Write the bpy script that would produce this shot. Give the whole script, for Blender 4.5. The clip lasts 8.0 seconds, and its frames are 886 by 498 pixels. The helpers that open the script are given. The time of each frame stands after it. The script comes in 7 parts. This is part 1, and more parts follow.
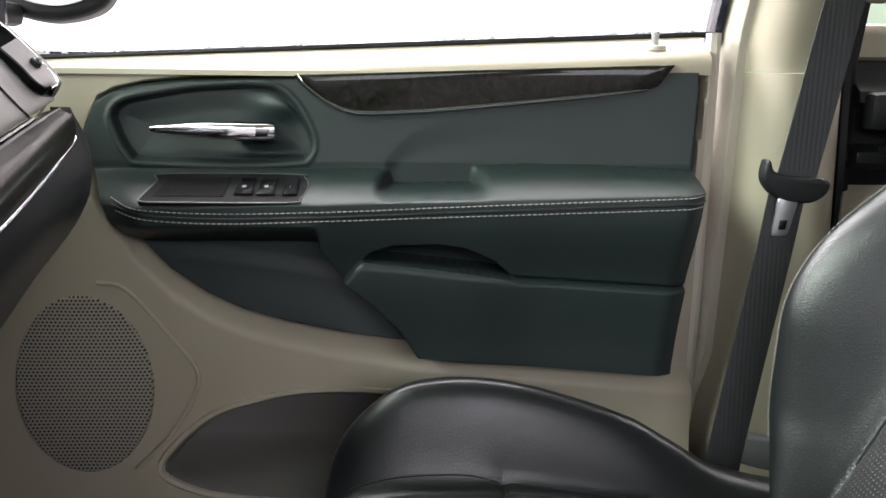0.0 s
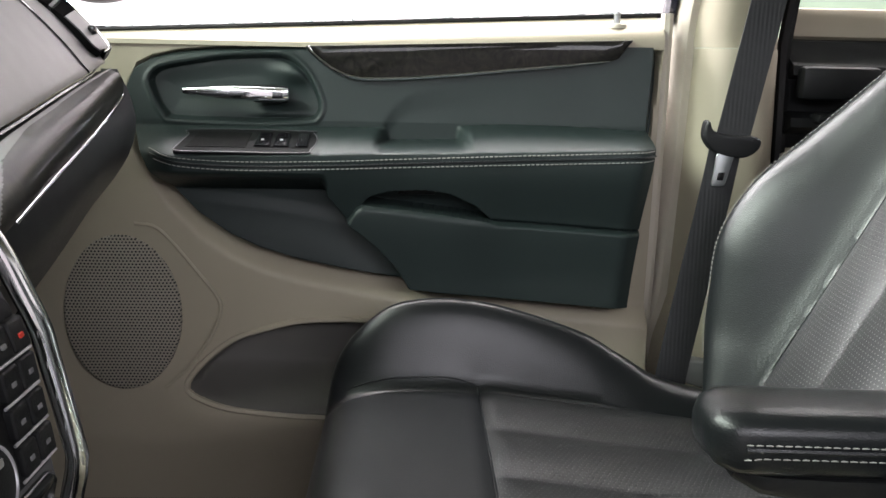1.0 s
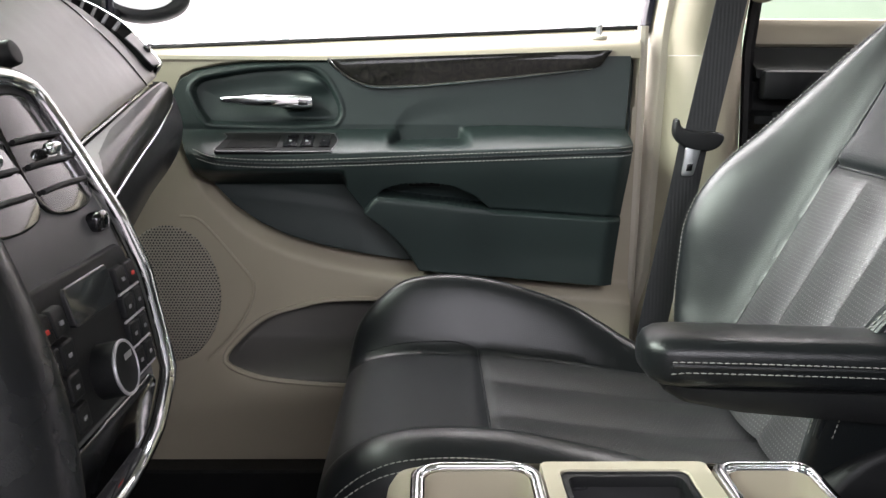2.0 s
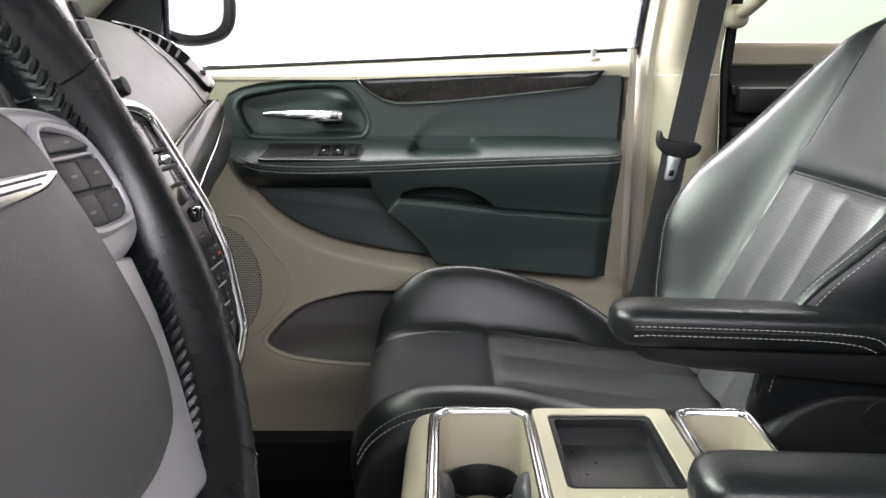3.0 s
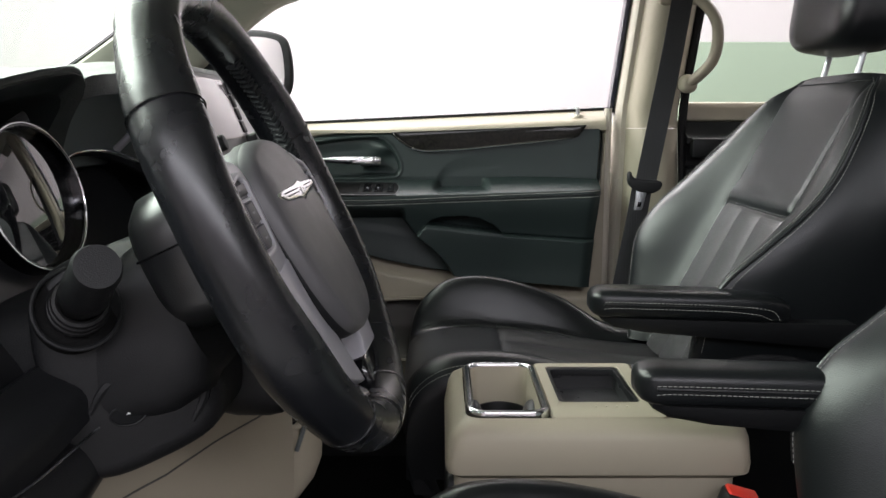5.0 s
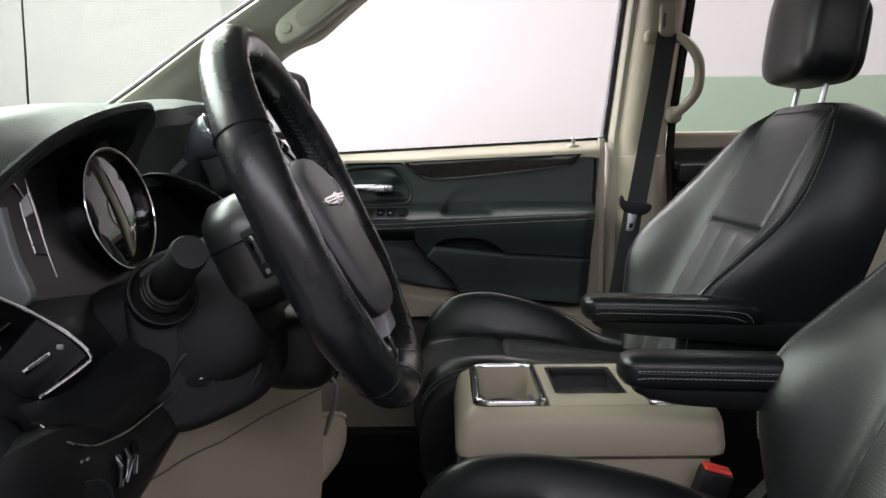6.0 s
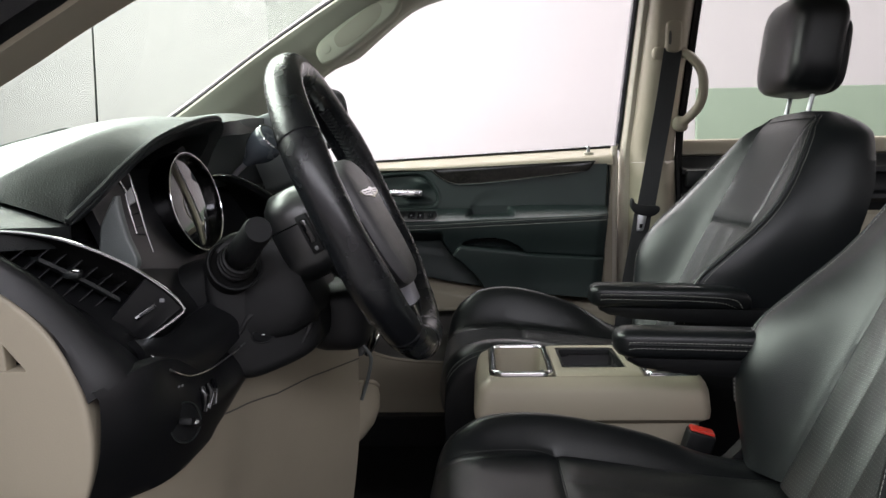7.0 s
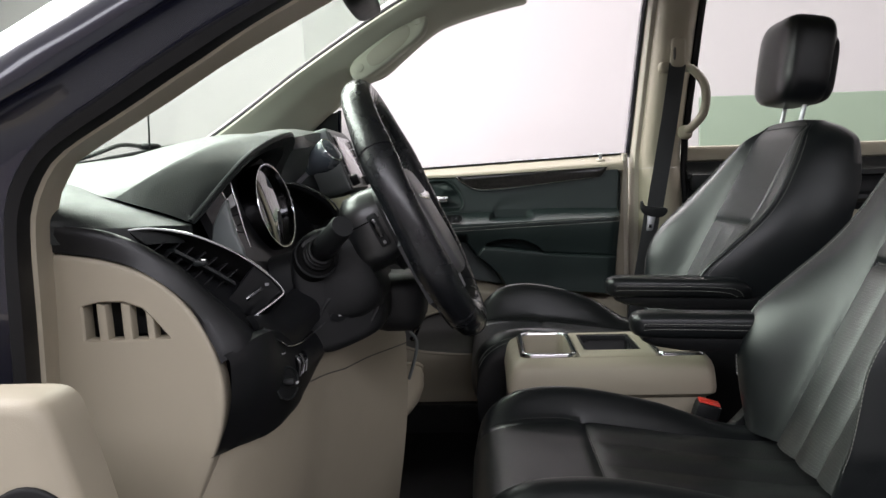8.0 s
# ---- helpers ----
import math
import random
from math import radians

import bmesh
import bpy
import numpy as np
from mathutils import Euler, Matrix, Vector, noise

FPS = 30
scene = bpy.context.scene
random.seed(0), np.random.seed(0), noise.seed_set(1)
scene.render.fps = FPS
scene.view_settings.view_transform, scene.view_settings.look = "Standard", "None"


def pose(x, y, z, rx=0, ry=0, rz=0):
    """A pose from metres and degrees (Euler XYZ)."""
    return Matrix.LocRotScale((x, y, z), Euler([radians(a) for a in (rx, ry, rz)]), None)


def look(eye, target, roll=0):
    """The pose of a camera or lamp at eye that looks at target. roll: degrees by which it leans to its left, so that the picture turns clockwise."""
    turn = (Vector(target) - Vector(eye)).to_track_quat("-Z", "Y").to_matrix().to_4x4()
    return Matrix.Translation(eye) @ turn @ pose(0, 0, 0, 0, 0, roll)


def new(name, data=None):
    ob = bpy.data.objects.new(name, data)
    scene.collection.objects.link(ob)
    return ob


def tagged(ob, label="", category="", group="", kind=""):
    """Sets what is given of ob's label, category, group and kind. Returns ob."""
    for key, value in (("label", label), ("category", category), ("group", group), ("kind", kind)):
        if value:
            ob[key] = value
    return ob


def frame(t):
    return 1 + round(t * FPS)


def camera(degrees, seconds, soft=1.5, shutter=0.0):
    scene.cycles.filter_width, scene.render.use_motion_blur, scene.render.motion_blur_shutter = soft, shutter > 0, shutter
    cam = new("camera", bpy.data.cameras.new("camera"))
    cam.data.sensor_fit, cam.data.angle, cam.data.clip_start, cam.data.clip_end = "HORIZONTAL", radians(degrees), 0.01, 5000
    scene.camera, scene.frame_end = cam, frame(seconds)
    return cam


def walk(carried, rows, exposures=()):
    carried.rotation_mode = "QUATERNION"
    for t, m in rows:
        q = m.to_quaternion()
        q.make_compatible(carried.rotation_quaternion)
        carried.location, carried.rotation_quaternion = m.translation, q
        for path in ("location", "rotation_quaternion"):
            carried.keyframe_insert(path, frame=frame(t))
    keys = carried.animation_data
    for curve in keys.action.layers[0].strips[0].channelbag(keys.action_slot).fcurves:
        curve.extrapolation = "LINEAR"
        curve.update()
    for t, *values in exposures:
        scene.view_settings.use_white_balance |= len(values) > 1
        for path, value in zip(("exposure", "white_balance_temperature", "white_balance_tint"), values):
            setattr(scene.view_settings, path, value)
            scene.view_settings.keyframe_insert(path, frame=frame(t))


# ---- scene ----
cam = camera(56.0, 8.0)
PATH = [
    (0, (0.082, -0.14, 0.771), (0.16, 1.806, 0.318), 0.7),
    (0.5, (0.091, -0.224, 0.754), (0.163, 1.721, 0.293), 1.5),
    (1, (0.096, -0.31, 0.742), (0.166, 1.635, 0.284), 1.2),
    (1.5, (0.103, -0.39, 0.736), (0.154, 1.559, 0.292), 0.7),
    (2.8, (0.11, -0.617, 0.768), (0.11, 1.335, 0.332), 0.1),
    (3, (0.11, -0.655, 0.769), (0.102, 1.299, 0.341), 0.1),
    (3.5, (0.122, -0.756, 0.777), (0.091, 1.201, 0.363), 0.1),
    (4, (0.108, -0.842, 0.781), (0.073, 1.118, 0.385), 0.3),
    (4.5, (0.073, -0.949, 0.785), (0.074, 1.018, 0.424), 0.4),
    (6, (0.056, -1.197, 0.767), (0.048, 0.79, 0.539), -0.6),
    (6.5, (0.07, -1.285, 0.765), (0.034, 0.703, 0.555), -0.5),
    (6.8, (0.084, -1.344, 0.758), (0.005, 0.644, 0.559), -0.8),
    (7, (0.081, -1.386, 0.752), (-0.01, 0.602, 0.557), -1.0),
    (7.5, (0.055, -1.48, 0.751), (-0.049, 0.508, 0.566), -1.3),
    (7.8, (0.035, -1.535, 0.753), (-0.065, 0.454, 0.573), -1.5),
    (8, (0.032, -1.576, 0.751), (-0.07, 0.414, 0.576), -1.7),
]
walk(cam, [(t, look(eye, target, roll)) for t, eye, target, roll in PATH],
     [(0, 1.08), (1.5, 1.13), (2.7, 1.44), (3.4, 1.36), (4.2, 0.88), (4.8, 0.6), (5.8, 0.12), (6.5, 0.16), (8.0, 0.14)])

# ---- exposure and light ----
scene.view_settings.exposure = 0.0

world = bpy.data.worlds.new("garage_air")
scene.world = world
world.use_nodes = True
world.node_tree.nodes["Background"].inputs[0].default_value = (0.75, 0.85, 0.8, 1)
world.node_tree.nodes["Background"].inputs[1].default_value = 0.05


def strip_lamp(x, y, z, sx, sy, watts, rot=(0, 0, 0), colour=(1.0, 0.97, 0.96)):
    d = bpy.data.lights.new("unseen_lamp", "AREA")
    d.shape, d.size, d.size_y, d.energy, d.color = "RECTANGLE", sx, sy, watts, colour
    ob = new("unseen_lamp", d)
    ob.location, ob.rotation_euler = (x, y, z), [radians(a) for a in rot]
    return ob


# area lamps out of view, added and aimed to brighten the cabin and walls
strip_lamp(1.5, 1.9, 2.7, 8.0, 0.5, 154, (-25, 0, 0), (1.0, 0.925, 0.955))
strip_lamp(0.1, -3.7, 2.25, 7.4, 0.7, 106, (66, 0, -3), (0.93, 0.92, 1.0))
strip_lamp(-2.3, 0.3, 2.35, 1.3, 3.0, 250, (0, -55, 0), (1.0, 0.97, 1.0))
strip_lamp(-1.9, 2.35, 2.45, 2.4, 0.5, 84, (-40, -20, 0), (1.0, 0.985, 1.0))

# ---- materials ----


def node_mat(name):
    m = bpy.data.materials.new(name)
    m.use_nodes = True
    nt = m.node_tree
    return m, nt, nt.nodes["Principled BSDF"]


def surface(name, colour, rough=0.5, metal=0.0, spec=0.5, coat=0.0, grain=0.0, grain_scale=800.0, cell=False, vary=0.12,
            vary_scale=9.0, rough_vary=0.08, tint=None, coat_rough=0.05, relief=0.0007):
    """A procedural surface: base colour with broad mottling, roughness that varies, and a fine grain in relief."""
    m, nt, b = node_mat(name)
    geo = nt.nodes.new("ShaderNodeNewGeometry")
    broad = nt.nodes.new("ShaderNodeTexNoise")
    broad.inputs["Scale"].default_value, broad.inputs["Detail"].default_value = vary_scale, 5
    nt.links.new(geo.outputs["Position"], broad.inputs["Vector"])
    mix = nt.nodes.new("ShaderNodeMix")
    mix.data_type = "RGBA"
    mix.inputs[6].default_value = (*[c * (1 - vary) for c in colour], 1)
    mix.inputs[7].default_value = (*[c * (1 + vary) for c in (tint or colour)], 1)
    nt.links.new(broad.outputs["Fac"], mix.inputs[0])
    nt.links.new(mix.outputs[2], b.inputs["Base Color"])
    span = nt.nodes.new("ShaderNodeMapRange")
    span.inputs[3].default_value, span.inputs[4].default_value = max(rough - rough_vary, 0.02), rough + rough_vary
    fine = nt.nodes.new("ShaderNodeTexNoise")
    fine.inputs["Scale"].default_value, fine.inputs["Detail"].default_value = vary_scale * 5, 4
    nt.links.new(geo.outputs["Position"], fine.inputs["Vector"])
    nt.links.new(fine.outputs["Fac"], span.inputs[0])
    nt.links.new(span.outputs[0], b.inputs["Roughness"])
    b.inputs["Metallic"].default_value = metal
    b.inputs["Specular IOR Level"].default_value = spec
    b.inputs["Coat Weight"].default_value, b.inputs["Coat Roughness"].default_value = coat, coat_rough
    if grain:
        if cell:
            tex = nt.nodes.new("ShaderNodeTexVoronoi")
            tex.feature = "DISTANCE_TO_EDGE"
            out = tex.outputs["Distance"]
        else:
            tex = nt.nodes.new("ShaderNodeTexNoise")
            tex.inputs["Detail"].default_value = 3
            out = tex.outputs["Fac"]
        tex.inputs["Scale"].default_value = grain_scale
        nt.links.new(geo.outputs["Position"], tex.inputs["Vector"])
        bump = nt.nodes.new("ShaderNodeBump")
        bump.inputs["Strength"].default_value, bump.inputs["Distance"].default_value = grain, relief
        nt.links.new(out, bump.inputs["Height"])
        nt.links.new(bump.outputs[0], b.inputs["Normal"])
    return m


def dotted(name, colour, hole, pitch, size, rough, axes=(0, 1), spec=0.5, grain=0.0):
    """A surface with rows of small round holes, staggered, over two of its axes, and a pebbled grain between them."""
    m, nt, b = node_mat(name)
    geo = nt.nodes.new("ShaderNodeNewGeometry")
    sep = nt.nodes.new("ShaderNodeSeparateXYZ")
    nt.links.new(geo.outputs["Position"], sep.inputs[0])

    def calc(op, a, c=None):
        n = nt.nodes.new("ShaderNodeMath")
        n.operation = op
        for i, v in enumerate((a, c)):
            if v is None:
                continue
            if isinstance(v, (int, float)):
                n.inputs[i].default_value = v
            else:
                nt.links.new(v, n.inputs[i])
        return n.outputs[0]

    u = calc("DIVIDE", sep.outputs[axes[0]], pitch)
    v = calc("DIVIDE", sep.outputs[axes[1]], pitch * 0.866)
    row = calc("MULTIPLY", calc("MODULO", calc("FLOOR", calc("ADD", v, 4000.0)), 2.0), 0.5)
    du = calc("SUBTRACT", calc("FRACT", calc("ADD", calc("ADD", u, 4000.0), row)), 0.5)
    dv = calc("SUBTRACT", calc("FRACT", calc("ADD", v, 4000.0)), 0.5)
    dist = calc("SQRT", calc("ADD", calc("MULTIPLY", du, du), calc("MULTIPLY", dv, dv)))
    edge = nt.nodes.new("ShaderNodeMapRange")
    edge.inputs[1].default_value, edge.inputs[2].default_value = size * 0.75, size * 1.15
    nt.links.new(dist, edge.inputs[0])
    mix = nt.nodes.new("ShaderNodeMix")
    mix.data_type = "RGBA"
    mix.inputs[6].default_value, mix.inputs[7].default_value = (*hole, 1), (*colour, 1)
    nt.links.new(edge.outputs[0], mix.inputs[0])
    nt.links.new(mix.outputs[2], b.inputs["Base Color"])
    b.inputs["Roughness"].default_value = rough
    b.inputs["Specular IOR Level"].default_value = spec
    bump = nt.nodes.new("ShaderNodeBump")
    bump.inputs["Strength"].default_value, bump.inputs["Distance"].default_value = 0.8, 0.001
    nt.links.new(edge.outputs[0], bump.inputs["Height"])
    if grain:
        bump.inputs["Strength"].default_value = 0.4
        pebble = nt.nodes.new("ShaderNodeTexVoronoi")
        pebble.feature = "DISTANCE_TO_EDGE"
        pebble.inputs["Scale"].default_value = 520
        nt.links.new(geo.outputs["Position"], pebble.inputs["Vector"])
        skin = nt.nodes.new("ShaderNodeBump")
        skin.inputs["Strength"].default_value, skin.inputs["Distance"].default_value = grain, 0.0008
        nt.links.new(pebble.outputs["Distance"], skin.inputs["Height"])
        nt.links.new(skin.outputs[0], bump.inputs["Normal"])
    nt.links.new(bump.outputs[0], b.inputs["Normal"])
    return m


def glass(name, tint, gloss=0.9):
    m = bpy.data.materials.new(name)
    m.use_nodes = True
    nt = m.node_tree
    nt.nodes.clear()
    out = nt.nodes.new("ShaderNodeOutputMaterial")
    clear = nt.nodes.new("ShaderNodeBsdfTransparent")
    clear.inputs[0].default_value = (*tint, 1)
    shine = nt.nodes.new("ShaderNodeBsdfGlossy")
    shine.inputs["Roughness"].default_value = 0.01
    facing = nt.nodes.new("ShaderNodeLayerWeight")
    facing.inputs[0].default_value = 0.5
    power = nt.nodes.new("ShaderNodeMath")
    power.operation = "POWER"
    power.inputs[1].default_value = 4.0
    nt.links.new(facing.outputs["Facing"], power.inputs[0])
    scale = nt.nodes.new("ShaderNodeMath")
    scale.operation = "MULTIPLY_ADD"
    scale.inputs[1].default_value, scale.inputs[2].default_value = 0.22 * gloss, 0.02
    nt.links.new(power.outputs[0], scale.inputs[0])
    mix = nt.nodes.new("ShaderNodeMixShader")
    nt.links.new(scale.outputs[0], mix.inputs[0])
    nt.links.new(clear.outputs[0], mix.inputs[1])
    nt.links.new(shine.outputs[0], mix.inputs[2])
    nt.links.new(mix.outputs[0], out.inputs[0])
    return m


def burl(name):
    m, nt, b = node_mat(name)
    geo = nt.nodes.new("ShaderNodeNewGeometry")
    n1 = nt.nodes.new("ShaderNodeTexNoise")
    n1.inputs["Scale"].default_value, n1.inputs["Detail"].default_value, n1.inputs["Distortion"].default_value = 55, 8, 2.2
    nt.links.new(geo.outputs["Position"], n1.inputs["Vector"])
    ramp = nt.nodes.new("ShaderNodeValToRGB")
    e = ramp.color_ramp.elements
    e[0].position, e[0].color = 0.35, (0.0022, 0.0020, 0.0016, 1)
    e[1].position, e[1].color = 0.72, (0.017, 0.0155, 0.011, 1)
    nt.links.new(n1.outputs["Fac"], ramp.inputs[0])
    nt.links.new(ramp.outputs[0], b.inputs["Base Color"])
    b.inputs["Roughness"].default_value = 0.4
    b.inputs["Specular IOR Level"].default_value = 0.1
    b.inputs["Coat Weight"].default_value, b.inputs["Coat Roughness"].default_value = 0.26, 0.04
    return m


def woven(name, colour):
    m, nt, b = node_mat(name)
    geo = nt.nodes.new("ShaderNodeNewGeometry")
    wave = nt.nodes.new("ShaderNodeTexWave")
    wave.bands_direction = "X"
    wave.inputs["Scale"].default_value, wave.inputs["Distortion"].default_value = 55, 0.6
    nt.links.new(geo.outputs["Position"], wave.inputs["Vector"])
    speck = nt.nodes.new("ShaderNodeTexNoise")
    speck.inputs["Scale"].default_value = 900
    nt.links.new(geo.outputs["Position"], speck.inputs["Vector"])
    mix = nt.nodes.new("ShaderNodeMix")
    mix.data_type = "RGBA"
    mix.inputs[6].default_value = (*[c * 0.6 for c in colour], 1)
    mix.inputs[7].default_value = (*[c * 1.5 for c in colour], 1)
    nt.links.new(speck.outputs["Fac"], mix.inputs[0])
    nt.links.new(mix.outputs[2], b.inputs["Base Color"])
    b.inputs["Roughness"].default_value = 0.75
    bump = nt.nodes.new("ShaderNodeBump")
    bump.inputs["Strength"].default_value, bump.inputs["Distance"].default_value = 0.3, 0.0006
    nt.links.new(wave.outputs["Fac"], bump.inputs["Height"])
    nt.links.new(bump.outputs[0], b.inputs["Normal"])
    return m


LEATHER = surface("black_leather", (0.0092, 0.0112, 0.0120), 0.33, spec=0.43, grain=0.30, grain_scale=420, cell=True, relief=0.0010, vary=0.15, rough_vary=0.03)
LEATHER_SOFT = surface("smooth_black_leather", (0.0080, 0.0092, 0.0100), 0.31, spec=0.38, grain=0.25, grain_scale=420, cell=True, relief=0.0008, vary=0.15, rough_vary=0.03)
RIM_LEATHER = surface("worn_rim_leather", (0.008, 0.0088, 0.0105), 0.27, spec=0.6, grain=0.15, grain_scale=900, cell=True, vary=0.06, rough_vary=0.02)
PERF = dotted("perforated_leather", (0.0088, 0.0096, 0.0102), (0.045, 0.045, 0.042), 0.0052, 0.17, 0.35, (0, 1), spec=0.4, grain=0.25)
PERF_BACK = dotted("pleated_leather", (0.014, 0.0148, 0.0155), (0.10, 0.10, 0.098), 0.0050, 0.17, 0.33, (1, 2), spec=0.75, grain=0.28)
KNOB = surface("blue_black_knob", (0.13, 0.15, 0.175), 0.26, spec=0.9, grain=0.1, vary=0.15)
SLATE = surface("slate_dash_plastic", (0.13, 0.147, 0.145), 0.4, spec=0.7, grain=0.5, grain_scale=420, cell=True, vary=0.2)
SMOKED = surface("smoked_chrome", (0.10, 0.10, 0.105), 0.12, metal=1.0, vary=0.2, vary_scale=30)
VINYL = surface("black_door_vinyl", (0.0185, 0.0275, 0.0265), 0.48, spec=0.34, grain=0.3, grain_scale=900, vary=0.2)
SHROUD = surface("column_plastic", (0.011, 0.0118, 0.0125), 0.30, spec=0.9, grain=0.2, grain_scale=620, cell=True, vary=0.15, rough_vary=0.03)
FASCIA = surface("black_fascia_plastic", (0.0095, 0.010, 0.011), 0.38, spec=0.4, grain=0.2, grain_scale=620, cell=True, vary=0.15, rough_vary=0.03)
PLASTIC = surface("black_plastic", (0.009, 0.0095, 0.0102), 0.5, spec=0.3, grain=0.35, grain_scale=1100, vary=0.2)
PLASTIC_PAD = surface("grained_dash_plastic", (0.015, 0.018, 0.018), 0.40, spec=0.5, grain=0.5, grain_scale=380, cell=True, relief=0.0009, vary=0.2)
DULL = surface("dull_black_plastic", (0.008, 0.0085, 0.009), 0.75, spec=0.12, grain=0.2, grain_scale=900, vary=0.15)
GLOSS = surface("gloss_black", (0.006, 0.006, 0.007), 0.12, coat=0.6, vary=0.1, rough_vary=0.04)
TRAY = surface("smooth_tray_lining", (0.026, 0.026, 0.027), 0.3, spec=0.6, grain=0.1, vary=0.1)
DARK_GREY = surface("dark_grey_plastic", (0.11, 0.105, 0.095), 0.6, grain=0.3, vary=0.15)
BEIGE = surface("beige_plastic", (0.385, 0.345, 0.265), 0.5, grain=0.25, grain_scale=900, vary=0.05, spec=0.4)
BEIGE_PALE = surface("pale_beige_plastic", (0.54, 0.50, 0.42), 0.45, grain=0.2, grain_scale=900, vary=0.04, spec=0.4)
CLOTH = surface("pillar_cloth", (0.40, 0.40, 0.335), 0.85, grain=0.5, grain_scale=1500, vary=0.06, spec=0.2)
CHROME = surface("chrome", (0.82, 0.83, 0.85), 0.12, metal=1.0, vary=0.03, rough_vary=0.04)
SATIN = surface("satin_silver", (0.49, 0.485, 0.515), 0.33, metal=0.3, vary=0.05, grain=0.1)
STEEL = surface("steel", (0.45, 0.47, 0.48), 0.35, metal=0.9, vary=0.08)
THREAD = surface("grey_thread", (0.27, 0.27, 0.25), 0.7, vary=0.15)
WOOD = burl("dark_burl")
WEB = woven("belt_webbing", (0.032, 0.033, 0.035))
CARPET = surface("black_carpet", (0.008, 0.008, 0.008), 0.95, grain=1.0, grain_scale=350, vary=0.3, spec=0.1)
RUBBER = surface("black_rubber", (0.0075, 0.0075, 0.008), 0.5, spec=0.3, grain=0.2, vary=0.2)
PAINT = surface("dark_blue_car_paint", (0.006, 0.007, 0.017), 0.25, metal=0.2, coat=0.85, vary=0.1, rough_vary=0.03)
RED = surface("red_plastic", (0.62, 0.035, 0.02), 0.4, vary=0.06)
WHITE_MARK = surface("white_print", (0.6, 0.6, 0.6), 0.5, vary=0.05)
GREY_MARK = surface("grey_print", (0.22, 0.22, 0.23), 0.5, vary=0.05)
GREY_ANCHOR = surface("grey_anchor_plastic", (0.14, 0.14, 0.14), 0.5, grain=0.2, vary=0.1)
GREY_KEY = surface("grey_key_plastic", (0.045, 0.045, 0.05), 0.4, vary=0.1)
RADIO_SCREEN = surface("grey_radio_glass", (0.44, 0.385, 0.375), 0.22, coat=0.5, vary=0.05, rough_vary=0.03)
LID = surface("smooth_dash_vinyl", (0.072, 0.068, 0.067), 0.45, spec=0.8, coat=0.5, coat_rough=0.35, grain=0.12, grain_scale=700, cell=True, vary=0.15)
SCREEN = surface("display_glass", (0.03, 0.03, 0.032), 0.16, coat=0.6, vary=0.1, rough_vary=0.03)
WALL = surface("white_wall_paint", (0.50, 0.465, 0.478), 0.75, vary=0.02, vary_scale=1.2, spec=0.2)
GREEN = surface("green_wall_paint", (0.27, 0.33, 0.26), 0.7, vary=0.03, vary_scale=1.5, spec=0.2)
CONCRETE = surface("garage_concrete", (0.30, 0.30, 0.29), 0.7, grain=0.4, grain_scale=120, vary=0.15, vary_scale=2)
CEIL = surface("ceiling_paint", (0.75, 0.76, 0.74), 0.8, vary=0.03, vary_scale=2)
CLEAR = glass("clear_glass", (0.95, 0.96, 0.95))
TINTED = glass("green_windscreen_glass", (0.73, 0.785, 0.735))
REAR_GLASS = glass("rear_door_glass", (0.93, 0.95, 0.93))
FROSTED = surface("frosted_mirror_glass", (0.50, 0.46, 0.475), 0.35, spec=0.7, vary=0.06, vary_scale=30)
SNOW = surface("frosty_dirt", (0.7, 0.7, 0.72), 0.9, vary=0.1)

# ---- mesh helpers ----


def link_mesh(name, verts, faces, mats, smooth=True, slots=None):
    me = bpy.data.meshes.new(name)
    me.from_pydata([tuple(map(float, v)) for v in verts], [], [tuple(map(int, f)) for f in faces])
    for m in mats if isinstance(mats, (list, tuple)) else [mats]:
        me.materials.append(m)
    me.update()
    if smooth:
        me.polygons.foreach_set("use_smooth", [True] * len(me.polygons))
        me.set_sharp_from_angle(angle=radians(42))
    if slots is not None:
        me.polygons.foreach_set("material_index", slots)
    return new(name, me)


def thing(name, at, label, category, group="", kind=""):
    ob = new(name)
    ob.empty_display_size = 0.05
    ob.location = at
    return tagged(ob, label, category, group, kind)


def part(name, vf, mat, parent=None, label="", smooth=True, slots=None):
    ob = link_mesh(name, vf[0], vf[1], mat, smooth, slots)
    if parent is not None:
        ob.parent = parent
        top = Vector((0, 0, 0))
        p = parent
        while p is not None:
            top += p.location
            p = p.parent
        ob.location = -top if parent.type == "EMPTY" else Vector((0, 0, 0))
    if label:
        tagged(ob, label)
    return ob


def solo(name, vf, mat, label, category, group="", kind="", smooth=True):
    return tagged(link_mesh(name, vf[0], vf[1], mat, smooth), label, category, group, kind)


def join(*pieces):
    verts, faces = [], []
    for v, f in pieces:
        k = len(verts)
        verts += [tuple(p) for p in v]
        faces += [tuple(i + k for i in q) for q in f]
    return verts, faces


def sheet(P, closed_u=False, closed_v=False, flip=False):
    P = np.asarray(P, float)
    m, n = P.shape[:2]
    faces = []
    for i in range(m if closed_u else m - 1):
        for j in range(n if closed_v else n - 1):
            a, b = i * n + j, ((i + 1) % m) * n + j
            c, d = ((i + 1) % m) * n + (j + 1) % n, i * n + (j + 1) % n
            faces.append((a, d, c, b) if flip else (a, b, c, d))
    return P.reshape(-1, 3).tolist(), faces


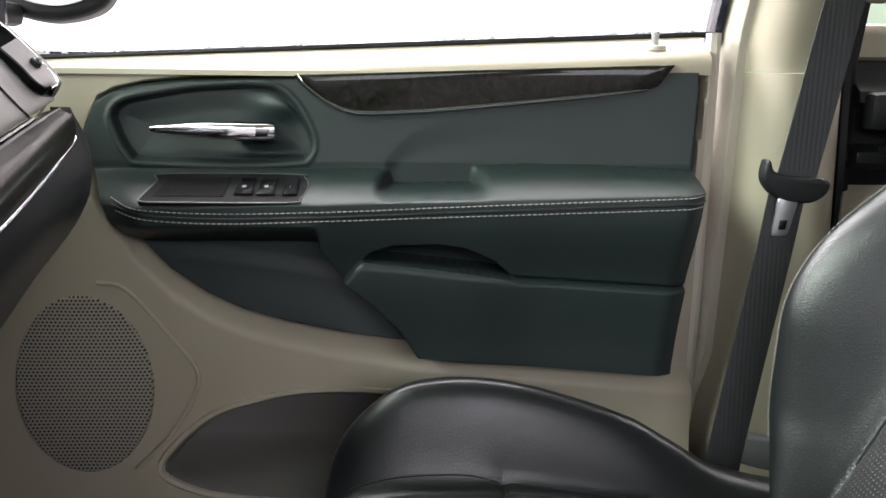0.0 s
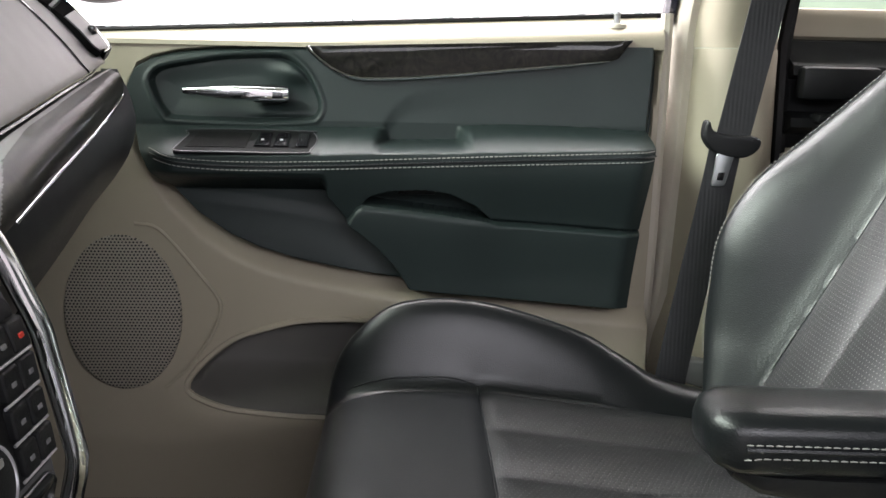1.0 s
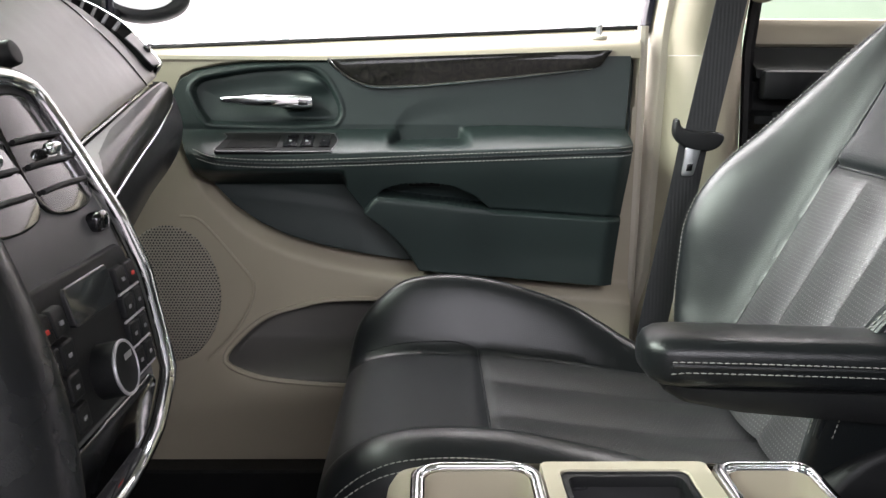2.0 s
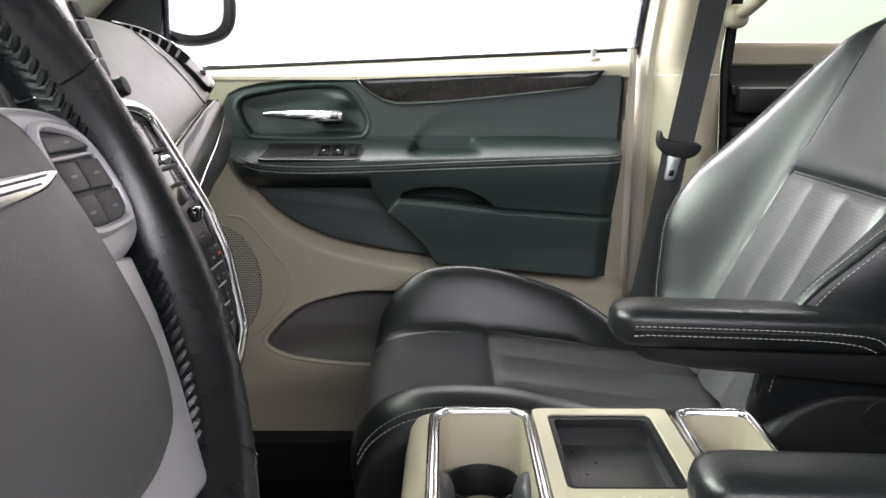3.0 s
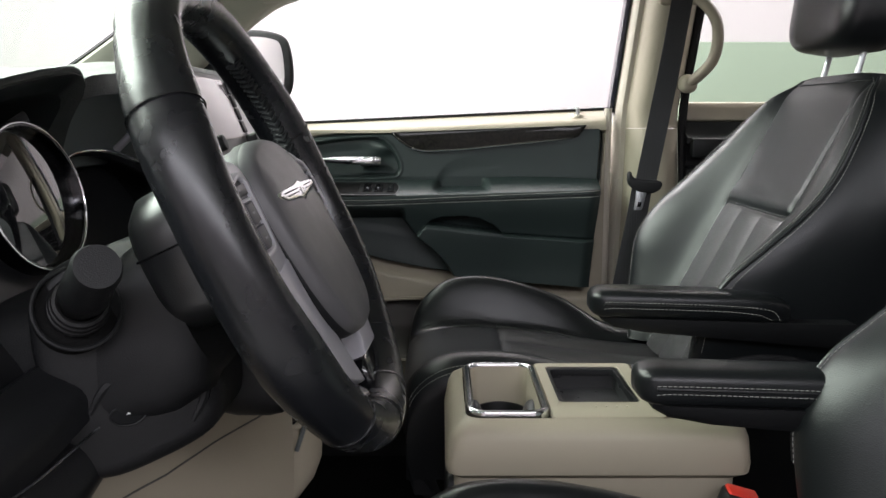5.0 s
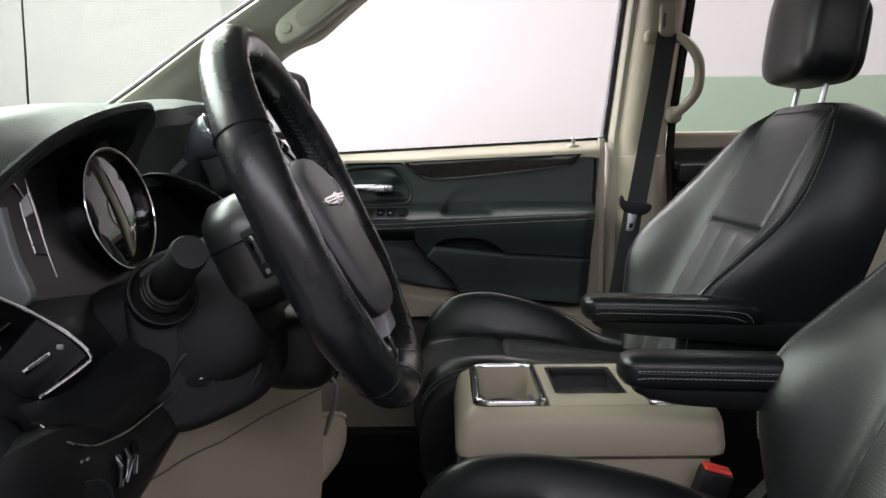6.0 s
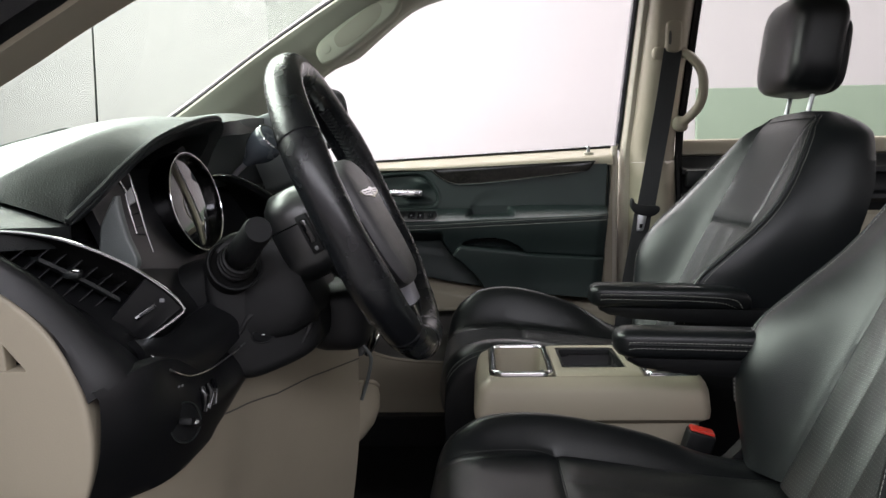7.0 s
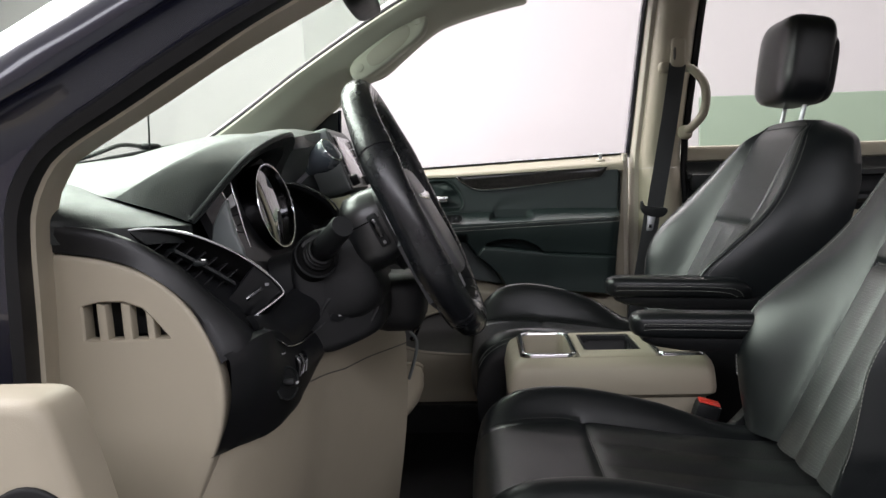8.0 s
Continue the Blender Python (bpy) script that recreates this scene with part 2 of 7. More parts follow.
def thick_sheet(P, offset):
    """A sheet with a thickness: the same grid again, moved by offset, and its rims closed."""
    P = np.asarray(P, float)
    m, n = P.shape[:2]
    v1, f1 = sheet(P)
    v2, f2 = sheet(P + np.asarray(offset, float), flip=True)
    k = m * n
    ring = [(0, j) for j in range(n)] + [(i, n - 1) for i in range(1, m)] + [(m - 1, j) for j in range(n - 2, -1, -1)] + [(i, 0) for i in range(m - 2, 0, -1)]
    ids = [i * n + j for i, j in ring]
    rim = [(ids[a], ids[(a + 1) % len(ids)], ids[(a + 1) % len(ids)] + k, ids[a] + k) for a in range(len(ids))]
    return v1 + v2, f1 + [tuple(i + k for i in q) for q in f2] + [tuple(reversed(q)) for q in rim]


def curve(pts, n=40, closed=False):
    """A smooth line of n points through the given ones (Catmull-Rom), evenly spaced."""
    P = np.asarray(pts, float)
    k = len(P)
    if k == 2 and not closed:
        return np.linspace(P[0], P[1], n)
    if closed:
        Q = np.vstack([P[-1], P, P[0], P[1]])
        seg = k
    else:
        Q = np.vstack([2 * P[0] - P[1], P, 2 * P[-1] - P[-2]])
        seg = k - 1
    dense = []
    for i in range(seg):
        a, b, c, d = Q[i:i + 4]
        for t in np.linspace(0, 1, 16, endpoint=False):
            dense.append(0.5 * (2 * b + (c - a) * t + (2 * a - 5 * b + 4 * c - d) * t * t + (3 * b - a - 3 * c + d) * t ** 3))
    dense.append(Q[-2] if not closed else P[0])
    D = np.array(dense)
    L = np.concatenate([[0], np.cumsum(np.linalg.norm(np.diff(D, axis=0), axis=1))])
    s = np.linspace(0, L[-1], n, endpoint=not closed)
    return np.stack([np.interp(s, L, D[:, i]) for i in range(D.shape[1])], 1)


def tube(path, r, sides=8, closed=False, flat=1.0, up=(0, 0, 1)):
    """A rounded bar along a path. r: one radius or one for each point; flat: the width of the section against its height."""
    P = np.asarray(path, float)
    n = len(P)
    R = np.broadcast_to(np.asarray(r, float), (n,))
    T = np.gradient(P, axis=0) if not closed else (np.roll(P, -1, 0) - np.roll(P, 1, 0))
    T /= np.linalg.norm(T, axis=1)[:, None] + 1e-12
    nor = np.cross(T[0], up)
    if np.linalg.norm(nor) < 1e-3:
        nor = np.cross(T[0], (1, 0.1, 0))
    rings = []
    for i in range(n):
        nor = nor - T[i] * (nor @ T[i])
        nor /= np.linalg.norm(nor) + 1e-12
        bi = np.cross(T[i], nor)
        a = np.arange(sides) * 2 * np.pi / sides
        rings.append(P[i] + R[i] * (np.outer(np.cos(a), nor) * flat + np.outer(np.sin(a), bi)))
    v, f = sheet(np.array(rings), closed_u=closed, closed_v=True)
    if not closed:
        f += [tuple(range(sides)), tuple(reversed(range((n - 1) * sides, n * sides)))]
    return v, f


def slab(outline, place, d0, d1, bevel=0.004, steps=3):
    """A flat piece with rounded front edges. place(u, v, d) gives a point; d1 is the front."""
    O = np.asarray(outline, float)
    nxt, prv = np.roll(O, -1, 0), np.roll(O, 1, 0)
    t = nxt - prv
    t /= np.linalg.norm(t, axis=1)[:, None] + 1e-12
    nrm = np.stack([-t[:, 1], t[:, 0]], 1)
    area = 0.5 * np.sum(O[:, 0] * nxt[:, 1] - nxt[:, 0] * O[:, 1])
    if area < 0:
        nrm = -nrm
    s = 1 if d1 > d0 else -1
    rings = [[place(u, v, d0) for u, v in O]]
    for k in range(steps + 1):
        a = k / steps * math.pi / 2
        Q = O + nrm * bevel * (1 - math.cos(a))
        rings.append([place(u, v, d1 - s * bevel * (1 - math.sin(a))) for u, v in Q])
    v, f = sheet(np.array(rings), closed_v=True)
    n = len(O)
    f += [tuple(range(n)), tuple(reversed(range(len(v) - n, len(v))))]
    return v, f


def rbox(cx, cy, cz, sx, sy, sz, r=0.005, seg=2):
    bm = bmesh.new()
    bmesh.ops.create_cube(bm, size=1)
    bmesh.ops.scale(bm, vec=(sx, sy, sz), verts=bm.verts)
    bmesh.ops.bevel(bm, geom=list(bm.edges), offset=min(r, 0.49 * min(sx, sy, sz)), segments=seg, affect="EDGES", profile=0.5)
    bmesh.ops.translate(bm, vec=(cx, cy, cz), verts=bm.verts)
    bm.verts.index_update()
    out = [tuple(v.co) for v in bm.verts], [tuple(v.index for v in f.verts) for f in bm.faces]
    bm.free()
    return out


def turned(vf, m):
    return [tuple(m @ Vector(v)) for v in vf[0]], vf[1]


def stitches(path, pitch=0.006, length=0.0044, r=0.00065):
    """A row of thread stitches along a path."""
    P = np.asarray(path, float)
    L = np.concatenate([[0], np.cumsum(np.linalg.norm(np.diff(P, axis=0), axis=1))])
    pieces = []
    for s in np.arange(0, L[-1] - length, pitch):
        a, b = [np.array([np.interp(q, L, P[:, i]) for i in range(3)]) for q in (s, s + length)]
        pieces.append(tube(np.array([a, (a + b) / 2 + (0, 0, 0.0002), b]), [r * 0.6, r, r * 0.6], 5))
    return join(*pieces)


def smooth_step(a, b, v):
    t = np.clip((np.asarray(v, float) - a) / (b - a), 0, 1)
    return t * t * (3 - 2 * t)


def spline_at(v, pts):
    """Value of a smooth line given by (position, value) pairs."""
    xs, ys = zip(*pts)
    return np.interp(v, xs, ys)


def smooth_at(v, pts):
    """Like spline_at, but along a smooth curve through the points."""
    C = curve(pts, 160)
    return np.interp(v, C[:, 0], C[:, 1])


def inside_distance(poly, X, Z):
    """Signed distance to a closed outline, positive inside, for arrays of points."""
    P = np.asarray(poly, float)
    d = np.full(X.shape, 1e9)
    odd = np.zeros(X.shape, bool)
    for (ax, az), (bx, bz) in zip(P, np.roll(P, -1, 0)):
        ex, ez = bx - ax, bz - az
        t = np.clip(((X - ax) * ex + (Z - az) * ez) / (ex * ex + ez * ez + 1e-12), 0, 1)
        d = np.minimum(d, np.hypot(X - ax - t * ex, Z - az - t * ez))
        cross = (az > Z) != (bz > Z)
        odd ^= cross & (X < (bx - ax) * (Z - az) / (bz - az + 1e-12) + ax)
    return np.where(odd, d, -d)


def superball(cx, cy, cz, a, b, c, e=0.6, n=24, m=16, tilt=0.0):
    """A rounded cushion-like body with half sizes a, b, c; tilt leans it back about the y axis (degrees)."""
    rings = []
    p = lambda v: np.sign(v) * np.abs(v) ** e
    for i in range(m + 1):
        phi = -math.pi / 2 + math.pi * i / m
        rings.append([(a * p(math.cos(phi)) * p(math.cos(q)), b * p(math.cos(phi)) * p(math.sin(q)), c * p(math.sin(phi)))
                      for q in np.linspace(0, 2 * math.pi, n, endpoint=False)])
    v, f = sheet(np.array(rings), closed_v=True)
    return turned((v, f), Matrix.Translation((cx, cy, cz)) @ Matrix.Rotation(radians(tilt), 4, "Y"))


def disc(centre, axis, r, thick, seg=28, bevel=0.002):
    """A round plate: its front faces along axis."""
    rot = Vector(axis).to_track_quat("Z", "Y").to_matrix().to_4x4()
    o = [(r * math.cos(a), r * math.sin(a)) for a in np.linspace(0, 2 * math.pi, seg, endpoint=False)]
    return turned(slab(o, lambda u, v, d: (u, v, d), -thick, 0, bevel), Matrix.Translation(centre) @ rot)


def ring(centre, axis, r, thick, seg=40, sides=8):
    rot = Vector(axis).to_track_quat("Z", "Y").to_matrix()
    P = [Vector(centre) + rot @ Vector((r * math.cos(a), r * math.sin(a), 0)) for a in np.linspace(0, 2 * math.pi, seg, endpoint=False)]
    return tube(P, thick, sides, closed=True)


# ---- the garage round the car ----
def wall_box(name, x0, x1, y0, y1, z0, z1, mat, label, category):
    return solo(name, rbox((x0 + x1) / 2, (y0 + y1) / 2, (z0 + z1) / 2, x1 - x0, y1 - y0, z1 - z0, 0.004, 1), mat, label, category, kind="structure", smooth=False)


wall_box("ground", -6, 6, -5, 3.2, -0.55, -0.45, CONCRETE, "smooth grey concrete floor of the garage", "floor")
wall_box("wall_east", -6, 6, 3.0, 3.2, -0.45, 3.0, WALL, "bright white painted garage wall", "wall")
wall_box("wall_west", -6, 6, -5.2, -5.0, -0.45, 3.0, WALL, "white painted garage wall on the driver side", "wall")
wall_box("wall_north", -3.5, -3.3, -5, 3.2, -0.45, 3.0, WALL, "white painted garage wall ahead of the car", "wall")
wall_box("wall_south", 6, 6.2, -5, 3.2, -0.45, 3.0, WALL, "white painted garage wall behind the car", "wall")
wall_box("ceiling", -6, 6, -5, 3.2, 3.0, 3.1, CEIL, "pale painted garage ceiling", "ceiling")
wall_box("wall_dado", 1.19, 5.9, 2.975, 2.998, -0.45, 1.13, GREEN, "grey-green painted lower part of the garage wall", "wall")

# ---- the car's shell ----
def zsill(x):
    return 0.777 + 0.045 * x


floor_v = join(rbox(0.6, 0.0, -0.02, 3.6, 1.7, 0.06, 0.01, 1))
solo("floor", floor_v, CARPET, "black carpet on the floor of the car", "car floor", kind="structure")
wall_box("car_roof", -0.28, 2.4, -0.80, 0.72, 1.30, 1.34, CLOTH, "grey cloth headliner under the car roof", "car roof")
wall_box("car_back", 2.3, 2.36, -0.85, 0.9, 0.0, 0.80, PLASTIC, "dark rear end of the cabin", "car body")
wall_box("car_side", 0.95, 2.3, -0.92, -0.86, -0.1, 0.80, PLASTIC, "closed rear side of the cabin", "car body")
wall_box("firewall", -1.0, -0.95, -0.80, 0.80, -0.1, 0.76, PLASTIC, "dark bulkhead under the windscreen", "car body")
wall_box("door_sill", -0.95, 1.2, 0.78, 0.93, -0.1, 0.09, PLASTIC, "black sill trim under the passenger door", "car body")
wall_box("driver_sill", -0.5, 0.95, -0.86, -0.74, -0.1, 0.06, PLASTIC, "black sill trim under the open driver door", "car body")
wall_box("kick_wall", -0.95, -0.44, 0.80, 0.90, 0.05, 0.80, PLASTIC, "dark kick panel ahead of the passenger door", "car body")

# windscreen: a tinted pane leaning back, bowed in plan
rows = []
for s in np.linspace(0, 1, 9):
    row = []
    for y in np.linspace(-0.74, 0.74, 17):
        bow = 0.10 * (y / 0.74) ** 2
        row.append((-0.98 + bow + 0.72 * s - 0.02 * s * bow, y * (1 - 0.05 * s), 0.79 + 0.475 * s))
    rows.append(row)
pane = solo("window_1", thick_sheet(rows, (0.004, 0, -0.003)), TINTED, "green-tinted windscreen of the car", "window", kind="structure")

pane = solo("window_2", thick_sheet([[(x, 0.895 - 0.22 * max(z - 0.78, 0), z) for x in np.linspace(-0.47, 0.49, 13)] for z in np.linspace(0.74, 1.29, 9)], (0, 0.004, 0)), CLEAR,
            "clear raised glass of the passenger door", "window", kind="structure")
pane.visible_shadow = False
pane = solo("window_3", thick_sheet([[(x, 0.91 - 0.22 * max(z - 0.78, 0), z) for x in np.linspace(0.60, 1.6, 9)] for z in np.linspace(0.74, 1.29, 9)], (0, 0.004, 0)), REAR_GLASS,
            "clear glass of the sliding rear door", "window", kind="structure")
pane.visible_shadow = False

pane = solo("window_4", thick_sheet([[(2.33, y, z) for y in np.linspace(-0.84, 0.88, 5)] for z in (0.80, 1.05, 1.30)], (0.004, 0, 0)), REAR_GLASS, "clear glass of the tailgate", "window", kind="structure")
pane.visible_shadow = False
pane = solo("window_5", thick_sheet([[(x, -0.89 + 0.22 * max(z - 0.90, 0), z) for x in np.linspace(1.0, 2.3, 5)] for z in (0.80, 1.05, 1.30)], (0, -0.004, 0)), REAR_GLASS, "clear glass of the rear side on the driver side", "window", kind="structure")
pane.visible_shadow = False

# ---- passenger door ----
TOP = [(-0.292, 0.672), (-0.288, 0.697), (-0.276, 0.722), (-0.255, 0.733), (-0.222, 0.7405), (-0.171, 0.746), (-0.047, 0.7495), (0.193, 0.759), (0.387, 0.765), (0.43, 0.767)]
LOW = [(-0.292, 0.665), (-0.284, 0.645), (-0.265, 0.610), (-0.238, 0.562), (-0.196, 0.518), (-0.155, 0.490), (-0.114, 0.471), (-0.06, 0.455), (-0.002, 0.443), (0.088, 0.427), (0.25, 0.410), (0.43, 0.394)]
LID_TOP = [(-0.02, 0.498), (0.009, 0.527), (0.022, 0.545), (0.030, 0.551), (0.065, 0.5485), (0.129, 0.5405), (0.180, 0.5325), (0.203, 0.5275), (0.258, 0.5235), (0.323, 0.519), (0.40, 0.5135), (0.44, 0.511)]
ARC = [(0.0, 0.50), (0.024, 0.545), (0.039, 0.559), (0.065, 0.567), (0.11, 0.569), (0.142, 0.564), (0.175, 0.548), (0.195, 0.530), (0.24, 0.49)]
CREASE = [(0.048, 0.630), (0.058, 0.648), (0.071, 0.663), (0.09, 0.675), (0.129, 0.685), (0.168, 0.690), (0.259, 0.699), (0.43, 0.709)]
LID_LEFT = [(0.42, 0.094), (0.44, 0.084), (0.47, 0.065), (0.50, 0.036), (0.524, 0.006), (0.56, -0.02)]
RIDGE = [(-0.30, 0.560), (-0.225, 0.553), (-0.117, 0.541), (-0.05, 0.531), (0.0, 0.522), (0.03, 0.50), (0.065, 0.468), (0.09, 0.43)]


DISH = curve([(-0.257, 0.699), (-0.252, 0.709), (-0.241, 0.717), (-0.202, 0.725), (-0.155, 0.732), (-0.092, 0.735), (-0.071, 0.731), (-0.054, 0.718), (-0.042, 0.701), (-0.032, 0.679), (-0.031, 0.664), (-0.037, 0.655), (-0.047, 0.651), (-0.117, 0.648), (-0.222, 0.650), (-0.236, 0.656), (-0.248, 0.673)], 70, True)


def rear_end(z):
    """Where the trim ends towards the pillar."""
    return 0.425 - 0.026 * np.clip((0.735 - z) / 0.32, 0, 1)


def trim_depth(x, z):
    """How far the black door trim stands out into the cabin."""
    left = spline_at(z, LID_LEFT)
    behind = smooth_step(-0.006, 0.006, x - left)
    front = 0.082 * smooth_step(0.552, 0.592, z) * (0.35 + 0.65 * smooth_step(-0.285, -0.20, x))
    ridge_m = smooth_step(-0.012, 0.012, spline_at(x, RIDGE) - z)
    pocket = np.maximum(0.006 + 0.003 * ridge_m + 0.009 * smooth_step(0.0, 0.08, spline_at(x, RIDGE) - z), front)
    # bin lid: proud along its front, flush behind, with a finger slot over it
    face = 0.054 + 0.030 * smooth_step(0.50, 0.612, z)
    lid_top = spline_at(x, LID_TOP)
    lid_m = smooth_step(-0.0012, 0.0012, lid_top - z)
    proud = 1 - smooth_step(0.12, 0.25, x)
    lid = 0.056 + 0.012 * smooth_step(0.44, 0.55, z) + 0.012 * proud - 0.004 * proud * np.exp(-((z - lid_top) / 0.005) ** 2)
    slot = smooth_step(-0.002, 0.002, np.interp(x, *zip(*ARC)) - z) * (1 - lid_m) * smooth_step(0.022, 0.028, x) * (1 - smooth_step(0.192, 0.198, x))
    crease = np.exp(-((z - lid_top) / 0.0026) ** 2) * smooth_step(0.19, 0.21, x)
    rear_zone = face * (1 - lid_m) + lid * lid_m - 0.045 * slot - 0.007 * crease
    body = (1 - behind) * pocket + behind * rear_zone
    # armrest shelf, with a pull cup let into it
    cup = smooth_step(0.036, 0.060, x - 0.2 * (0.643 - z)) * (1 - smooth_step(0.150, 0.172, x))
    zf = np.interp(x, (-0.25, -0.02, 0.066, 0.25, 0.40), (0.608, 0.6135, 0.617, 0.6215, 0.6265))
    zb = np.interp(x, (-0.25, 0.039, 0.175, 0.227, 0.325, 0.415), (0.641, 0.643, 0.648, 0.650, 0.648, 0.643))
    t = np.clip((z - zf) / (zb - zf), 0, 1)
    shelf = (1 - t ** 1.35) * (1 - cup) + cup * (1 - np.clip((z - zf) / 0.0095, 0, 1) ** 1.5)
    below = smooth_step(-1, 1, (spline_at(x, CREASE) - z) / (0.016 + 0.07 * np.clip(x - 0.058, 0, 1)))
    scoop = -0.0036 * below * smooth_step(0.044, 0.060, x) * (1 - 0.85 * smooth_step(0.10, 0.40, x)) * smooth_step(0.616, 0.626, z)
    q = inside_distance(DISH, x, z)
    dish = -0.011 * smooth_step(-0.001, 0.005, q) - 0.004 * smooth_step(0.007, 0.03, q) + 0.0018 * np.exp(-((q + 0.004) / 0.003) ** 2)
    bowl = 0.012 * np.exp(-((x + 0.068) / 0.030) ** 2 - ((z - 0.712) / 0.015) ** 2) * smooth_step(0.0, 0.008, q)
    bowl = bowl + 0.008 * np.exp(-((x + 0.085) / 0.030) ** 2 - ((z - 0.660) / 0.008) ** 2) * smooth_step(0.0, 0.008, q)
    edge = smooth_step(0, 0.010, z - spline_at(x, LOW)) * smooth_step(0, 0.008, spline_at(x, TOP) - z) * smooth_step(0, 0.010, rear_end(z) - x)
    rear = 1 - 0.30 * smooth_step(0.045, 0.0, rear_end(z) - x) ** 2
    return (body * shelf * rear + scoop + dish + bowl + 0.014) * edge - 0.012 * (1 - edge)


def trim_y(x, z):
    return 0.832 + 0.02 * np.clip((z - 0.65) / 0.12, 0, 1) - trim_depth(x, z)


xs = np.concatenate([np.linspace(-0.292, -0.25, 26), np.linspace(-0.248, 0.385, 400), np.linspace(0.3865, 0.425, 40)])
G = []
for x in xs:
    z0, z1 = spline_at(x, LOW), spline_at(x, TOP)
    zz = z0 + (z1 - z0) * np.linspace(0, 1, 320)
    yy = trim_y(np.full_like(zz, x), zz)
    col = np.stack([np.full_like(zz, x), yy, zz], 1)
    G.append(np.vstack([[x, 0.87, z0 + 0.001], col, [x, 0.87, z1 - 0.001]]))
G = np.array(G)
G = np.vstack([G[:1] + (0, 0.03, 0), G, G[-1:] + (0, 0.03, 0)])

door = thing("passenger_door", (0.05, 0.87, 0.10), "closed passenger door, beige carrier with black padded trim", "car door")
part("trim_panel", sheet(G, flip=True), VINYL, door, "black padded vinyl trim with armrest")

MAP = curve([(-0.222, 0.270), (-0.208, 0.30), (-0.158, 0.343), (-0.10, 0.363), (-0.05, 0.373), (0.03, 0.374), (0.12, 0.362), (0.21, 0.33), (0.21, 0.245), (0.10, 0.236), (-0.028, 0.2355), (-0.13, 0.243), (-0.187, 0.253)], 90, True)


def carrier_y(x, z, hollow=1.0):
    inside = smooth_step(0.004, 0.022, z - spline_at(x, LOW)) * smooth_step(0.0, 0.012, spline_at(x, TOP) - z) * smooth_step(-0.296, -0.285, x) * (1 - smooth_step(-0.003, 0.003, x - rear_end(z)))
    lower = smooth_step(-0.004, 0.03, spline_at(x, LOW) - z)
    front = 1 - smooth_step(-0.33, -0.27, x)
    y = 0.838 - 0.028 * np.maximum(lower, 0.5 * front * (1 - smooth_step(0.60, 0.76, z))) + 0.05 * inside
    y = y + 0.012 * smooth_step(0.20, 0.12, z)
    # lip round the map pocket and the pocket itself
    d = inside_distance(MAP, x, z)
    y = y - 0.022 * np.exp(-((z - 0.235) / 0.05) ** 2) * smooth_step(-0.30, -0.15, x)
    return y + hollow * 0.055 * smooth_step(0.0, 0.016, d) * smooth_step(0.24, 0.30, z)


CX = np.concatenate([np.linspace(-0.47, -0.311, 40), np.linspace(-0.309, -0.20, 130), np.linspace(-0.198, 0.430, 165)])
X, Z = np.meshgrid(CX, np.concatenate([np.linspace(0.085, 0.60, 150), np.linspace(0.6015, 0.745, 130)]), indexing="ij")
Y = carrier_y(X, Z)
cells = np.stack([X, Y, Z], 2)
# the rail under the glass: rolled over the top
roll = []
for x in CX:
    s = zsill(x)
    prof = [(0.836, 0.752), (0.834, s - 0.034), (0.838, s - 0.024), (0.848, s - 0.017), (0.866, s - 0.011), (0.884, s), (0.888, s - 0.03)]
    roll.append([(x, y, max(z, 0.746)) for y, z in prof])
cells = np.concatenate([cells, np.array(roll)], 1)
v, f = sheet(cells, flip=True)
va = np.array(v)
mid = np.array([va[list(q)].mean(0) for q in f])
# faces inside the pocket outline get the dark grey colour
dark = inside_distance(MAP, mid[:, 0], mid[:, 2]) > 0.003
part("carrier", (v, [q for q, k in zip(f, dark) if not k]), BEIGE, door, "beige moulded plastic carrier")
part("map_pocket", (v, [q for q, k in zip(f, dark) if k]), DARK_GREY, door, "dark grey inside of the map pocket")
part("pocket_lip", tube([(x, float(carrier_y(np.array(x), np.array(z), 0.0)) + 0.001, z) for x, z in MAP], 0.0048, 6, True), BEIGE, door)
part("outer_skin", rbox(0.0, 0.955, 0.42, 0.94, 0.05, 0.70, 0.01, 1), PAINT, door, "dark blue outer skin")
part("rear_edge_seal", tube([(0.436, 0.858, 0.09), (0.437, 0.852, 0.5), (0.4375, 0.858, 0.80)], 0.009, 8), BEIGE_PALE, door, "pale beige door seal")
part("glass_seal", tube([(x, 0.886, zsill(x) + 0.002) for x in np.linspace(-0.46, 0.445, 12)], 0.004, 6), RUBBER, door, "black rubber glass seal")
drops = []
rnd = random.Random(4)
for k in range(70):
    x = rnd.uniform(-0.40, 0.43)
    drops.append(superball(x, 0.893, zsill(x) + 0.006, rnd.uniform(0.002, 0.006), 0.002, rnd.uniform(0.001, 0.004), 0.9, 6, 4))
part("frost", join(*drops), SNOW, door, "crumbs of frost along the glass")

# wood strip with its chrome edge
ins = [(-0.048, 0.7475), (-0.040, 0.738), (-0.026, 0.727), (-0.012, 0.718), (0.004, 0.711), (0.028, 0.707), (0.075, 0.7085), (0.129, 0.7125), (0.26, 0.7255), (0.355, 0.7355), (0.370, 0.743), (0.386, 0.7635)]
top_edge = [(x, 0.7475 + (0.7635 - 0.7475) * (x + 0.048) / 0.434) for x in np.linspace(0.37, -0.03, 14)]


def on_trim(u, v, d):
    return (u, float(trim_y(np.array(u), np.array(min(v, 0.742)))) - d, v)


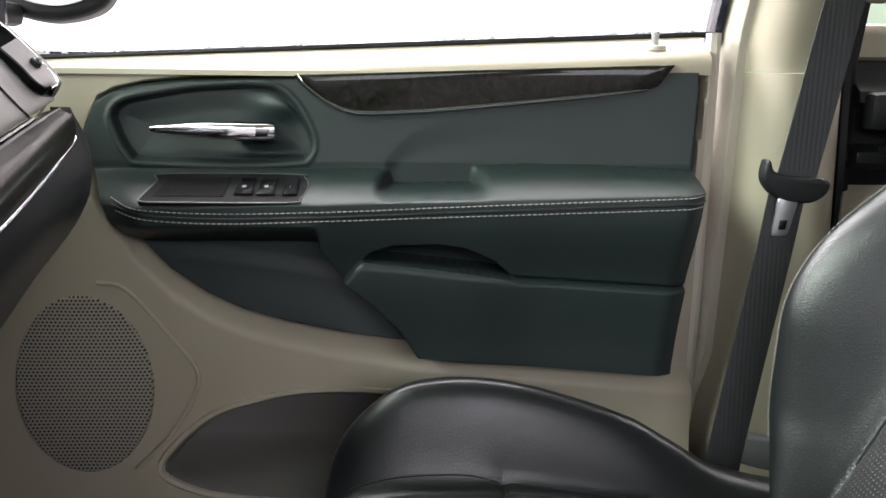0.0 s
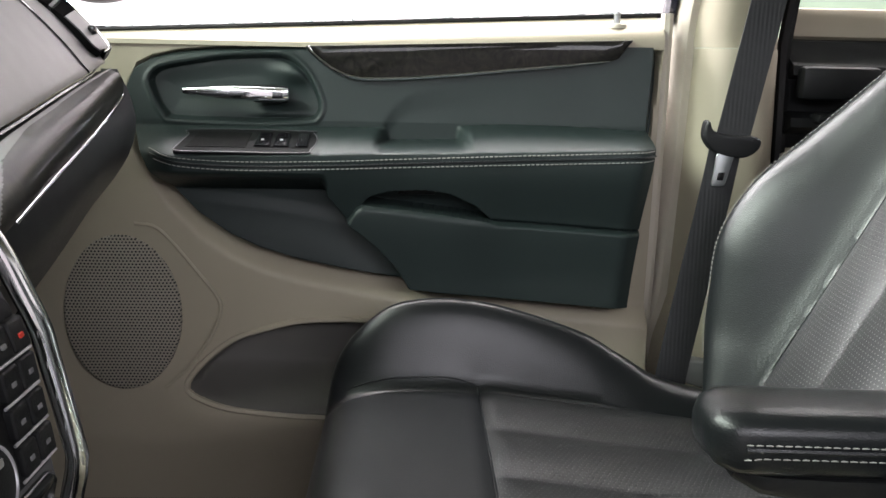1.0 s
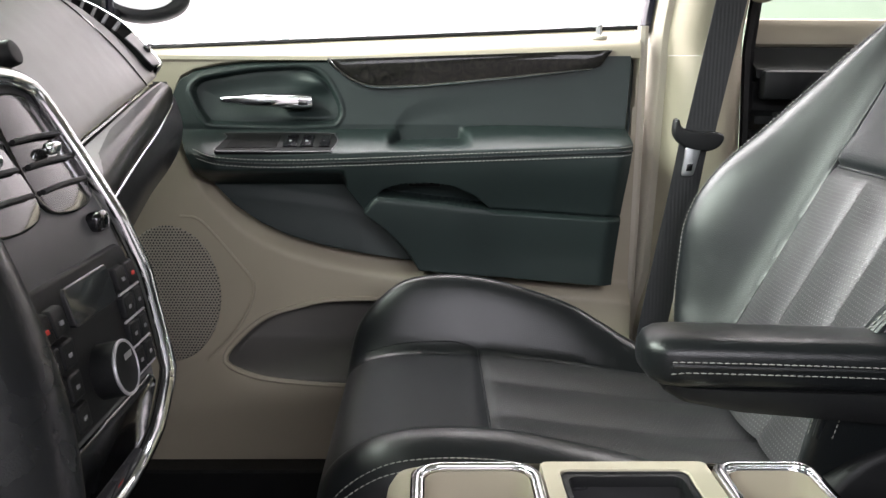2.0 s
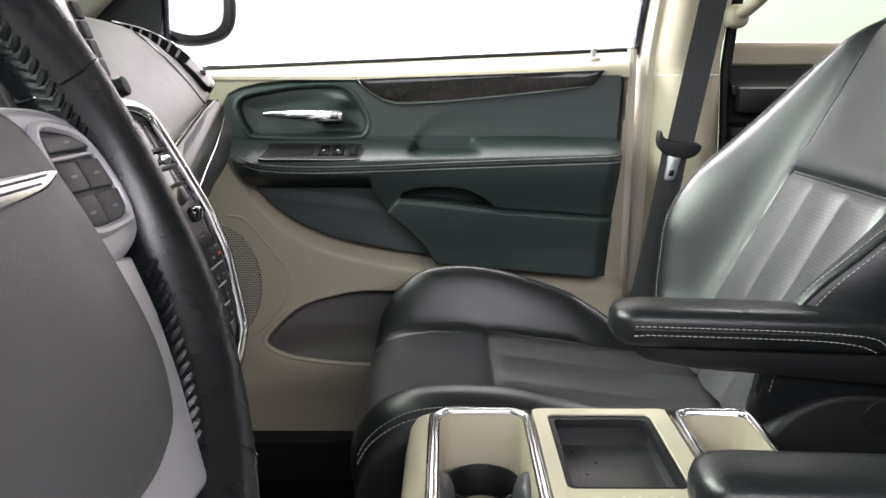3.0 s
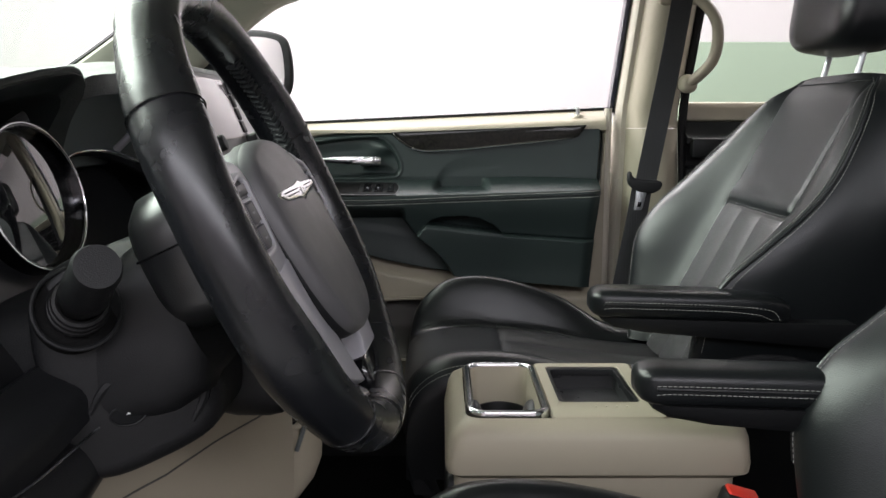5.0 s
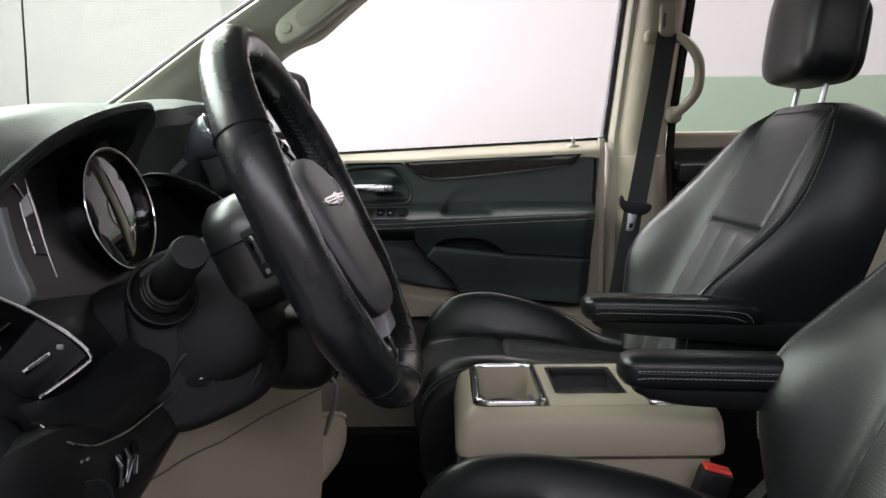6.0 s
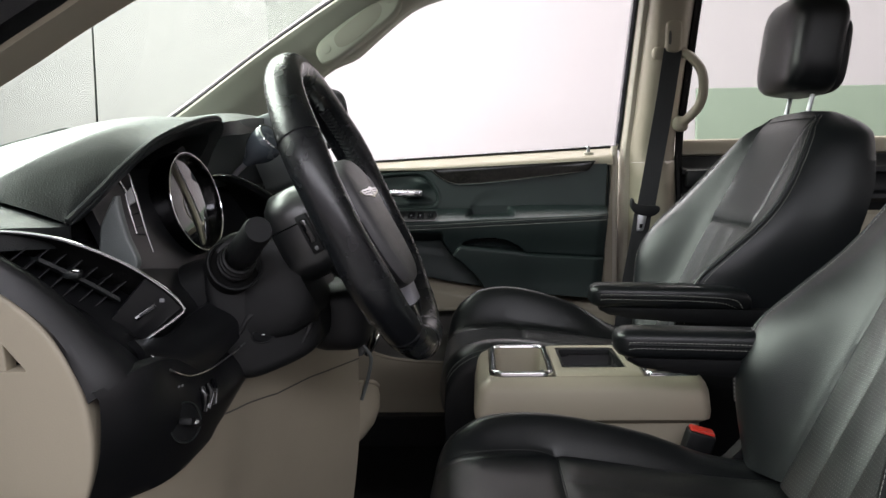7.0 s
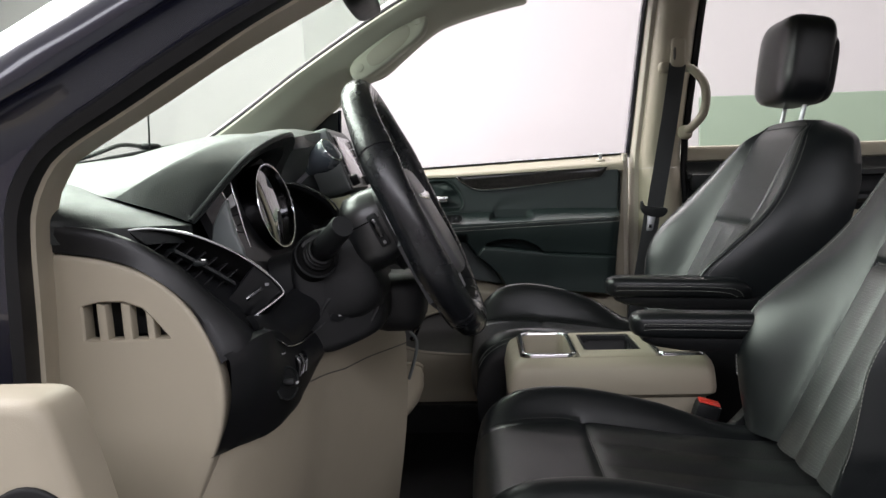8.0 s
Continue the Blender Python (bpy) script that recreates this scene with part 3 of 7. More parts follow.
part("wood_strip", slab(np.vstack([curve(ins, 46), top_edge]), on_trim, -0.012, 0.0045, 0.002), WOOD, door, "glossy dark burl strip")
part("chrome_strip", tube([on_trim(u, v - 0.0004, 0.0062) for u, v in curve(ins[:10], 50)], np.concatenate([np.full(40, 0.0026), np.linspace(0.0026, 0.001, 10)]), 8), CHROME, door, "thin chrome edge")

# door handle
lever = []
for s in np.linspace(0, 1, 22):
    x = -0.209 + 0.137 * s
    h = 0.0048 + 0.0044 * smooth_step(0.0, 0.5, s)
    yc = 0.812 - 0.010 * math.sin(math.pi * s) + 0.004 * s
    zc = 0.6868 - 0.0026 * s
    a = np.linspace(0, 2 * math.pi, 16, endpoint=False)
    p = lambda w: np.sign(w) * np.abs(w) ** 0.6
    end = min(1.0, 6 * s + 0.75, 12 * (1 - s) + 0.85)
    lever.append(np.stack([np.full(16, x), yc + 0.006 * end * p(np.cos(a)), zc + h * end * p(np.sin(a))], 1))
v, f = sheet(np.array(lever), closed_v=True)
f += [tuple(range(16)), tuple(reversed(range(len(v) - 16, len(v))))]
handle = part("door_handle", (v, f), CHROME, door, "chrome pull lever")
part("handle_pivot", rbox(-0.098, 0.825, 0.684, 0.05, 0.02, 0.022, 0.006), PLASTIC, door)
part("lever_inset", slab([(-0.116, 0.6795), (-0.079, 0.6785), (-0.077, 0.6895), (-0.114, 0.6905)], lambda u, v, d: (u, 0.8063 - d, v), -0.004, 0.0012, 0.001), CHROME, handle)
part("handle_well", slab([(-0.192, 0.693), (-0.186, 0.702), (-0.150, 0.7045), (-0.138, 0.702), (-0.128, 0.690), (-0.16, 0.688)], lambda u, v, d: (u, 0.846 - d, v), 0, 0.004, 0.002), DARK_GREY, door, "grey plate behind the lever")

# window switches on the armrest
ARM_Y = [float(trim_y(np.array(-0.12), np.array(z))) for z in (0.616, 0.639)]


def on_arm(u, v, d):
    z = 0.616 + 0.023 * v
    y = ARM_Y[0] + (ARM_Y[1] - ARM_Y[0]) * v
    return (u, y - 0.35 * d, z + 0.94 * d)


sw = [(-0.206, 0.02), (-0.204, -0.05), (-0.19, -0.08), (-0.05, -0.08), (-0.036, 0.05), (-0.030, 0.45), (-0.036, 0.75), (-0.048, 0.86), (-0.19, 0.86), (-0.197, 0.6)]
swp = part("switch_panel", slab(curve(sw, 50, True), on_arm, -0.012, 0.0028, 0.0012), DULL, door, "black window switch panel")
part("switch_panel_rim", tube([on_arm(u, v, 0.0024) for u, v in curve(sw, 60, True)], 0.0010, 6, True), GREY_KEY, swp)
part("coin_dish", slab([(-0.193, 0.1), (-0.118, 0.1), (-0.116, 0.72), (-0.185, 0.72)], on_arm, 0.0, 0.0034, 0.001), CARPET, swp)
for x0, x1 in ((-0.108, -0.088), (-0.084, -0.064), (-0.056, -0.040)):
    part("switch", slab([(x0, 0.14), (x1, 0.14), (x1 - 0.001, 0.68), (x0 + 0.001, 0.68)], on_arm, 0.0, 0.0050, 0.0015), GLOSS, swp)
    part("switch_mark", slab([(x0 + 0.007, 0.35), (x1 - 0.009, 0.35), (x1 - 0.009, 0.41), (x0 + 0.007, 0.41)], on_arm, 0.0045, 0.0054, 0.0002), GREY_MARK, swp)

# seams on the armrest
for k, pts in enumerate(([(-0.245, 0.615), (-0.20, 0.6065), (-0.114, 0.603), (0.0, 0.606), (0.126, 0.612), (0.394, 0.623), (0.406, 0.6235)],
                         [(-0.236, 0.603), (-0.19, 0.5955), (-0.115, 0.5925), (0.0, 0.596), (0.126, 0.601), (0.394, 0.611), (0.405, 0.6115)])):
    C = curve(pts, 160)
    part("stitch_row", stitches([(x, float(trim_y(np.array(x), np.array(z))) - 0.0012, z + 0.0012) for x, z in C], r=0.0009), THREAD, door, "pale thread stitching")
C = curve([(-0.242, 0.609), (-0.195, 0.601), (-0.114, 0.5978), (0.0, 0.601), (0.126, 0.6065), (0.394, 0.617), (0.406, 0.6175)], 160)
part("seam_welt", tube([(x, float(trim_y(np.array(x), np.array(z))) - 0.0002, z + 0.0004) for x, z in C], 0.0016, 6), LEATHER, door, "folded seam")
part("bin_latch", rbox(0.099, 0.790, 0.563, 0.05, 0.024, 0.008, 0.003), PLASTIC, door)

# loudspeaker grille
def on_carrier(u, v, d):
    return (u, 0.8105 - d - 0.01 * smooth_step(0.47, 0.30, v), v)


sp = [(-0.305 + 0.080 * math.cos(a) - 0.0, 0.383 + 0.110 * math.sin(a)) for a in np.linspace(0, 2 * math.pi, 64, endpoint=False)]
GRILLE = dotted("speaker_mesh", (0.33, 0.30, 0.25), (0.012, 0.011, 0.010), 0.0050, 0.31, 0.6, (0, 2))
part("speaker_grille", slab(sp, on_carrier, -0.02, 0.004, 0.004), GRILLE, door, "perforated oval loudspeaker grille")
part("grille_bezel", tube([on_carrier(u, v, 0.0) for u, v in curve([(-0.283, 0.508), (-0.25, 0.50), (-0.20, 0.44), (-0.172, 0.40), (-0.178, 0.365), (-0.205, 0.32), (-0.25, 0.275)], 40)], 0.0028, 6), BEIGE, door)
part("carrier_seam", tube([(-0.40, 0.812, 0.604), (-0.33, 0.814, 0.603), (-0.262, 0.822, 0.603)], 0.0012, 5), DARK_GREY, door)

# lock pin
part("pin_base", disc((0.370, 0.864, 0.7855), (0, 0, 1), 0.013, 0.006, 20), BEIGE_PALE, door)
part("lock_pin", join(tube([(0.370, 0.864, 0.780), (0.370, 0.864, 0.798)], 0.0045, 10), superball(0.370, 0.864, 0.799, 0.0055, 0.0055, 0.004, 1, 12, 8)), STEEL, door, "small metal lock pin")

# ---- pillar between the doors ----
pil = thing("door_pillar", (0.52, 0.86, 0.0), "beige plastic pillar between front and sliding door", "car pillar", kind="structure")
FRONT = [(-0.05, 0.428), (0.20, 0.432), (0.30, 0.424), (0.345, 0.430), (0.40, 0.446), (0.60, 0.452), (0.80, 0.456), (1.17, 0.488), (1.32, 0.505)]
REAR = [(-0.05, 0.62), (0.55, 0.612), (0.80, 0.600), (1.17, 0.630), (1.32, 0.65)]


def pillar_sheet(z0, z1, n, grow, fx=0.0, f0=0.0):
    P = []
    for z in np.linspace(z0, z1, n):
        a, b = spline_at(z, FRONT) + fx, spline_at(z, REAR)
        lean = 0.22 * max(z - 0.78, 0)
        row = []
        for s in np.linspace(0, 1, 26):
            x = a + (b - a) * s
            crown = 1 - abs(2 * s - 0.95) ** 3.2
            row.append((x, 0.872 - lean - (0.055 + grow) * max(crown, -0.2) - 0.0 * f0, z))
        P.append(row)
    return P


part("lower_cover", thick_sheet(pillar_sheet(-0.05, 0.7552, 40, 0.012, 0.022), (0, 0.02, 0)), BEIGE, pil, "lower beige pillar cover")
part("upper_cover", thick_sheet(pillar_sheet(0.756, 1.32, 30, 0.004, 0.020), (0, 0.02, 0)), BEIGE, pil, "upper beige pillar cover")
part("front_jamb", thick_sheet([[(spline_at(z, FRONT) + dx, 0.885 - 0.22 * max(z - 0.78, 0) - dy, z) for dx, dy in ((0.0, 0), (0.004, 0.02), (0.012, 0.028), (0.024, 0.026), (0.028, 0.01))] for z in np.linspace(-0.05, 1.32, 46)], (0, 0.015, 0)), BEIGE_PALE, pil, "pale beige weather strip carrier")
part("window_frame", thick_sheet([[(spline_at(z, FRONT) + dx, 0.893 - 0.22 * max(z - 0.78, 0) - dy, z) for dx, dy in ((-0.014, 0), (-0.012, 0.012), (-0.004, 0.014), (0.002, 0.0))] for z in np.linspace(0.79, 1.32, 20)], (0, 0.015, 0)), PAINT, pil, "dark blue painted window frame")
part("rear_seal", tube([(spline_at(z, REAR) + 0.006, 0.868 - 0.22 * max(z - 0.78, 0), z) for z in np.linspace(0.0, 1.32, 20)], 0.010, 8), RUBBER, pil, "black rubber seal of the sliding door")
slot = []
for z in np.linspace(0.757, 0.85, 6):
    lean = 0.22 * max(z - 0.78, 0)
    xa = 0.492 + 0.11 * (z - 0.757)
    slot.append([(xa + dx, 0.8155 - lean - dy, z) for dx, dy in ((0.030, 0), (0.034, 0.002), (0.05, 0.0025), (0.054, 0))])
part("height_slot", thick_sheet(slot, (0, 0.01, 0)), PLASTIC, pil, "dark slot of the belt height adjuster")

# belt
belt = thing("seat_belt", (0.43, 0.70, 0.34), "dark grey woven seat belt hanging down the pillar", "seat belt")


def strap(pts, w, n=30, axis=(1, 0, 0)):
    C = curve(pts, n)
    T = np.gradient(C, axis=0)
    T /= np.linalg.norm(T, axis=1)[:, None]
    A = np.asarray(axis, float)
    rows = []
    for c, t in zip(C, T):
        s = A - t * (A @ t)
        s /= np.linalg.norm(s)
        rows.append([c + s * w * k for k in (-0.5, -0.25, 0, 0.25, 0.5)])
    return thick_sheet(rows, (0.0, 0.0015, 0))


part("upper_strap", strap([(0.566, 0.752, 1.035), (0.545, 0.748, 0.90), (0.524, 0.745, 0.78), (0.500, 0.742, 0.645)], 0.046, axis=(1, 0.12, 0)), WEB, belt, "ribbed dark grey webbing")
part("lower_strap", strap([(0.494, 0.744, 0.64), (0.480, 0.735, 0.56), (0.458, 0.722, 0.45), (0.438, 0.71, 0.345), (0.434, 0.71, 0.30)], 0.047, axis=(1, 0.25, 0)), WEB, belt, "ribbed dark grey webbing")
bz = curve([(-0.044, 0.022), (-0.042, -0.004), (-0.018, -0.024), (0.020, -0.026), (0.040, -0.014), (0.044, 0.002), (0.030, 0.008), (0.0, 0.006), (-0.030, 0.010), (-0.038, 0.022)], 50, True)
part("tongue_cover", slab(bz, lambda u, v, d: (0.496 + 0.84 * u + 0.1 * v, 0.738 - d, 0.643 + 0.84 * v - 0.08 * u), -0.008, 0.008, 0.004), PLASTIC, belt, "black plastic tongue cover")
tg = [(-0.012, 0.02), (0.012, 0.02), (0.013, -0.002), (0.0105, -0.026), (0.006, -0.030), (-0.008, -0.030), (-0.0115, -0.026), (-0.0125, -0.002)]
part("tongue", slab(curve(tg, 40, True), lambda u, v, d: (0.4865 + 0.8 * u + 0.12 * v, 0.733 - d, 0.609 + 0.85 * v), -0.0015, 0.002, 0.0012), STEEL, belt, "steel belt tongue")
part("tongue_hole", slab([(-0.005, -0.021), (0.005, -0.021), (0.005, -0.009), (-0.005, -0.009)], lambda u, v, d: (0.4865 + 0.8 * u + 0.12 * v, 0.733 - d, 0.609 + 0.85 * v), -0.0025, 0.0028, 0.0003), GLOSS, belt)
part("belt_anchor", slab(curve([(-0.017, -0.032), (0.017, -0.032), (0.020, 0.0), (0.019, 0.036), (0.0, 0.044), (-0.019, 0.036), (-0.020, 0.0)], 40, True), lambda u, v, d: (0.566 + u, 0.752 - d - 0.1 * v, 1.062 + v), -0.03, 0.010, 0.008), BEIGE, belt, "beige cover of the upper belt anchor")
part("anchor_slot", slab(curve([(-0.003, -0.018), (0.003, -0.018), (0.003, 0.01), (-0.003, 0.01)], 16, True), lambda u, v, d: (0.556 + u, 0.752 - d - 0.1 * v, 1.066 + v), 0.0, 0.0112, 0.0005), DARK_GREY, belt)
part("height_button", superball(0.533, 0.765, 1.028, 0.017, 0.014, 0.016, 0.8), BEIGE, belt, "beige height adjuster button")

part("belt_end", slab(curve([(-0.030, -0.014), (0.030, -0.020), (0.034, 0.004), (0.020, 0.016), (-0.026, 0.012)], 30, True), lambda u, v, d: (0.474 + u, 0.722 - d, 0.336 + v - 0.2 * u), -0.012, 0.006, 0.004), GREY_ANCHOR, belt, "grey plastic cover of the lower belt end")

grab = thing("grab_handle", (0.60, 0.77, 0.86), "curved beige grab handle on the pillar", "grab handle")
part("grip", tube(curve([(0.585, 0.785, 1.030), (0.606, 0.757, 1.020), (0.632, 0.745, 0.985), (0.640, 0.745, 0.945), (0.634, 0.752, 0.900), (0.612, 0.772, 0.868), (0.592, 0.800, 0.850)], 40), 0.0115, 12, flat=1.25), BEIGE, grab)
part("upper_foot", superball(0.590, 0.785, 1.030, 0.018, 0.018, 0.016, 0.8), BEIGE, grab)
part("lower_foot", superball(0.596, 0.797, 0.852, 0.020, 0.018, 0.020, 0.8), BEIGE, grab)

# ---- sliding rear door ----
rear = thing("sliding_door", (1.1, 0.9, 0.08), "closed sliding rear door with black upper trim and beige base", "car door")
P = []
for z, y in ((0.815, 0.905), (0.812, 0.885), (0.800, 0.876), (0.775, 0.876), (0.770, 0.885)):
    P.append([(x, y, z) for x in np.linspace(0.612, 1.7, 6)])
part("sill_rail", thick_sheet(P, (0, 0.02, 0)), BEIGE, rear, "beige rail under the glass")
P = []
for z, y in ((0.772, 0.890), (0.768, 0.868), (0.745, 0.860), (0.735, 0.845), (0.722, 0.842), (0.716, 0.86), (0.69, 0.868), (0.672, 0.860), (0.664, 0.835), (0.652, 0.833), (0.640, 0.86), (0.62, 0.868)):
    P.append([(x, y, z) for x in np.linspace(0.614, 1.7, 10)])
part("upper_trim", thick_sheet(P, (0, 0.02, 0)), PLASTIC, rear, "black moulded upper trim")
part("lower_trim", thick_sheet([[(x, y, z) for x in np.linspace(0.614, 1.7, 6)] for z, y in ((0.62, 0.868), (0.61, 0.855), (0.35, 0.85), (0.08, 0.86))], (0, 0.02, 0)), BEIGE, rear, "beige lower trim")
part("door_pull", rbox(0.675, 0.838, 0.712, 0.11, 0.03, 0.045, 0.008), PLASTIC, rear, "black pull cup")
part("pull_hook", rbox(0.668, 0.83, 0.665, 0.05, 0.03, 0.012, 0.004), PLASTIC, rear)

# ---- passenger side front pillar ----
ap = thing("windscreen_pillar", (-0.5, 0.78, 0.85), "grey-beige cloth windscreen pillar on the passenger side", "car pillar", kind="structure")
UP = curve([(-0.80, 0.70, 0.815), (-0.675, 0.725, 0.900), (-0.445, 0.725, 1.060), (-0.197, 0.715, 1.210), (-0.05, 0.70, 1.275)], 40)
DN = curve([(-0.60, 0.80, 0.76), (-0.485, 0.815, 0.875), (-0.385, 0.825, 0.962), (-0.305, 0.825, 1.020), (-0.245, 0.82, 1.043), (-0.195, 0.815, 1.082), (-0.125, 0.81, 1.138), (-0.065, 0.80, 1.173), (0.05, 0.79, 1.205), (0.16, 0.785, 1.228)], 40)
P = []
for k in range(40):
    a, b = UP[k], DN[k]
    m = (a + b) / 2 + (0.0, -0.022, 0.0)
    P.append(curve([a + (0, 0.03, 0.012), a, a * 0.75 + b * 0.25 + (0, -0.014, 0), m, a * 0.25 + b * 0.75 + (0, -0.014, 0), b, b + (0, 0.035, -0.002)], 24))
part("pillar_cover", thick_sheet(np.array(P), (0, 0.02, 0)), CLOTH, ap, "grey-beige pillar cover")
part("windscreen_seal", tube(UP + np.array((-0.006, 0.012, 0.006)), 0.006, 6), RUBBER, ap, "black windscreen edge")
part("roof_rail", thick_sheet([[(x, y, z + 0.06 * (x + 0.05)) for x in np.linspace(-0.05, 0.8, 10)] for y, z in ((0.69, 1.285), (0.72, 1.26), (0.75, 1.24), (0.79, 1.228), (0.83, 1.235))], (0, 0.02, 0.02)), CLOTH, ap)
U0 = np.array((-0.21, 0.0, 1.117))
ux = np.array((0.80, 0, 0.60)) / np.linalg.norm((0.80, 0, 0.60))
uz = np.array((-ux[2], 0, ux[0]))


def on_pillar(u, v, d):
    p = U0 + ux * u + uz * v
    return (p[0], 0.757 - d + (-0.02 + 0.10 * abs(v)) * 0.2, p[2])


gp = curve([(-0.145, -0.006), (-0.135, 0.020), (-0.10, 0.034), (0.0, 0.036), (0.09, 0.036), (0.118, 0.022), (0.118, -0.008), (0.08, -0.034), (0.0, -0.036), (-0.10, -0.033), (-0.138, -0.022)], 60, True)
gh = part("handle_plate", slab(gp, on_pillar, -0.03, 0.012, 0.010), CLOTH, ap, "beige assist handle on the pillar")
# no real hollow: a flat patch of darker cloth carries its shade
part("hollow_shade", slab(curve([(-0.085, 0.0), (-0.07, 0.019), (0.0, 0.022), (0.055, 0.019), (0.062, -0.002), (0.03, -0.020), (-0.05, -0.022), (-0.08, -0.014)], 40, True), on_pillar, 0.0, 0.0126, 0.0004), surface("shaded_cloth", (0.30, 0.29, 0.24), 0.85, vary=0.08), gh, "flat darker patch painted as the shaded hollow of the assist handle")
for u in (-0.112, 0.092):
    part("screw_cap", slab([(u + 0.013 * math.cos(a), 0.006 + 0.012 * math.sin(a)) for a in np.linspace(0, 6.283, 20, endpoint=False)], on_pillar, 0.0, 0.0135, 0.001), CLOTH, gh)
part("sail_panel", thick_sheet([[(-0.56, 0.86, 0.80), (-0.50, 0.86, 0.80), (-0.40, 0.86, 0.80)], [(-0.50, 0.86, 0.86), (-0.46, 0.86, 0.87), (-0.392, 0.86, 0.86)], [(-0.44, 0.86, 0.93), (-0.41, 0.86, 0.94), (-0.388, 0.86, 0.945)]], (0, 0.015, 0)), PLASTIC, ap, "black corner panel behind the mirror")
part("sail_bar", tube([(-0.388, 0.87, 0.80), (-0.384, 0.87, 0.95)], 0.006, 6), PAINT, ap)

# ---- outside mirror, aerial, wiper ----
mir = thing("side_mirror", (-0.38, 0.98, 0.80), "black outside mirror with frosted glass", "car mirror")
mo = curve([(-0.440, 0.825), (-0.380, 0.806), (-0.310, 0.822), (-0.288, 0.865), (-0.296, 0.950), (-0.330, 0.978), (-0.41, 0.985), (-0.455, 0.965), (-0.46, 0.88)], 60, True)
mplace = lambda u, v, d: (u + 0.25 * d, 0.985 - d * 0.9 - 0.10 * (u + 0.38), v)
part("mirror_shell", slab(mo, mplace, -0.08, 0.012, 0.014), PLASTIC, mir, "black mirror housing")
mi = curve([(-0.424, 0.840), (-0.372, 0.826), (-0.326, 0.838), (-0.312, 0.872), (-0.318, 0.942), (-0.340, 0.962), (-0.40, 0.967), (-0.434, 0.952), (-0.438, 0.885)], 50, True)
part("mirror_glass", slab(mi, mplace, 0.0, 0.0135, 0.0006), FROSTED, mir, "frosted mirror glass")
fr = curve([(-0.424, 0.840), (-0.372, 0.826), (-0.326, 0.838), (-0.317, 0.868), (-0.35, 0.862), (-0.40, 0.856), (-0.428, 0.862)], 30, True)
part("mirror_frost", slab(fr, mplace, 0.012, 0.0145, 0.0005), SNOW, mir, "frost on the lower glass")
part("mirror_foot", rbox(-0.44, 0.925, 0.815, 0.06, 0.12, 0.03, 0.01), PLASTIC, mir)
solo("aerial", tube([(-0.915, 0.765, 0.70), (-0.912, 0.764, 1.0), (-0.911, 0.763, 1.42)], [0.003, 0.0025, 0.0015], 8), PLASTIC, "thin black aerial rod on the wing", "aerial")
wing = [[(-1.6 + 1.2 * s, y, 0.70 + 0.06 * s - 0.10 * max(abs(y) - 0.70, 0) * 3) for y in np.linspace(-0.95, 0.97, 13)] for s in np.linspace(0, 1, 6)]
solo("bonnet", thick_sheet([[(x, y, z) for x, y, z in r if True] for r in np.array(wing)[:5]], (0, 0, -0.03)), PAINT, "dark blue bonnet of the car", "car body", kind="structure")
wp = thing("wiper", (-0.92, 0.30, 0.80), "black windscreen wiper at the foot of the glass", "wiper")
part("wiper_arm", tube(curve([(-0.95, 0.372, 0.809), (-0.95, 0.509, 0.833), (-0.95, 0.659, 0.86), (-0.95, 0.786, 0.861)], 24), 0.006, 8), PLASTIC, wp)
part("wiper_blade", tube(curve([(-0.95, 0.355, 0.802), (-0.95, 0.538, 0.817), (-0.95, 0.791, 0.842), (-0.95, 1.06, 0.871), (-0.95, 1.335, 0.9), (-0.95, 1.6, 0.938)], 24), [0.004] * 4 + [0.007] * 16 + [0.004] * 4, 8), RUBBER, wp)
part("wiper_pivot", superball(-0.95, 0.855, 0.862, 0.03, 0.032, 0.011, 0.8), PLASTIC, wp)


# ---- seats ----
CUSH = [(0.040, 0.19), (0.012, 0.225), (-0.004, 0.265), (-0.008, 0.300), (-0.002, 0.332), (0.016, 0.352), (0.05, 0.363), (0.10, 0.367), (0.17, 0.365), (0.25, 0.355), (0.35, 0.342), (0.45, 0.332), (0.56, 0.330)]
BOLSTER = [(-0.01, 0.045), (0.02, 0.064), (0.06, 0.084), (0.10, 0.092), (0.15, 0.094), (0.22, 0.088), (0.30, 0.071), (0.345, 0.051), (0.40, 0.026), (0.5, 0.012), (0.6, 0.006)]
SEAT_TAG = dict(category="car seat", group="front seats")


def back_line(z):
    return 0.612 + (z - 0.62) * 0.51


# half widths and fronts of the side bolsters, towards the console and towards the door, by height
WIDE_IN = [(0.34, 0.20), (0.45, 0.235), (0.55, 0.248), (0.65, 0.245), (0.74, 0.225), (0.80, 0.203), (0.83, 0.180), (0.847, 0.155)]
WIDE_OUT = [(0.34, 0.165), (0.40, 0.195), (0.45, 0.214), (0.58, 0.230), (0.66, 0.224), (0.75, 0.192), (0.80, 0.162), (0.83, 0.140), (0.847, 0.120)]
SIDE_IN = [(0.34, 0.02), (0.42, 0.062), (0.48, 0.085), (0.535, 0.081), (0.58, 0.056), (0.635, 0.022), (0.685, 0.005), (0.75, 0.0), (0.85, 0.0)]
SIDE_OUT = [(0.34, 0.03), (0.47, 0.083), (0.54, 0.108), (0.60, 0.104), (0.66, 0.074), (0.72, 0.050), (0.767, 0.035), (0.81, 0.020), (0.847, 0.0)]
THICK = [(0.34, 0.20), (0.46, 0.21), (0.56, 0.200), (0.69, 0.182), (0.743, 0.165), (0.795, 0.142), (0.83, 0.120), (0.847, 0.090)]


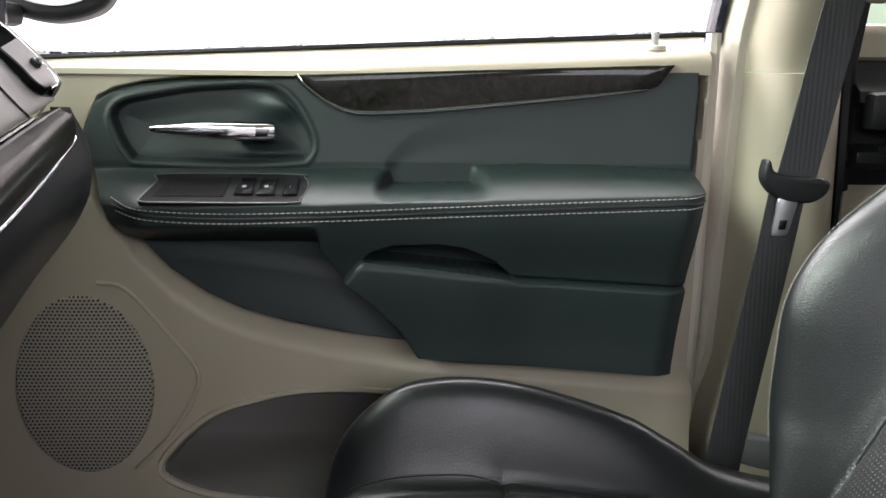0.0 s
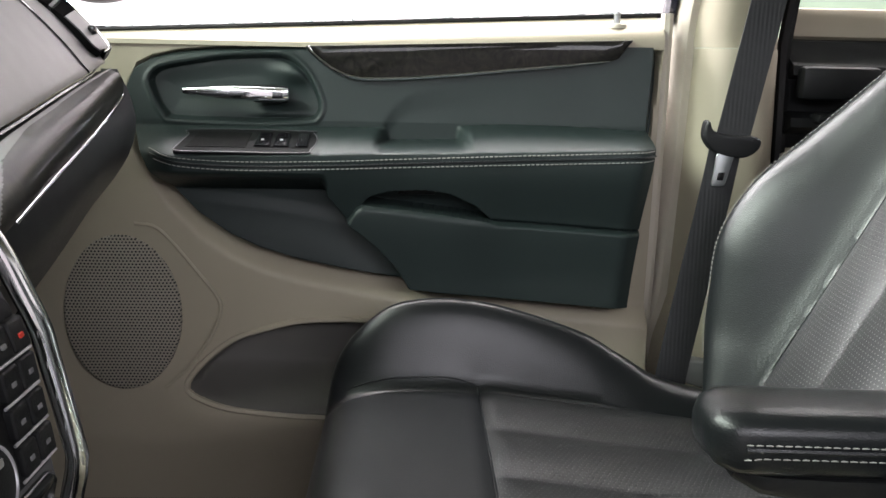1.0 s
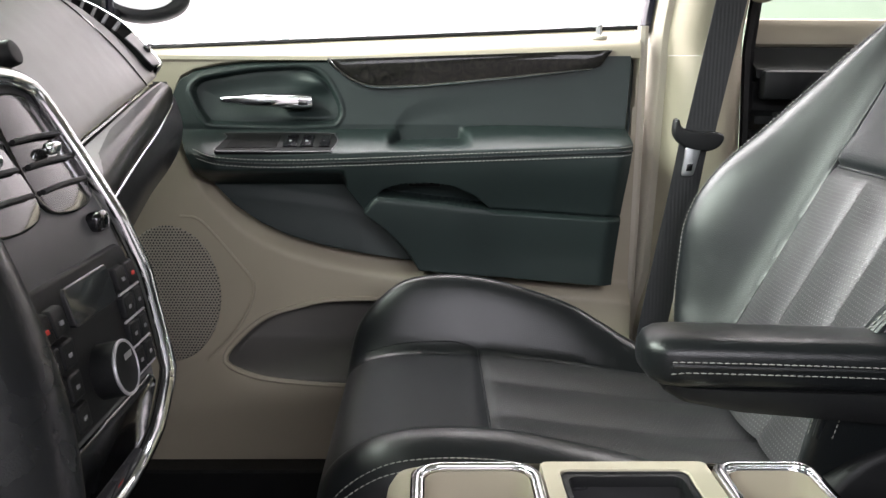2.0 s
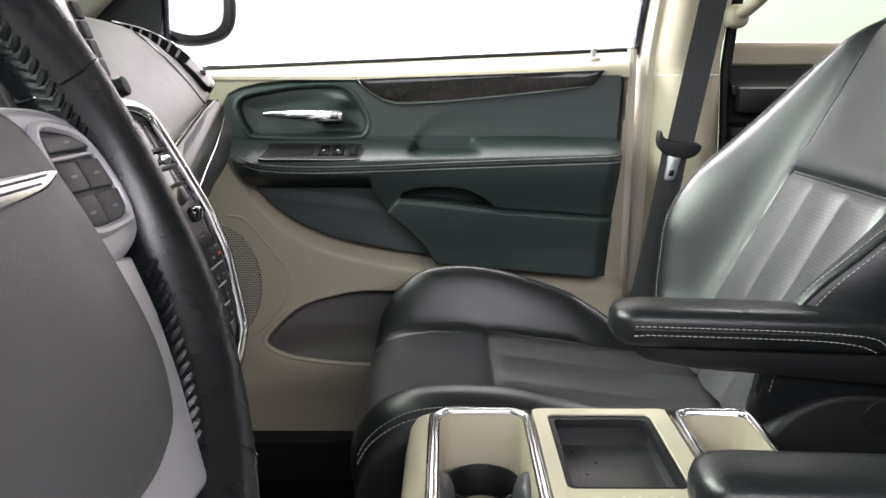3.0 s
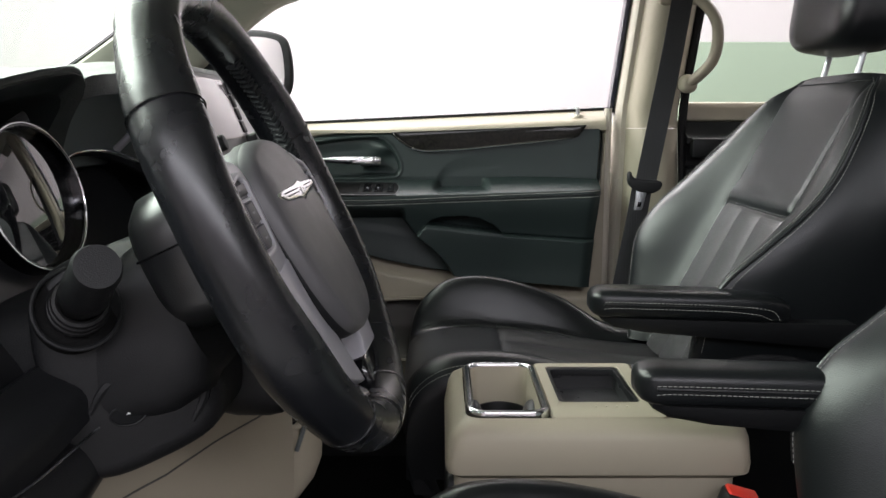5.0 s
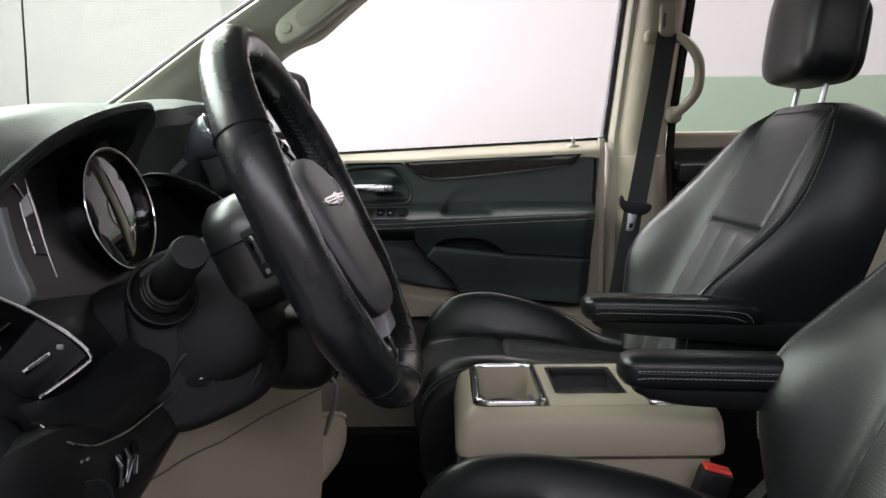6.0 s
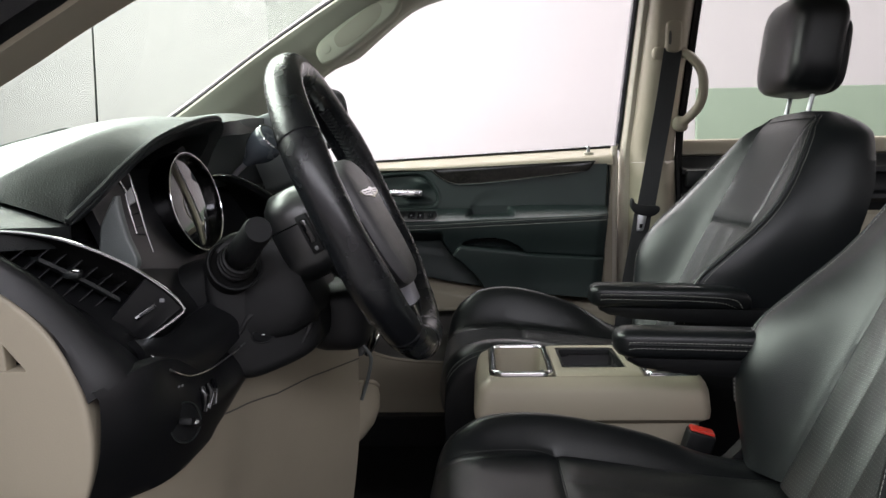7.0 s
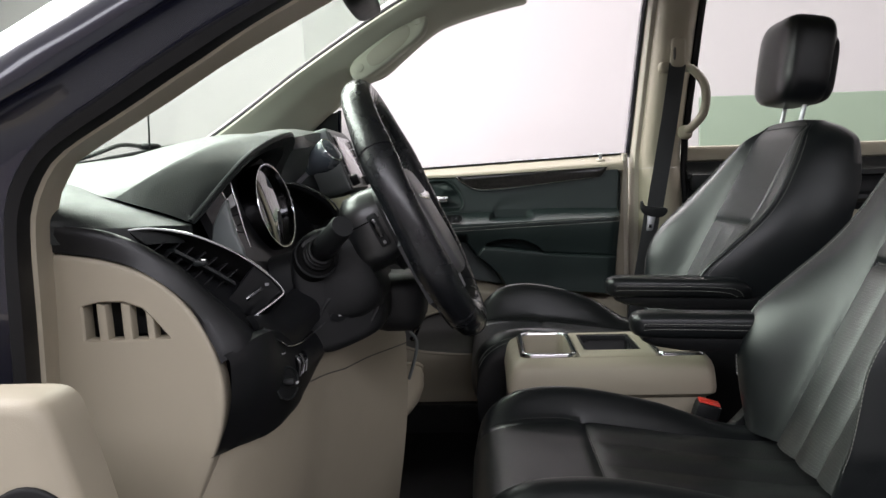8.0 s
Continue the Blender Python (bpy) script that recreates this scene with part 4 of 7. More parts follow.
def seat(name, yc, s, dx, dz, inner, outer, seam_in, arm, label):
    """A leather seat with an armrest on its inner side. s: +1 where the outer side is +y."""
    S = thing(name, (0.25 + dx, yc, 0.0), label, **SEAT_TAG)

    def at(x, u, z):
        return (x + dx, yc + s * u, z + dz)

    # cushion
    C = curve(CUSH, 110)
    rows = []
    us = np.concatenate([np.linspace(-0.192, 0.192, 77)])
    for x, z in C:
        hb = smooth_at(x, BOLSTER) * smooth_step(0.225, 0.33, z)
        row = []
        pad = lambda u: z + hb * smooth_step(0.140, 0.190, abs(u)) * (0.5 if u < 0 else outer) - 0.006 * math.exp(-((abs(u) - 0.152) / 0.006) ** 2) * (z > 0.3) * float(smooth_step(0.13, 0.18, x)) - 0.0045 * math.exp(-((x - 0.171) / 0.005) ** 2) * (abs(u) < 0.152)
        ribs = lambda u: 0.0042 * abs(math.sin(math.pi * (u + 0.15) / 0.10)) * float(smooth_step(0.172, 0.19, x)) * (abs(u) < 0.15)
        curl = lambda u: 0.014 * float(smooth_step(0.13, 0.235, abs(u))) * float(1 - smooth_step(0.0, 0.12, x))
        side = [(0.192 + 0.044 * math.sin(a), 0.050 * (1 - math.cos(a))) for a in np.linspace(0.2, math.pi / 2, 8)]
        left = [(-0.234, 0.215)] + [(-u, pad(-0.192) - d) for u, d in reversed(side)]
        right = [(u, pad(0.192) - d) for u, d in side] + [(0.234, 0.215)]
        for u, h in left:
            row.append(at(x + curl(u), u, max(min(h, pad(-0.192)), 0.19)))
        for u in us:
            row.append(at(x + curl(u), u, pad(u) + ribs(u)))
        for u, h in right:
            row.append(at(x + curl(u), u, max(min(h, pad(0.192)), 0.19)))
        rows.append(row)
    G = np.array(rows)
    v, f = sheet(G, flip=s < 0)
    va = np.array(v)
    mid = np.array([va[list(q)].mean(0) for q in f])
    slots = [1 if (m[0] - dx > 0.172 and abs(m[1] - yc) < 0.146) else 0 for m in mid]
    part("cushion", (v, f), [LEATHER_SOFT, PERF], S, "black leather cushion with perforated middle", slots=slots)

    def top(x, u):
        i = int(np.argmin(np.abs(C[18:, 0] - x))) + 18
        j = int(np.argmin(np.abs(G[i, :, 1] - (yc + s * u))))
        return G[i, j]

    part("cushion_piping", tube([top(0.171, u) + (0, 0, 0.0008) for u in np.linspace(-0.150, 0.150, 40)], 0.0013, 6), LEATHER_SOFT, S)
    for q in (-1, 1):
        part("bolster_seam", tube([top(x, q * 0.152) + (0, 0, 0.0002) for x in np.linspace(0.02, 0.44, 48)], 0.0010, 5), LEATHER_SOFT, S)
    for j in (5, 4):
        path = [G[i, j] + np.array((0, -s * 0.0008, 0.0006)) for i in range(len(C)) if C[i, 1] > 0.33 and C[i, 0] < 0.42]
        part("stitching", stitches(path), THREAD, S, "pale thread stitching")
    part("outer_stitching", stitches([np.array(at(x, 0.2365, spline_at(x, [(p[0], p[1]) for p in CUSH[3:]]) + spline_at(x, BOLSTER) * outer - 0.055)) for x in np.linspace(0.05, 0.50, 80)]), THREAD, S)

    # backrest
    Gb = []
    zs = np.concatenate([np.linspace(0.34, 0.80, 108), 0.80 + 0.047 * np.sin(np.linspace(0.04, math.pi / 2, 18))])
    nf = 131
    for z in zs:
        wi, wo, th, F = smooth_at(z, WIDE_IN), smooth_at(z, WIDE_OUT), smooth_at(z, THICK), back_line(z)
        bi, bo = smooth_at(z, SIDE_IN) * inner, smooth_at(z, SIDE_OUT)
        ci, co = min(seam_in, 0.93 * wi), min(0.128, 0.93 * wo)
        crown = 0.012 * float(smooth_step(0.80, 0.847, z)) ** 2
        row = []
        for r in np.linspace(-1, 1, nf):
            w, b, c = (wi, bi, ci) if r < 0 else (wo, bo, co)
            u = r * w
            e = (abs(u) - c) / max(w - c, 0.004)
            bol = b * float(smooth_step(-0.05, 0.95, e)) - (0.010 if r > 0 else 0.004) * float(smooth_step(0.90, 1.0, e)) ** 2
            pillow = 0.007 * float(smooth_step(0.0, 0.5, e)) * float(1 - smooth_step(0.5, 1.0, e)) * float(1 - smooth_step(0.80, 0.84, z))
            groove = 0.0045 * math.exp(-((abs(u) - c) / 0.005) ** 2)
            if e < 0:
                groove += 0.0065 * math.exp(-((z - 0.621) / 0.0045) ** 2) - 0.004 * math.exp(-((z - 0.640) / 0.014) ** 2)
            rib = 0.0
            if z < 0.621 and e < 0:
                rib = 0.0052 * abs(math.sin(math.pi * 3 * (u + ci) / (ci + co))) ** 0.7 * float(smooth_step(0.621, 0.60, z))
            row.append(at(F - bol - pillow + groove - rib + crown, u, z))
        back_x = F + th - 0.03 * float(smooth_step(0.80, 0.847, z))
        for k, out in ((0.06, 0.004), (0.3, 0.010), (0.6, 0.011), (0.85, 0.004)):
            row.append(at((F - bo + 0.010) * (1 - k) + (back_x - 0.02) * k, wo + out * (1 - float(smooth_step(0.78, 0.847, z))), z))
        for r in np.linspace(0.97, -0.97, 23):
            row.append(at(back_x - 0.022 * abs(r) ** 8, r * (wo if r > 0 else wi), z))
        for k, out in ((0.85, 0.004), (0.6, 0.011), (0.3, 0.010), (0.06, 0.004)):
            row.append(at((F - bi) * (1 - k) + (back_x - 0.02) * k, -wi - out * (1 - float(smooth_step(0.78, 0.847, z))), z))
        Gb.append(row)
    Gb = np.array(Gb)
    capc = Gb[-1].mean(0) + (0.0, 0, 0.005)
    Gb = np.concatenate([Gb, [(Gb[-1] * 0.6 + capc * 0.4) + (0, 0, 0.003)], [np.repeat(capc[None], Gb.shape[1], 0)]])
    v, f = sheet(Gb, closed_v=True, flip=s > 0)
    nb = Gb.shape[1]
    slots = []
    for k in range(len(f)):
        i, j = k // nb, k % nb
        z = zs[min(i, len(zs) - 1)]
        u = s * (Gb[i, j, 1] - yc)
        slots.append(1 if (j < nf - 1 and -seam_in < u < 0.128 and z < 0.621) else 0)
    part("backrest", (v, f), [LEATHER, PERF_BACK], S, "reclined black leather backrest with ribbed middle", slots=slots)
    zi = lambda z: int(np.argmin(np.abs(zs - z)))

    def col(i, u):
        return int(np.argmin(np.abs(s * (Gb[i, :nf, 1] - yc) - u)))

    part("back_piping", tube([Gb[zi(0.621), j] + (-0.0006, 0, 0.0006) for j in range(col(zi(0.621), -seam_in), col(zi(0.621), 0.128) + 1)], 0.0016, 6), LEATHER, S)
    for u in (-seam_in, 0.128):
        path = [Gb[i, col(i, u)] + (-0.0008, 0, 0.0) for i in range(zi(0.40), zi(0.83), 3)]
        part("back_seam", tube(curve(path[::4], 60), 0.0013, 5), LEATHER, S)
    # flange with a row of stitches on either side towards the console, one row towards the door
    part("edge_flange", tube([Gb[i, 0] + (-0.001, 0, 0) for i in range(zi(0.42), len(zs) - 6)], 0.0034, 8), LEATHER, S)
    for j, off in ((2, (-0.0008, 0, 0)), (nb - 1, (0, -s * 0.0008, 0))):
        part("stitching", stitches([Gb[i, j] + np.array(off) for i in range(zi(0.42), len(zs) - 6)], 0.0062, 0.0042), THREAD, S, "pale thread stitching")
    part("outer_seam", stitches([Gb[i, nf - 3] + np.array((-0.001, s * 0.0006, 0)) for i in range(zi(0.40), len(zs) - 6)], 0.0062, 0.0042), THREAD, S)
    # piped line over the top
    part("top_piping", tube([Gb[zi(0.838), j] + (-0.0004, 0, 0.0006) for j in range(6, nf - 6, 3)], 0.0013, 6), LEATHER, S)

    # headrest
    hr = part("headrest", superball(0.760 + dx, yc, 0.988 + dz, 0.057, 0.125, 0.100, 0.44, 48, 30, 8), LEATHER_SOFT, S, "black leather headrest")
    part("headrest_shell", superball(0.788 + dx, yc, 0.968 + dz, 0.036, 0.118, 0.078, 0.45, 32, 20, 8), PLASTIC, hr, "black headrest back shell")
    for q in (-0.062, 0.062):
        part("headrest_post", tube([at(0.748, q, 0.825), at(0.766, q, 0.90)], 0.0052, 12), STEEL, S, "steel headrest post")
        part("post_collar", disc(at(0.7505, q, 0.8495), (0.2, 0, 1), 0.010, 0.007, 18), PLASTIC, S)

    # armrest
    def rest(x, u, z):
        return at(x + arm, u, z)

    rows = []
    prof = [(0.276, 0.20), (0.2775, 0.5), (0.283, 0.78), (0.293, 0.95), (0.31, 1.0), (0.36, 1.0), (0.45, 1.0), (0.51, 1.0), (0.545, 0.97), (0.565, 0.86), (0.575, 0.6)]
    for x, k in prof:
        zc = 0.5085 - 0.03 * (x - 0.28) - 0.02 * float(smooth_step(0.53, 0.62, x))
        a = np.linspace(0, 2 * math.pi, 28, endpoint=False)
        p = lambda w: np.sign(w) * np.abs(w) ** 0.62
        rows.append([rest(x, -0.250 + 0.034 * k * c, zc + 0.023 * k * d) for c, d in zip(p(np.cos(a)), p(np.sin(a)))])
    v, f = sheet(np.array(rows), closed_v=True, flip=s < 0)
    f += [tuple(range(28)), tuple(reversed(range(len(v) - 28, len(v))))]
    pad = part("armrest", (v, f), LEATHER_SOFT, S, "folded-down padded leather armrest")
    rows = []
    for x, k, dp in ((0.296, 0.5, 0.008), (0.312, 0.85, 0.015), (0.36, 0.95, 0.022), (0.50, 1.0, 0.030), (0.60, 1.0, 0.036), (0.67, 0.9, 0.04)):
        zc = 0.5085 - 0.03 * (x - 0.28) - 0.020
        rows.append([rest(x, -0.250 + 0.032 * k * c, zc + d * dp) for c, d in ((-1, 0), (-0.96, -0.6), (-0.7, -1), (0.7, -1), (0.96, -0.6), (1, 0))])
    v, f = sheet(np.array(rows), closed_v=True)
    f += [tuple(range(6)), tuple(reversed(range(len(v) - 6, len(v))))]
    part("armrest_base", (v, f), PLASTIC, pad, "black plastic underside of the armrest")
    for q in (-1, 1):
        for h, x0, x1 in ((0.006, 0.289, 0.555), (-0.005, 0.293, 0.545)):
            path = curve([(x0 + 0.002, h - 0.003), (x0 + 0.008, h - 0.001), (x0 + 0.02, h), (0.40, h), (0.48, h - 0.001), (x1 - 0.025, h - 0.005), (x1 - 0.008, h - 0.012), (x1, -0.022)], 90)
            pts = [np.array(rest(x, -0.250 + q * (0.0345 - 0.012 * float(smooth_step(0.30, 0.283, x)) - 0.002 * (abs(zr + 0.002) / 0.02) ** 2), 0.5085 - 0.03 * (x - 0.28) + zr * 0.8)) for x, zr in path]
            part("armrest_stitch", stitches(pts), THREAD, pad)
        part("armrest_welt", tube([rest(x, -0.250 + q * 0.0332, 0.5095 - 0.03 * (x - 0.28)) for x in np.linspace(0.295, 0.53, 20)], 0.0018, 6), LEATHER_SOFT, pad)

    # lower frame
    part("side_shield", slab(curve([(0.30, 0.20), (0.30, 0.27), (0.42, 0.33), (0.50, 0.41), (0.60, 0.42), (0.68, 0.36), (0.70, 0.24), (0.60, 0.18)], 50, True), lambda u, v, d: at(u, -0.226 - d, v), -0.02, 0.014, 0.010), PLASTIC, S, "black plastic side shield")
    part("recliner_cap", disc(at(0.585, -0.241, 0.395), (0, -s, 0), 0.021, 0.008, 24), PLASTIC, S, "round cap on the recliner")
    part("front_skirt", slab([(-0.215, 0.10), (0.215, 0.10), (0.225, 0.215), (-0.225, 0.215)], lambda u, v, d: at(0.03 - d + 0.4 * (0.215 - v), u, v), -0.02, 0.012, 0.008), PLASTIC, S, "black plastic front skirt")
    for q in (-0.17, 0.17):
        part("seat_rail", rbox(0.30 + dx, yc + s * q, 0.045, 0.46, 0.045, 0.05, 0.006), STEEL, S, "steel seat rail")
        part("riser", rbox(0.28 + dx, yc + s * q, 0.13, 0.36, 0.03, 0.15, 0.008), PLASTIC, S)
    return S


seat("passenger_seat", 0.435, 1, 0.0, 0.0, 1.0, 1.0, 0.158, 0.006, "black leather passenger seat with pale stitching, armrest down")
seat("driver_seat", -0.385, -1, 0.012, -0.022, 1.1, 0.35, 0.112, -0.010, "black leather driver seat with pale stitching, armrest down")

# ---- centre console ----
con = thing("centre_console", (0.26, 0.07, 0.01), "beige plastic console with cup holders between the seats", "car console")


def plan(x0, x1, y0, y1, r, n=8):
    pts = []
    for cx, cy, a0 in ((x1 - r, y1 - r, 0), (x0 + r, y1 - r, 90), (x0 + r, y0 + r, 180), (x1 - r, y0 + r, 270)):
        for a in np.linspace(a0, a0 + 90, n):
            pts.append((cx + r * math.cos(radians(a)), cy + r * math.sin(radians(a))))
    return pts


def bucket(outline, z_top, depth, taper=0.94):
    """An open box let into a surface: walls and bottom."""
    O = np.array(outline)
    c = O.mean(0)
    rows = [[(x, y, z_top) for x, y in O], [(*(c + (p - c) * (1 - (1 - taper) * 0.3)), z_top - depth * 0.5) for p in O], [(*(c + (p - c) * taper), z_top - depth) for p in O]]
    v, f = sheet(np.array(rows), closed_v=True)
    f.append(tuple(range(len(v) - len(O), len(v))))
    return v, f


def cup(x, y, z0, z1, r):
    """An open round cup with a wall and a bottom."""
    rows = []
    for rr, z in ((r - 0.001, z0), (r, z1 - 0.002), (r - 0.001, z1), (r - 0.003, z1), (r - 0.004, z1 - 0.002), (r - 0.006, z0 + 0.006), (0.004, z0 + 0.005)):
        rows.append([(x + rr * math.cos(a), y + rr * math.sin(a), z) for a in np.linspace(0, 2 * math.pi, 32, endpoint=False)])
    v, f = sheet(np.array(rows), closed_v=True)
    f.append(tuple(range(len(v) - 32, len(v))))
    return v, f


def frame_plate(outer, inner, z0, z1):
    """A flat plate with an opening; both outlines have the same number of points."""
    A, B = np.array(outer), np.array(inner)
    rows = [[(x, y, z0) for x, y in A], [(x, y, z1 - 0.002) for x, y in A], [(*(p + (q - p) * 0.06), z1) for p, q in zip(A, B)], [(*(q + (p - q) * 0.06), z1) for p, q in zip(A, B)], [(x, y, z1 - 0.002) for x, y in B], [(x, y, z0) for x, y in B]]
    return sheet(np.array(rows), closed_v=True)


def round_loft(rows, n=7, top=True):
    """Levels of (z, x0, x1, y0, y1, r) joined into one closed body."""
    R = [[(x, y, z) for x, y in plan(x0, x1, y0, y1, r, n)] for z, x0, x1, y0, y1, r in rows]
    v, f = sheet(np.array(R), closed_v=True)
    k = len(R[0])
    f.append(tuple(range(k)))
    if top:
        f.append(tuple(reversed(range(len(v) - k, len(v)))))
    return v, f


part("lower_body", round_loft([(0.01, 0.060, 0.43, -0.045, 0.185, 0.02), (0.20, 0.066, 0.43, -0.050, 0.190, 0.02), (0.300, 0.076, 0.435, -0.050, 0.190, 0.02), (0.338, 0.078, 0.435, -0.050, 0.190, 0.02)], top=False), BEIGE, con, "beige lower body")
part("upper_body", round_loft([(0.332, 0.078, 0.438, -0.052, 0.192, 0.018), (0.341, 0.068, 0.449, -0.064, 0.204, 0.018), (0.352, 0.066, 0.450, -0.066, 0.206, 0.018), (0.385, 0.072, 0.447, -0.064, 0.204, 0.02), (0.397, 0.078, 0.443, -0.059, 0.199, 0.02), (0.404, 0.088, 0.438, -0.049, 0.189, 0.02), (0.408, 0.092, 0.434, -0.044, 0.184, 0.02)], top=False), BEIGE, con, "beige upper body with rounded shoulders")
TOPZ = 0.4105
part("cup_holder_frame", frame_plate(plan(0.0935, 0.2000, -0.039, 0.179, 0.024), plan(0.1025, 0.191, -0.029, 0.168, 0.019), 0.400, TOPZ + 0.002), CHROME, con, "chrome frame of the front cup holder")
part("cup_holder_roll", tube([(x, y, TOPZ + 0.001) for x, y in plan(0.0975, 0.196, -0.0345, 0.1735, 0.022, 14)], 0.0036, 10, True), CHROME, con)
part("cup_holder", bucket(plan(0.1035, 0.190, -0.027, 0.166, 0.016), 0.4105, 0.085, 0.86), BEIGE, con, "beige well of the cup holder")
for y in (0.022, 0.112):
    part("cup_insert", cup(0.147, y, 0.3262, 0.362, 0.0395), RUBBER, con, "black rubber cup insert")
for x in (0.1035, 0.190):
    part("cup_pinch", superball(x, 0.067, 0.352, 0.017, 0.030, 0.040, 0.8, 20, 14), GREY_KEY, con, "grey grip between the cups")
part("tray_plate", frame_plate(plan(0.2015, 0.345, -0.044, 0.184, 0.006), plan(0.217, 0.324, 0.012, 0.168, 0.008), 0.400, TOPZ), BEIGE, con, "beige plate round the tray")
part("tray_well", bucket(plan(0.217, 0.324, 0.012, 0.168, 0.008), 0.409, 0.032, 0.95), TRAY, con, "dark grey tray well")
part("tray_rim", frame_plate(plan(0.2172, 0.3238, 0.0122, 0.1678, 0.008), plan(0.223, 0.318, 0.018, 0.162, 0.008), 0.398, 0.4075), PLASTIC, con)
for k in range(4):
    part("tray_stud", superball(0.262 + 0.0135 * k, -0.008, 0.4108, 0.0018, 0.0018, 0.001, 1, 8, 5), BEIGE_PALE, con)
part("rear_holder_frame", frame_plate(plan(0.3465, 0.434, -0.042, 0.182, 0.014), plan(0.357, 0.424, -0.030, 0.168, 0.014), 0.400, TOPZ), CHROME, con, "chrome frame of the rear cup holder")
part("rear_holder_roll", tube([(x, y, TOPZ) for x, y in plan(0.352, 0.429, -0.036, 0.175, 0.014, 12)], 0.0036, 10, True), CHROME, con)
part("rear_holder", bucket(plan(0.357, 0.424, -0.030, 0.168, 0.014), 0.4095, 0.07, 0.9), BEIGE, con)
part("rear_cup_insert", cup(0.39, 0.02, 0.342, 0.395, 0.030), RUBBER, con)
part("front_panel", slab(plan(-0.038, 0.178, 0.05, 0.325, 0.02), lambda u, v, d: (0.073 - d + 0.03 * (0.33 - v) * -1, u, v), -0.01, 0.004, 0.003), PLASTIC, con, "black panel on the console front")

# ---- buckle of the driver belt ----
bk = thing("belt_buckle", (0.41, -0.105, 0.20), "black belt buckle with a red release button beside the driver seat", "belt buckle")
rot = Matrix.Translation((0.412, -0.098, 0.300)) @ Matrix.Rotation(radians(16), 4, "Y") @ Matrix.Rotation(radians(8), 4, "X")
part("buckle_case", turned(rbox(0, 0, 0, 0.044, 0.030, 0.075, 0.006), rot), PLASTIC, bk, "black plastic case")
part("release_button", turned(rbox(0.0, 0.001, 0.0345, 0.038, 0.022, 0.012, 0.003), rot), RED, bk, "red release button")
part("buckle_stalk", tube([(0.418, -0.10, 0.27), (0.44, -0.11, 0.20), (0.45, -0.12, 0.12)], 0.012, 10), PLASTIC, bk)


# ---- steering wheel ----
WC = np.array((-0.065, -0.387, 0.7065))
WU = np.array((-0.422, 0.0, 0.9066))
WL = np.array((0.0, 1.0, 0.0))
WN = np.array((0.9066, 0.0, 0.422))


def wh(l, u, n):
    return tuple(WC + WL * l + WU * u + WN * n)


sw_ob = thing("steering_wheel", tuple(WC), "black leather steering wheel with satin silver spokes", "steering wheel")
R = 0.1800
rows = []
for a in np.linspace(0, 2 * math.pi, 120, endpoint=False):
    up, side = math.sin(a), abs(math.cos(a))
    fat = 1.0 + 0.10 * math.exp(-((a % math.pi - 0.45) / 0.22) ** 2) + 0.10 * math.exp(-(((math.pi - a % math.pi) - 0.45) / 0.22) ** 2)
    seam = 1.0 - sum(0.06 * math.exp(-(((a - s + math.pi) % (2 * math.pi) - math.pi) / 0.012) ** 2) for s in (0.35, math.pi - 0.48, -0.92, math.pi + 0.92))
    row = []
    for b in np.linspace(0, 2 * math.pi, 22, endpoint=False):
        rr = R + 0.0190 * fat * seam * math.cos(b)
        row.append(wh(rr * math.cos(a), rr * math.sin(a), 0.0215 * fat * seam * math.sin(b)))
    rows.append(row)
rim_ob = part("rim", sheet(np.array(rows), closed_u=True, closed_v=True), RIM_LEATHER, sw_ob, "black leather rim, worn smooth")
for a in (0.35, math.pi - 0.48, -0.92, -1.36, math.pi + 0.92, math.pi + 1.36):
    fat = 1.0 + 0.10 * math.exp(-((a % math.pi - 0.45) / 0.22) ** 2) + 0.10 * math.exp(-(((math.pi - a % math.pi) - 0.45) / 0.22) ** 2)
    rr = [(R + 0.0191 * fat * math.cos(b), 0.0216 * fat * math.sin(b)) for b in np.linspace(0, 2 * math.pi, 30, endpoint=False)]
    part("rim_seam", tube([wh(r * math.cos(a), r * math.sin(a), n) for r, n in rr], 0.0007, 5, True), GLOSS, rim_ob)
for a0, a1 in ((0.18, 0.95), (math.pi - 0.95, math.pi - 0.18), (-0.9, -0.28), (math.pi + 0.28, math.pi + 0.9)):
    lace = []
    for k, a in enumerate(np.arange(a0, a1, 0.040)):
        for q in (-1, 1):
            p0, p1 = [np.array(wh((R - 0.0198) * math.cos(w), (R - 0.0198) * math.sin(w), h)) for w, h in ((a, 0.0), (a + 0.03, 0.0065 * q))]
            lace.append(tube([p0, (p0 + p1) / 2, p1], [0.0022, 0.0026, 0.0015], 6))
    tagged(part("lacing", join(*lace), LEATHER_SOFT, sw_ob, "laced seam inside the rim"), kind="stuff")

pad = curve([(-0.086, 0.042), (-0.045, 0.057), (0.0, 0.061), (0.045, 0.057), (0.086, 0.042), (0.096, 0.014), (0.095, -0.03), (0.084, -0.072), (0.060, -0.099), (0.030, -0.109), (0.0, -0.111), (-0.030, -0.109), (-0.060, -0.099), (-0.084, -0.072), (-0.095, -0.03), (-0.096, 0.014)], 80, True)
rows = []
for k, n in ((0.95, -0.040), (0.985, -0.004), (1.0, 0.004), (0.995, 0.012), (0.975, 0.0185), (0.945, 0.0218), (0.90, 0.0235), (0.7, 0.0256), (0.4, 0.0272), (0.1, 0.028)):
    rows.append([wh(l * k * 0.9 + 0.006, (u + 0.02) * k - 0.02, n + (-0.006 - 0.08 * ((u + 0.02) * k - 0.02) if n > 0 else 0.0)) for l, u in pad])
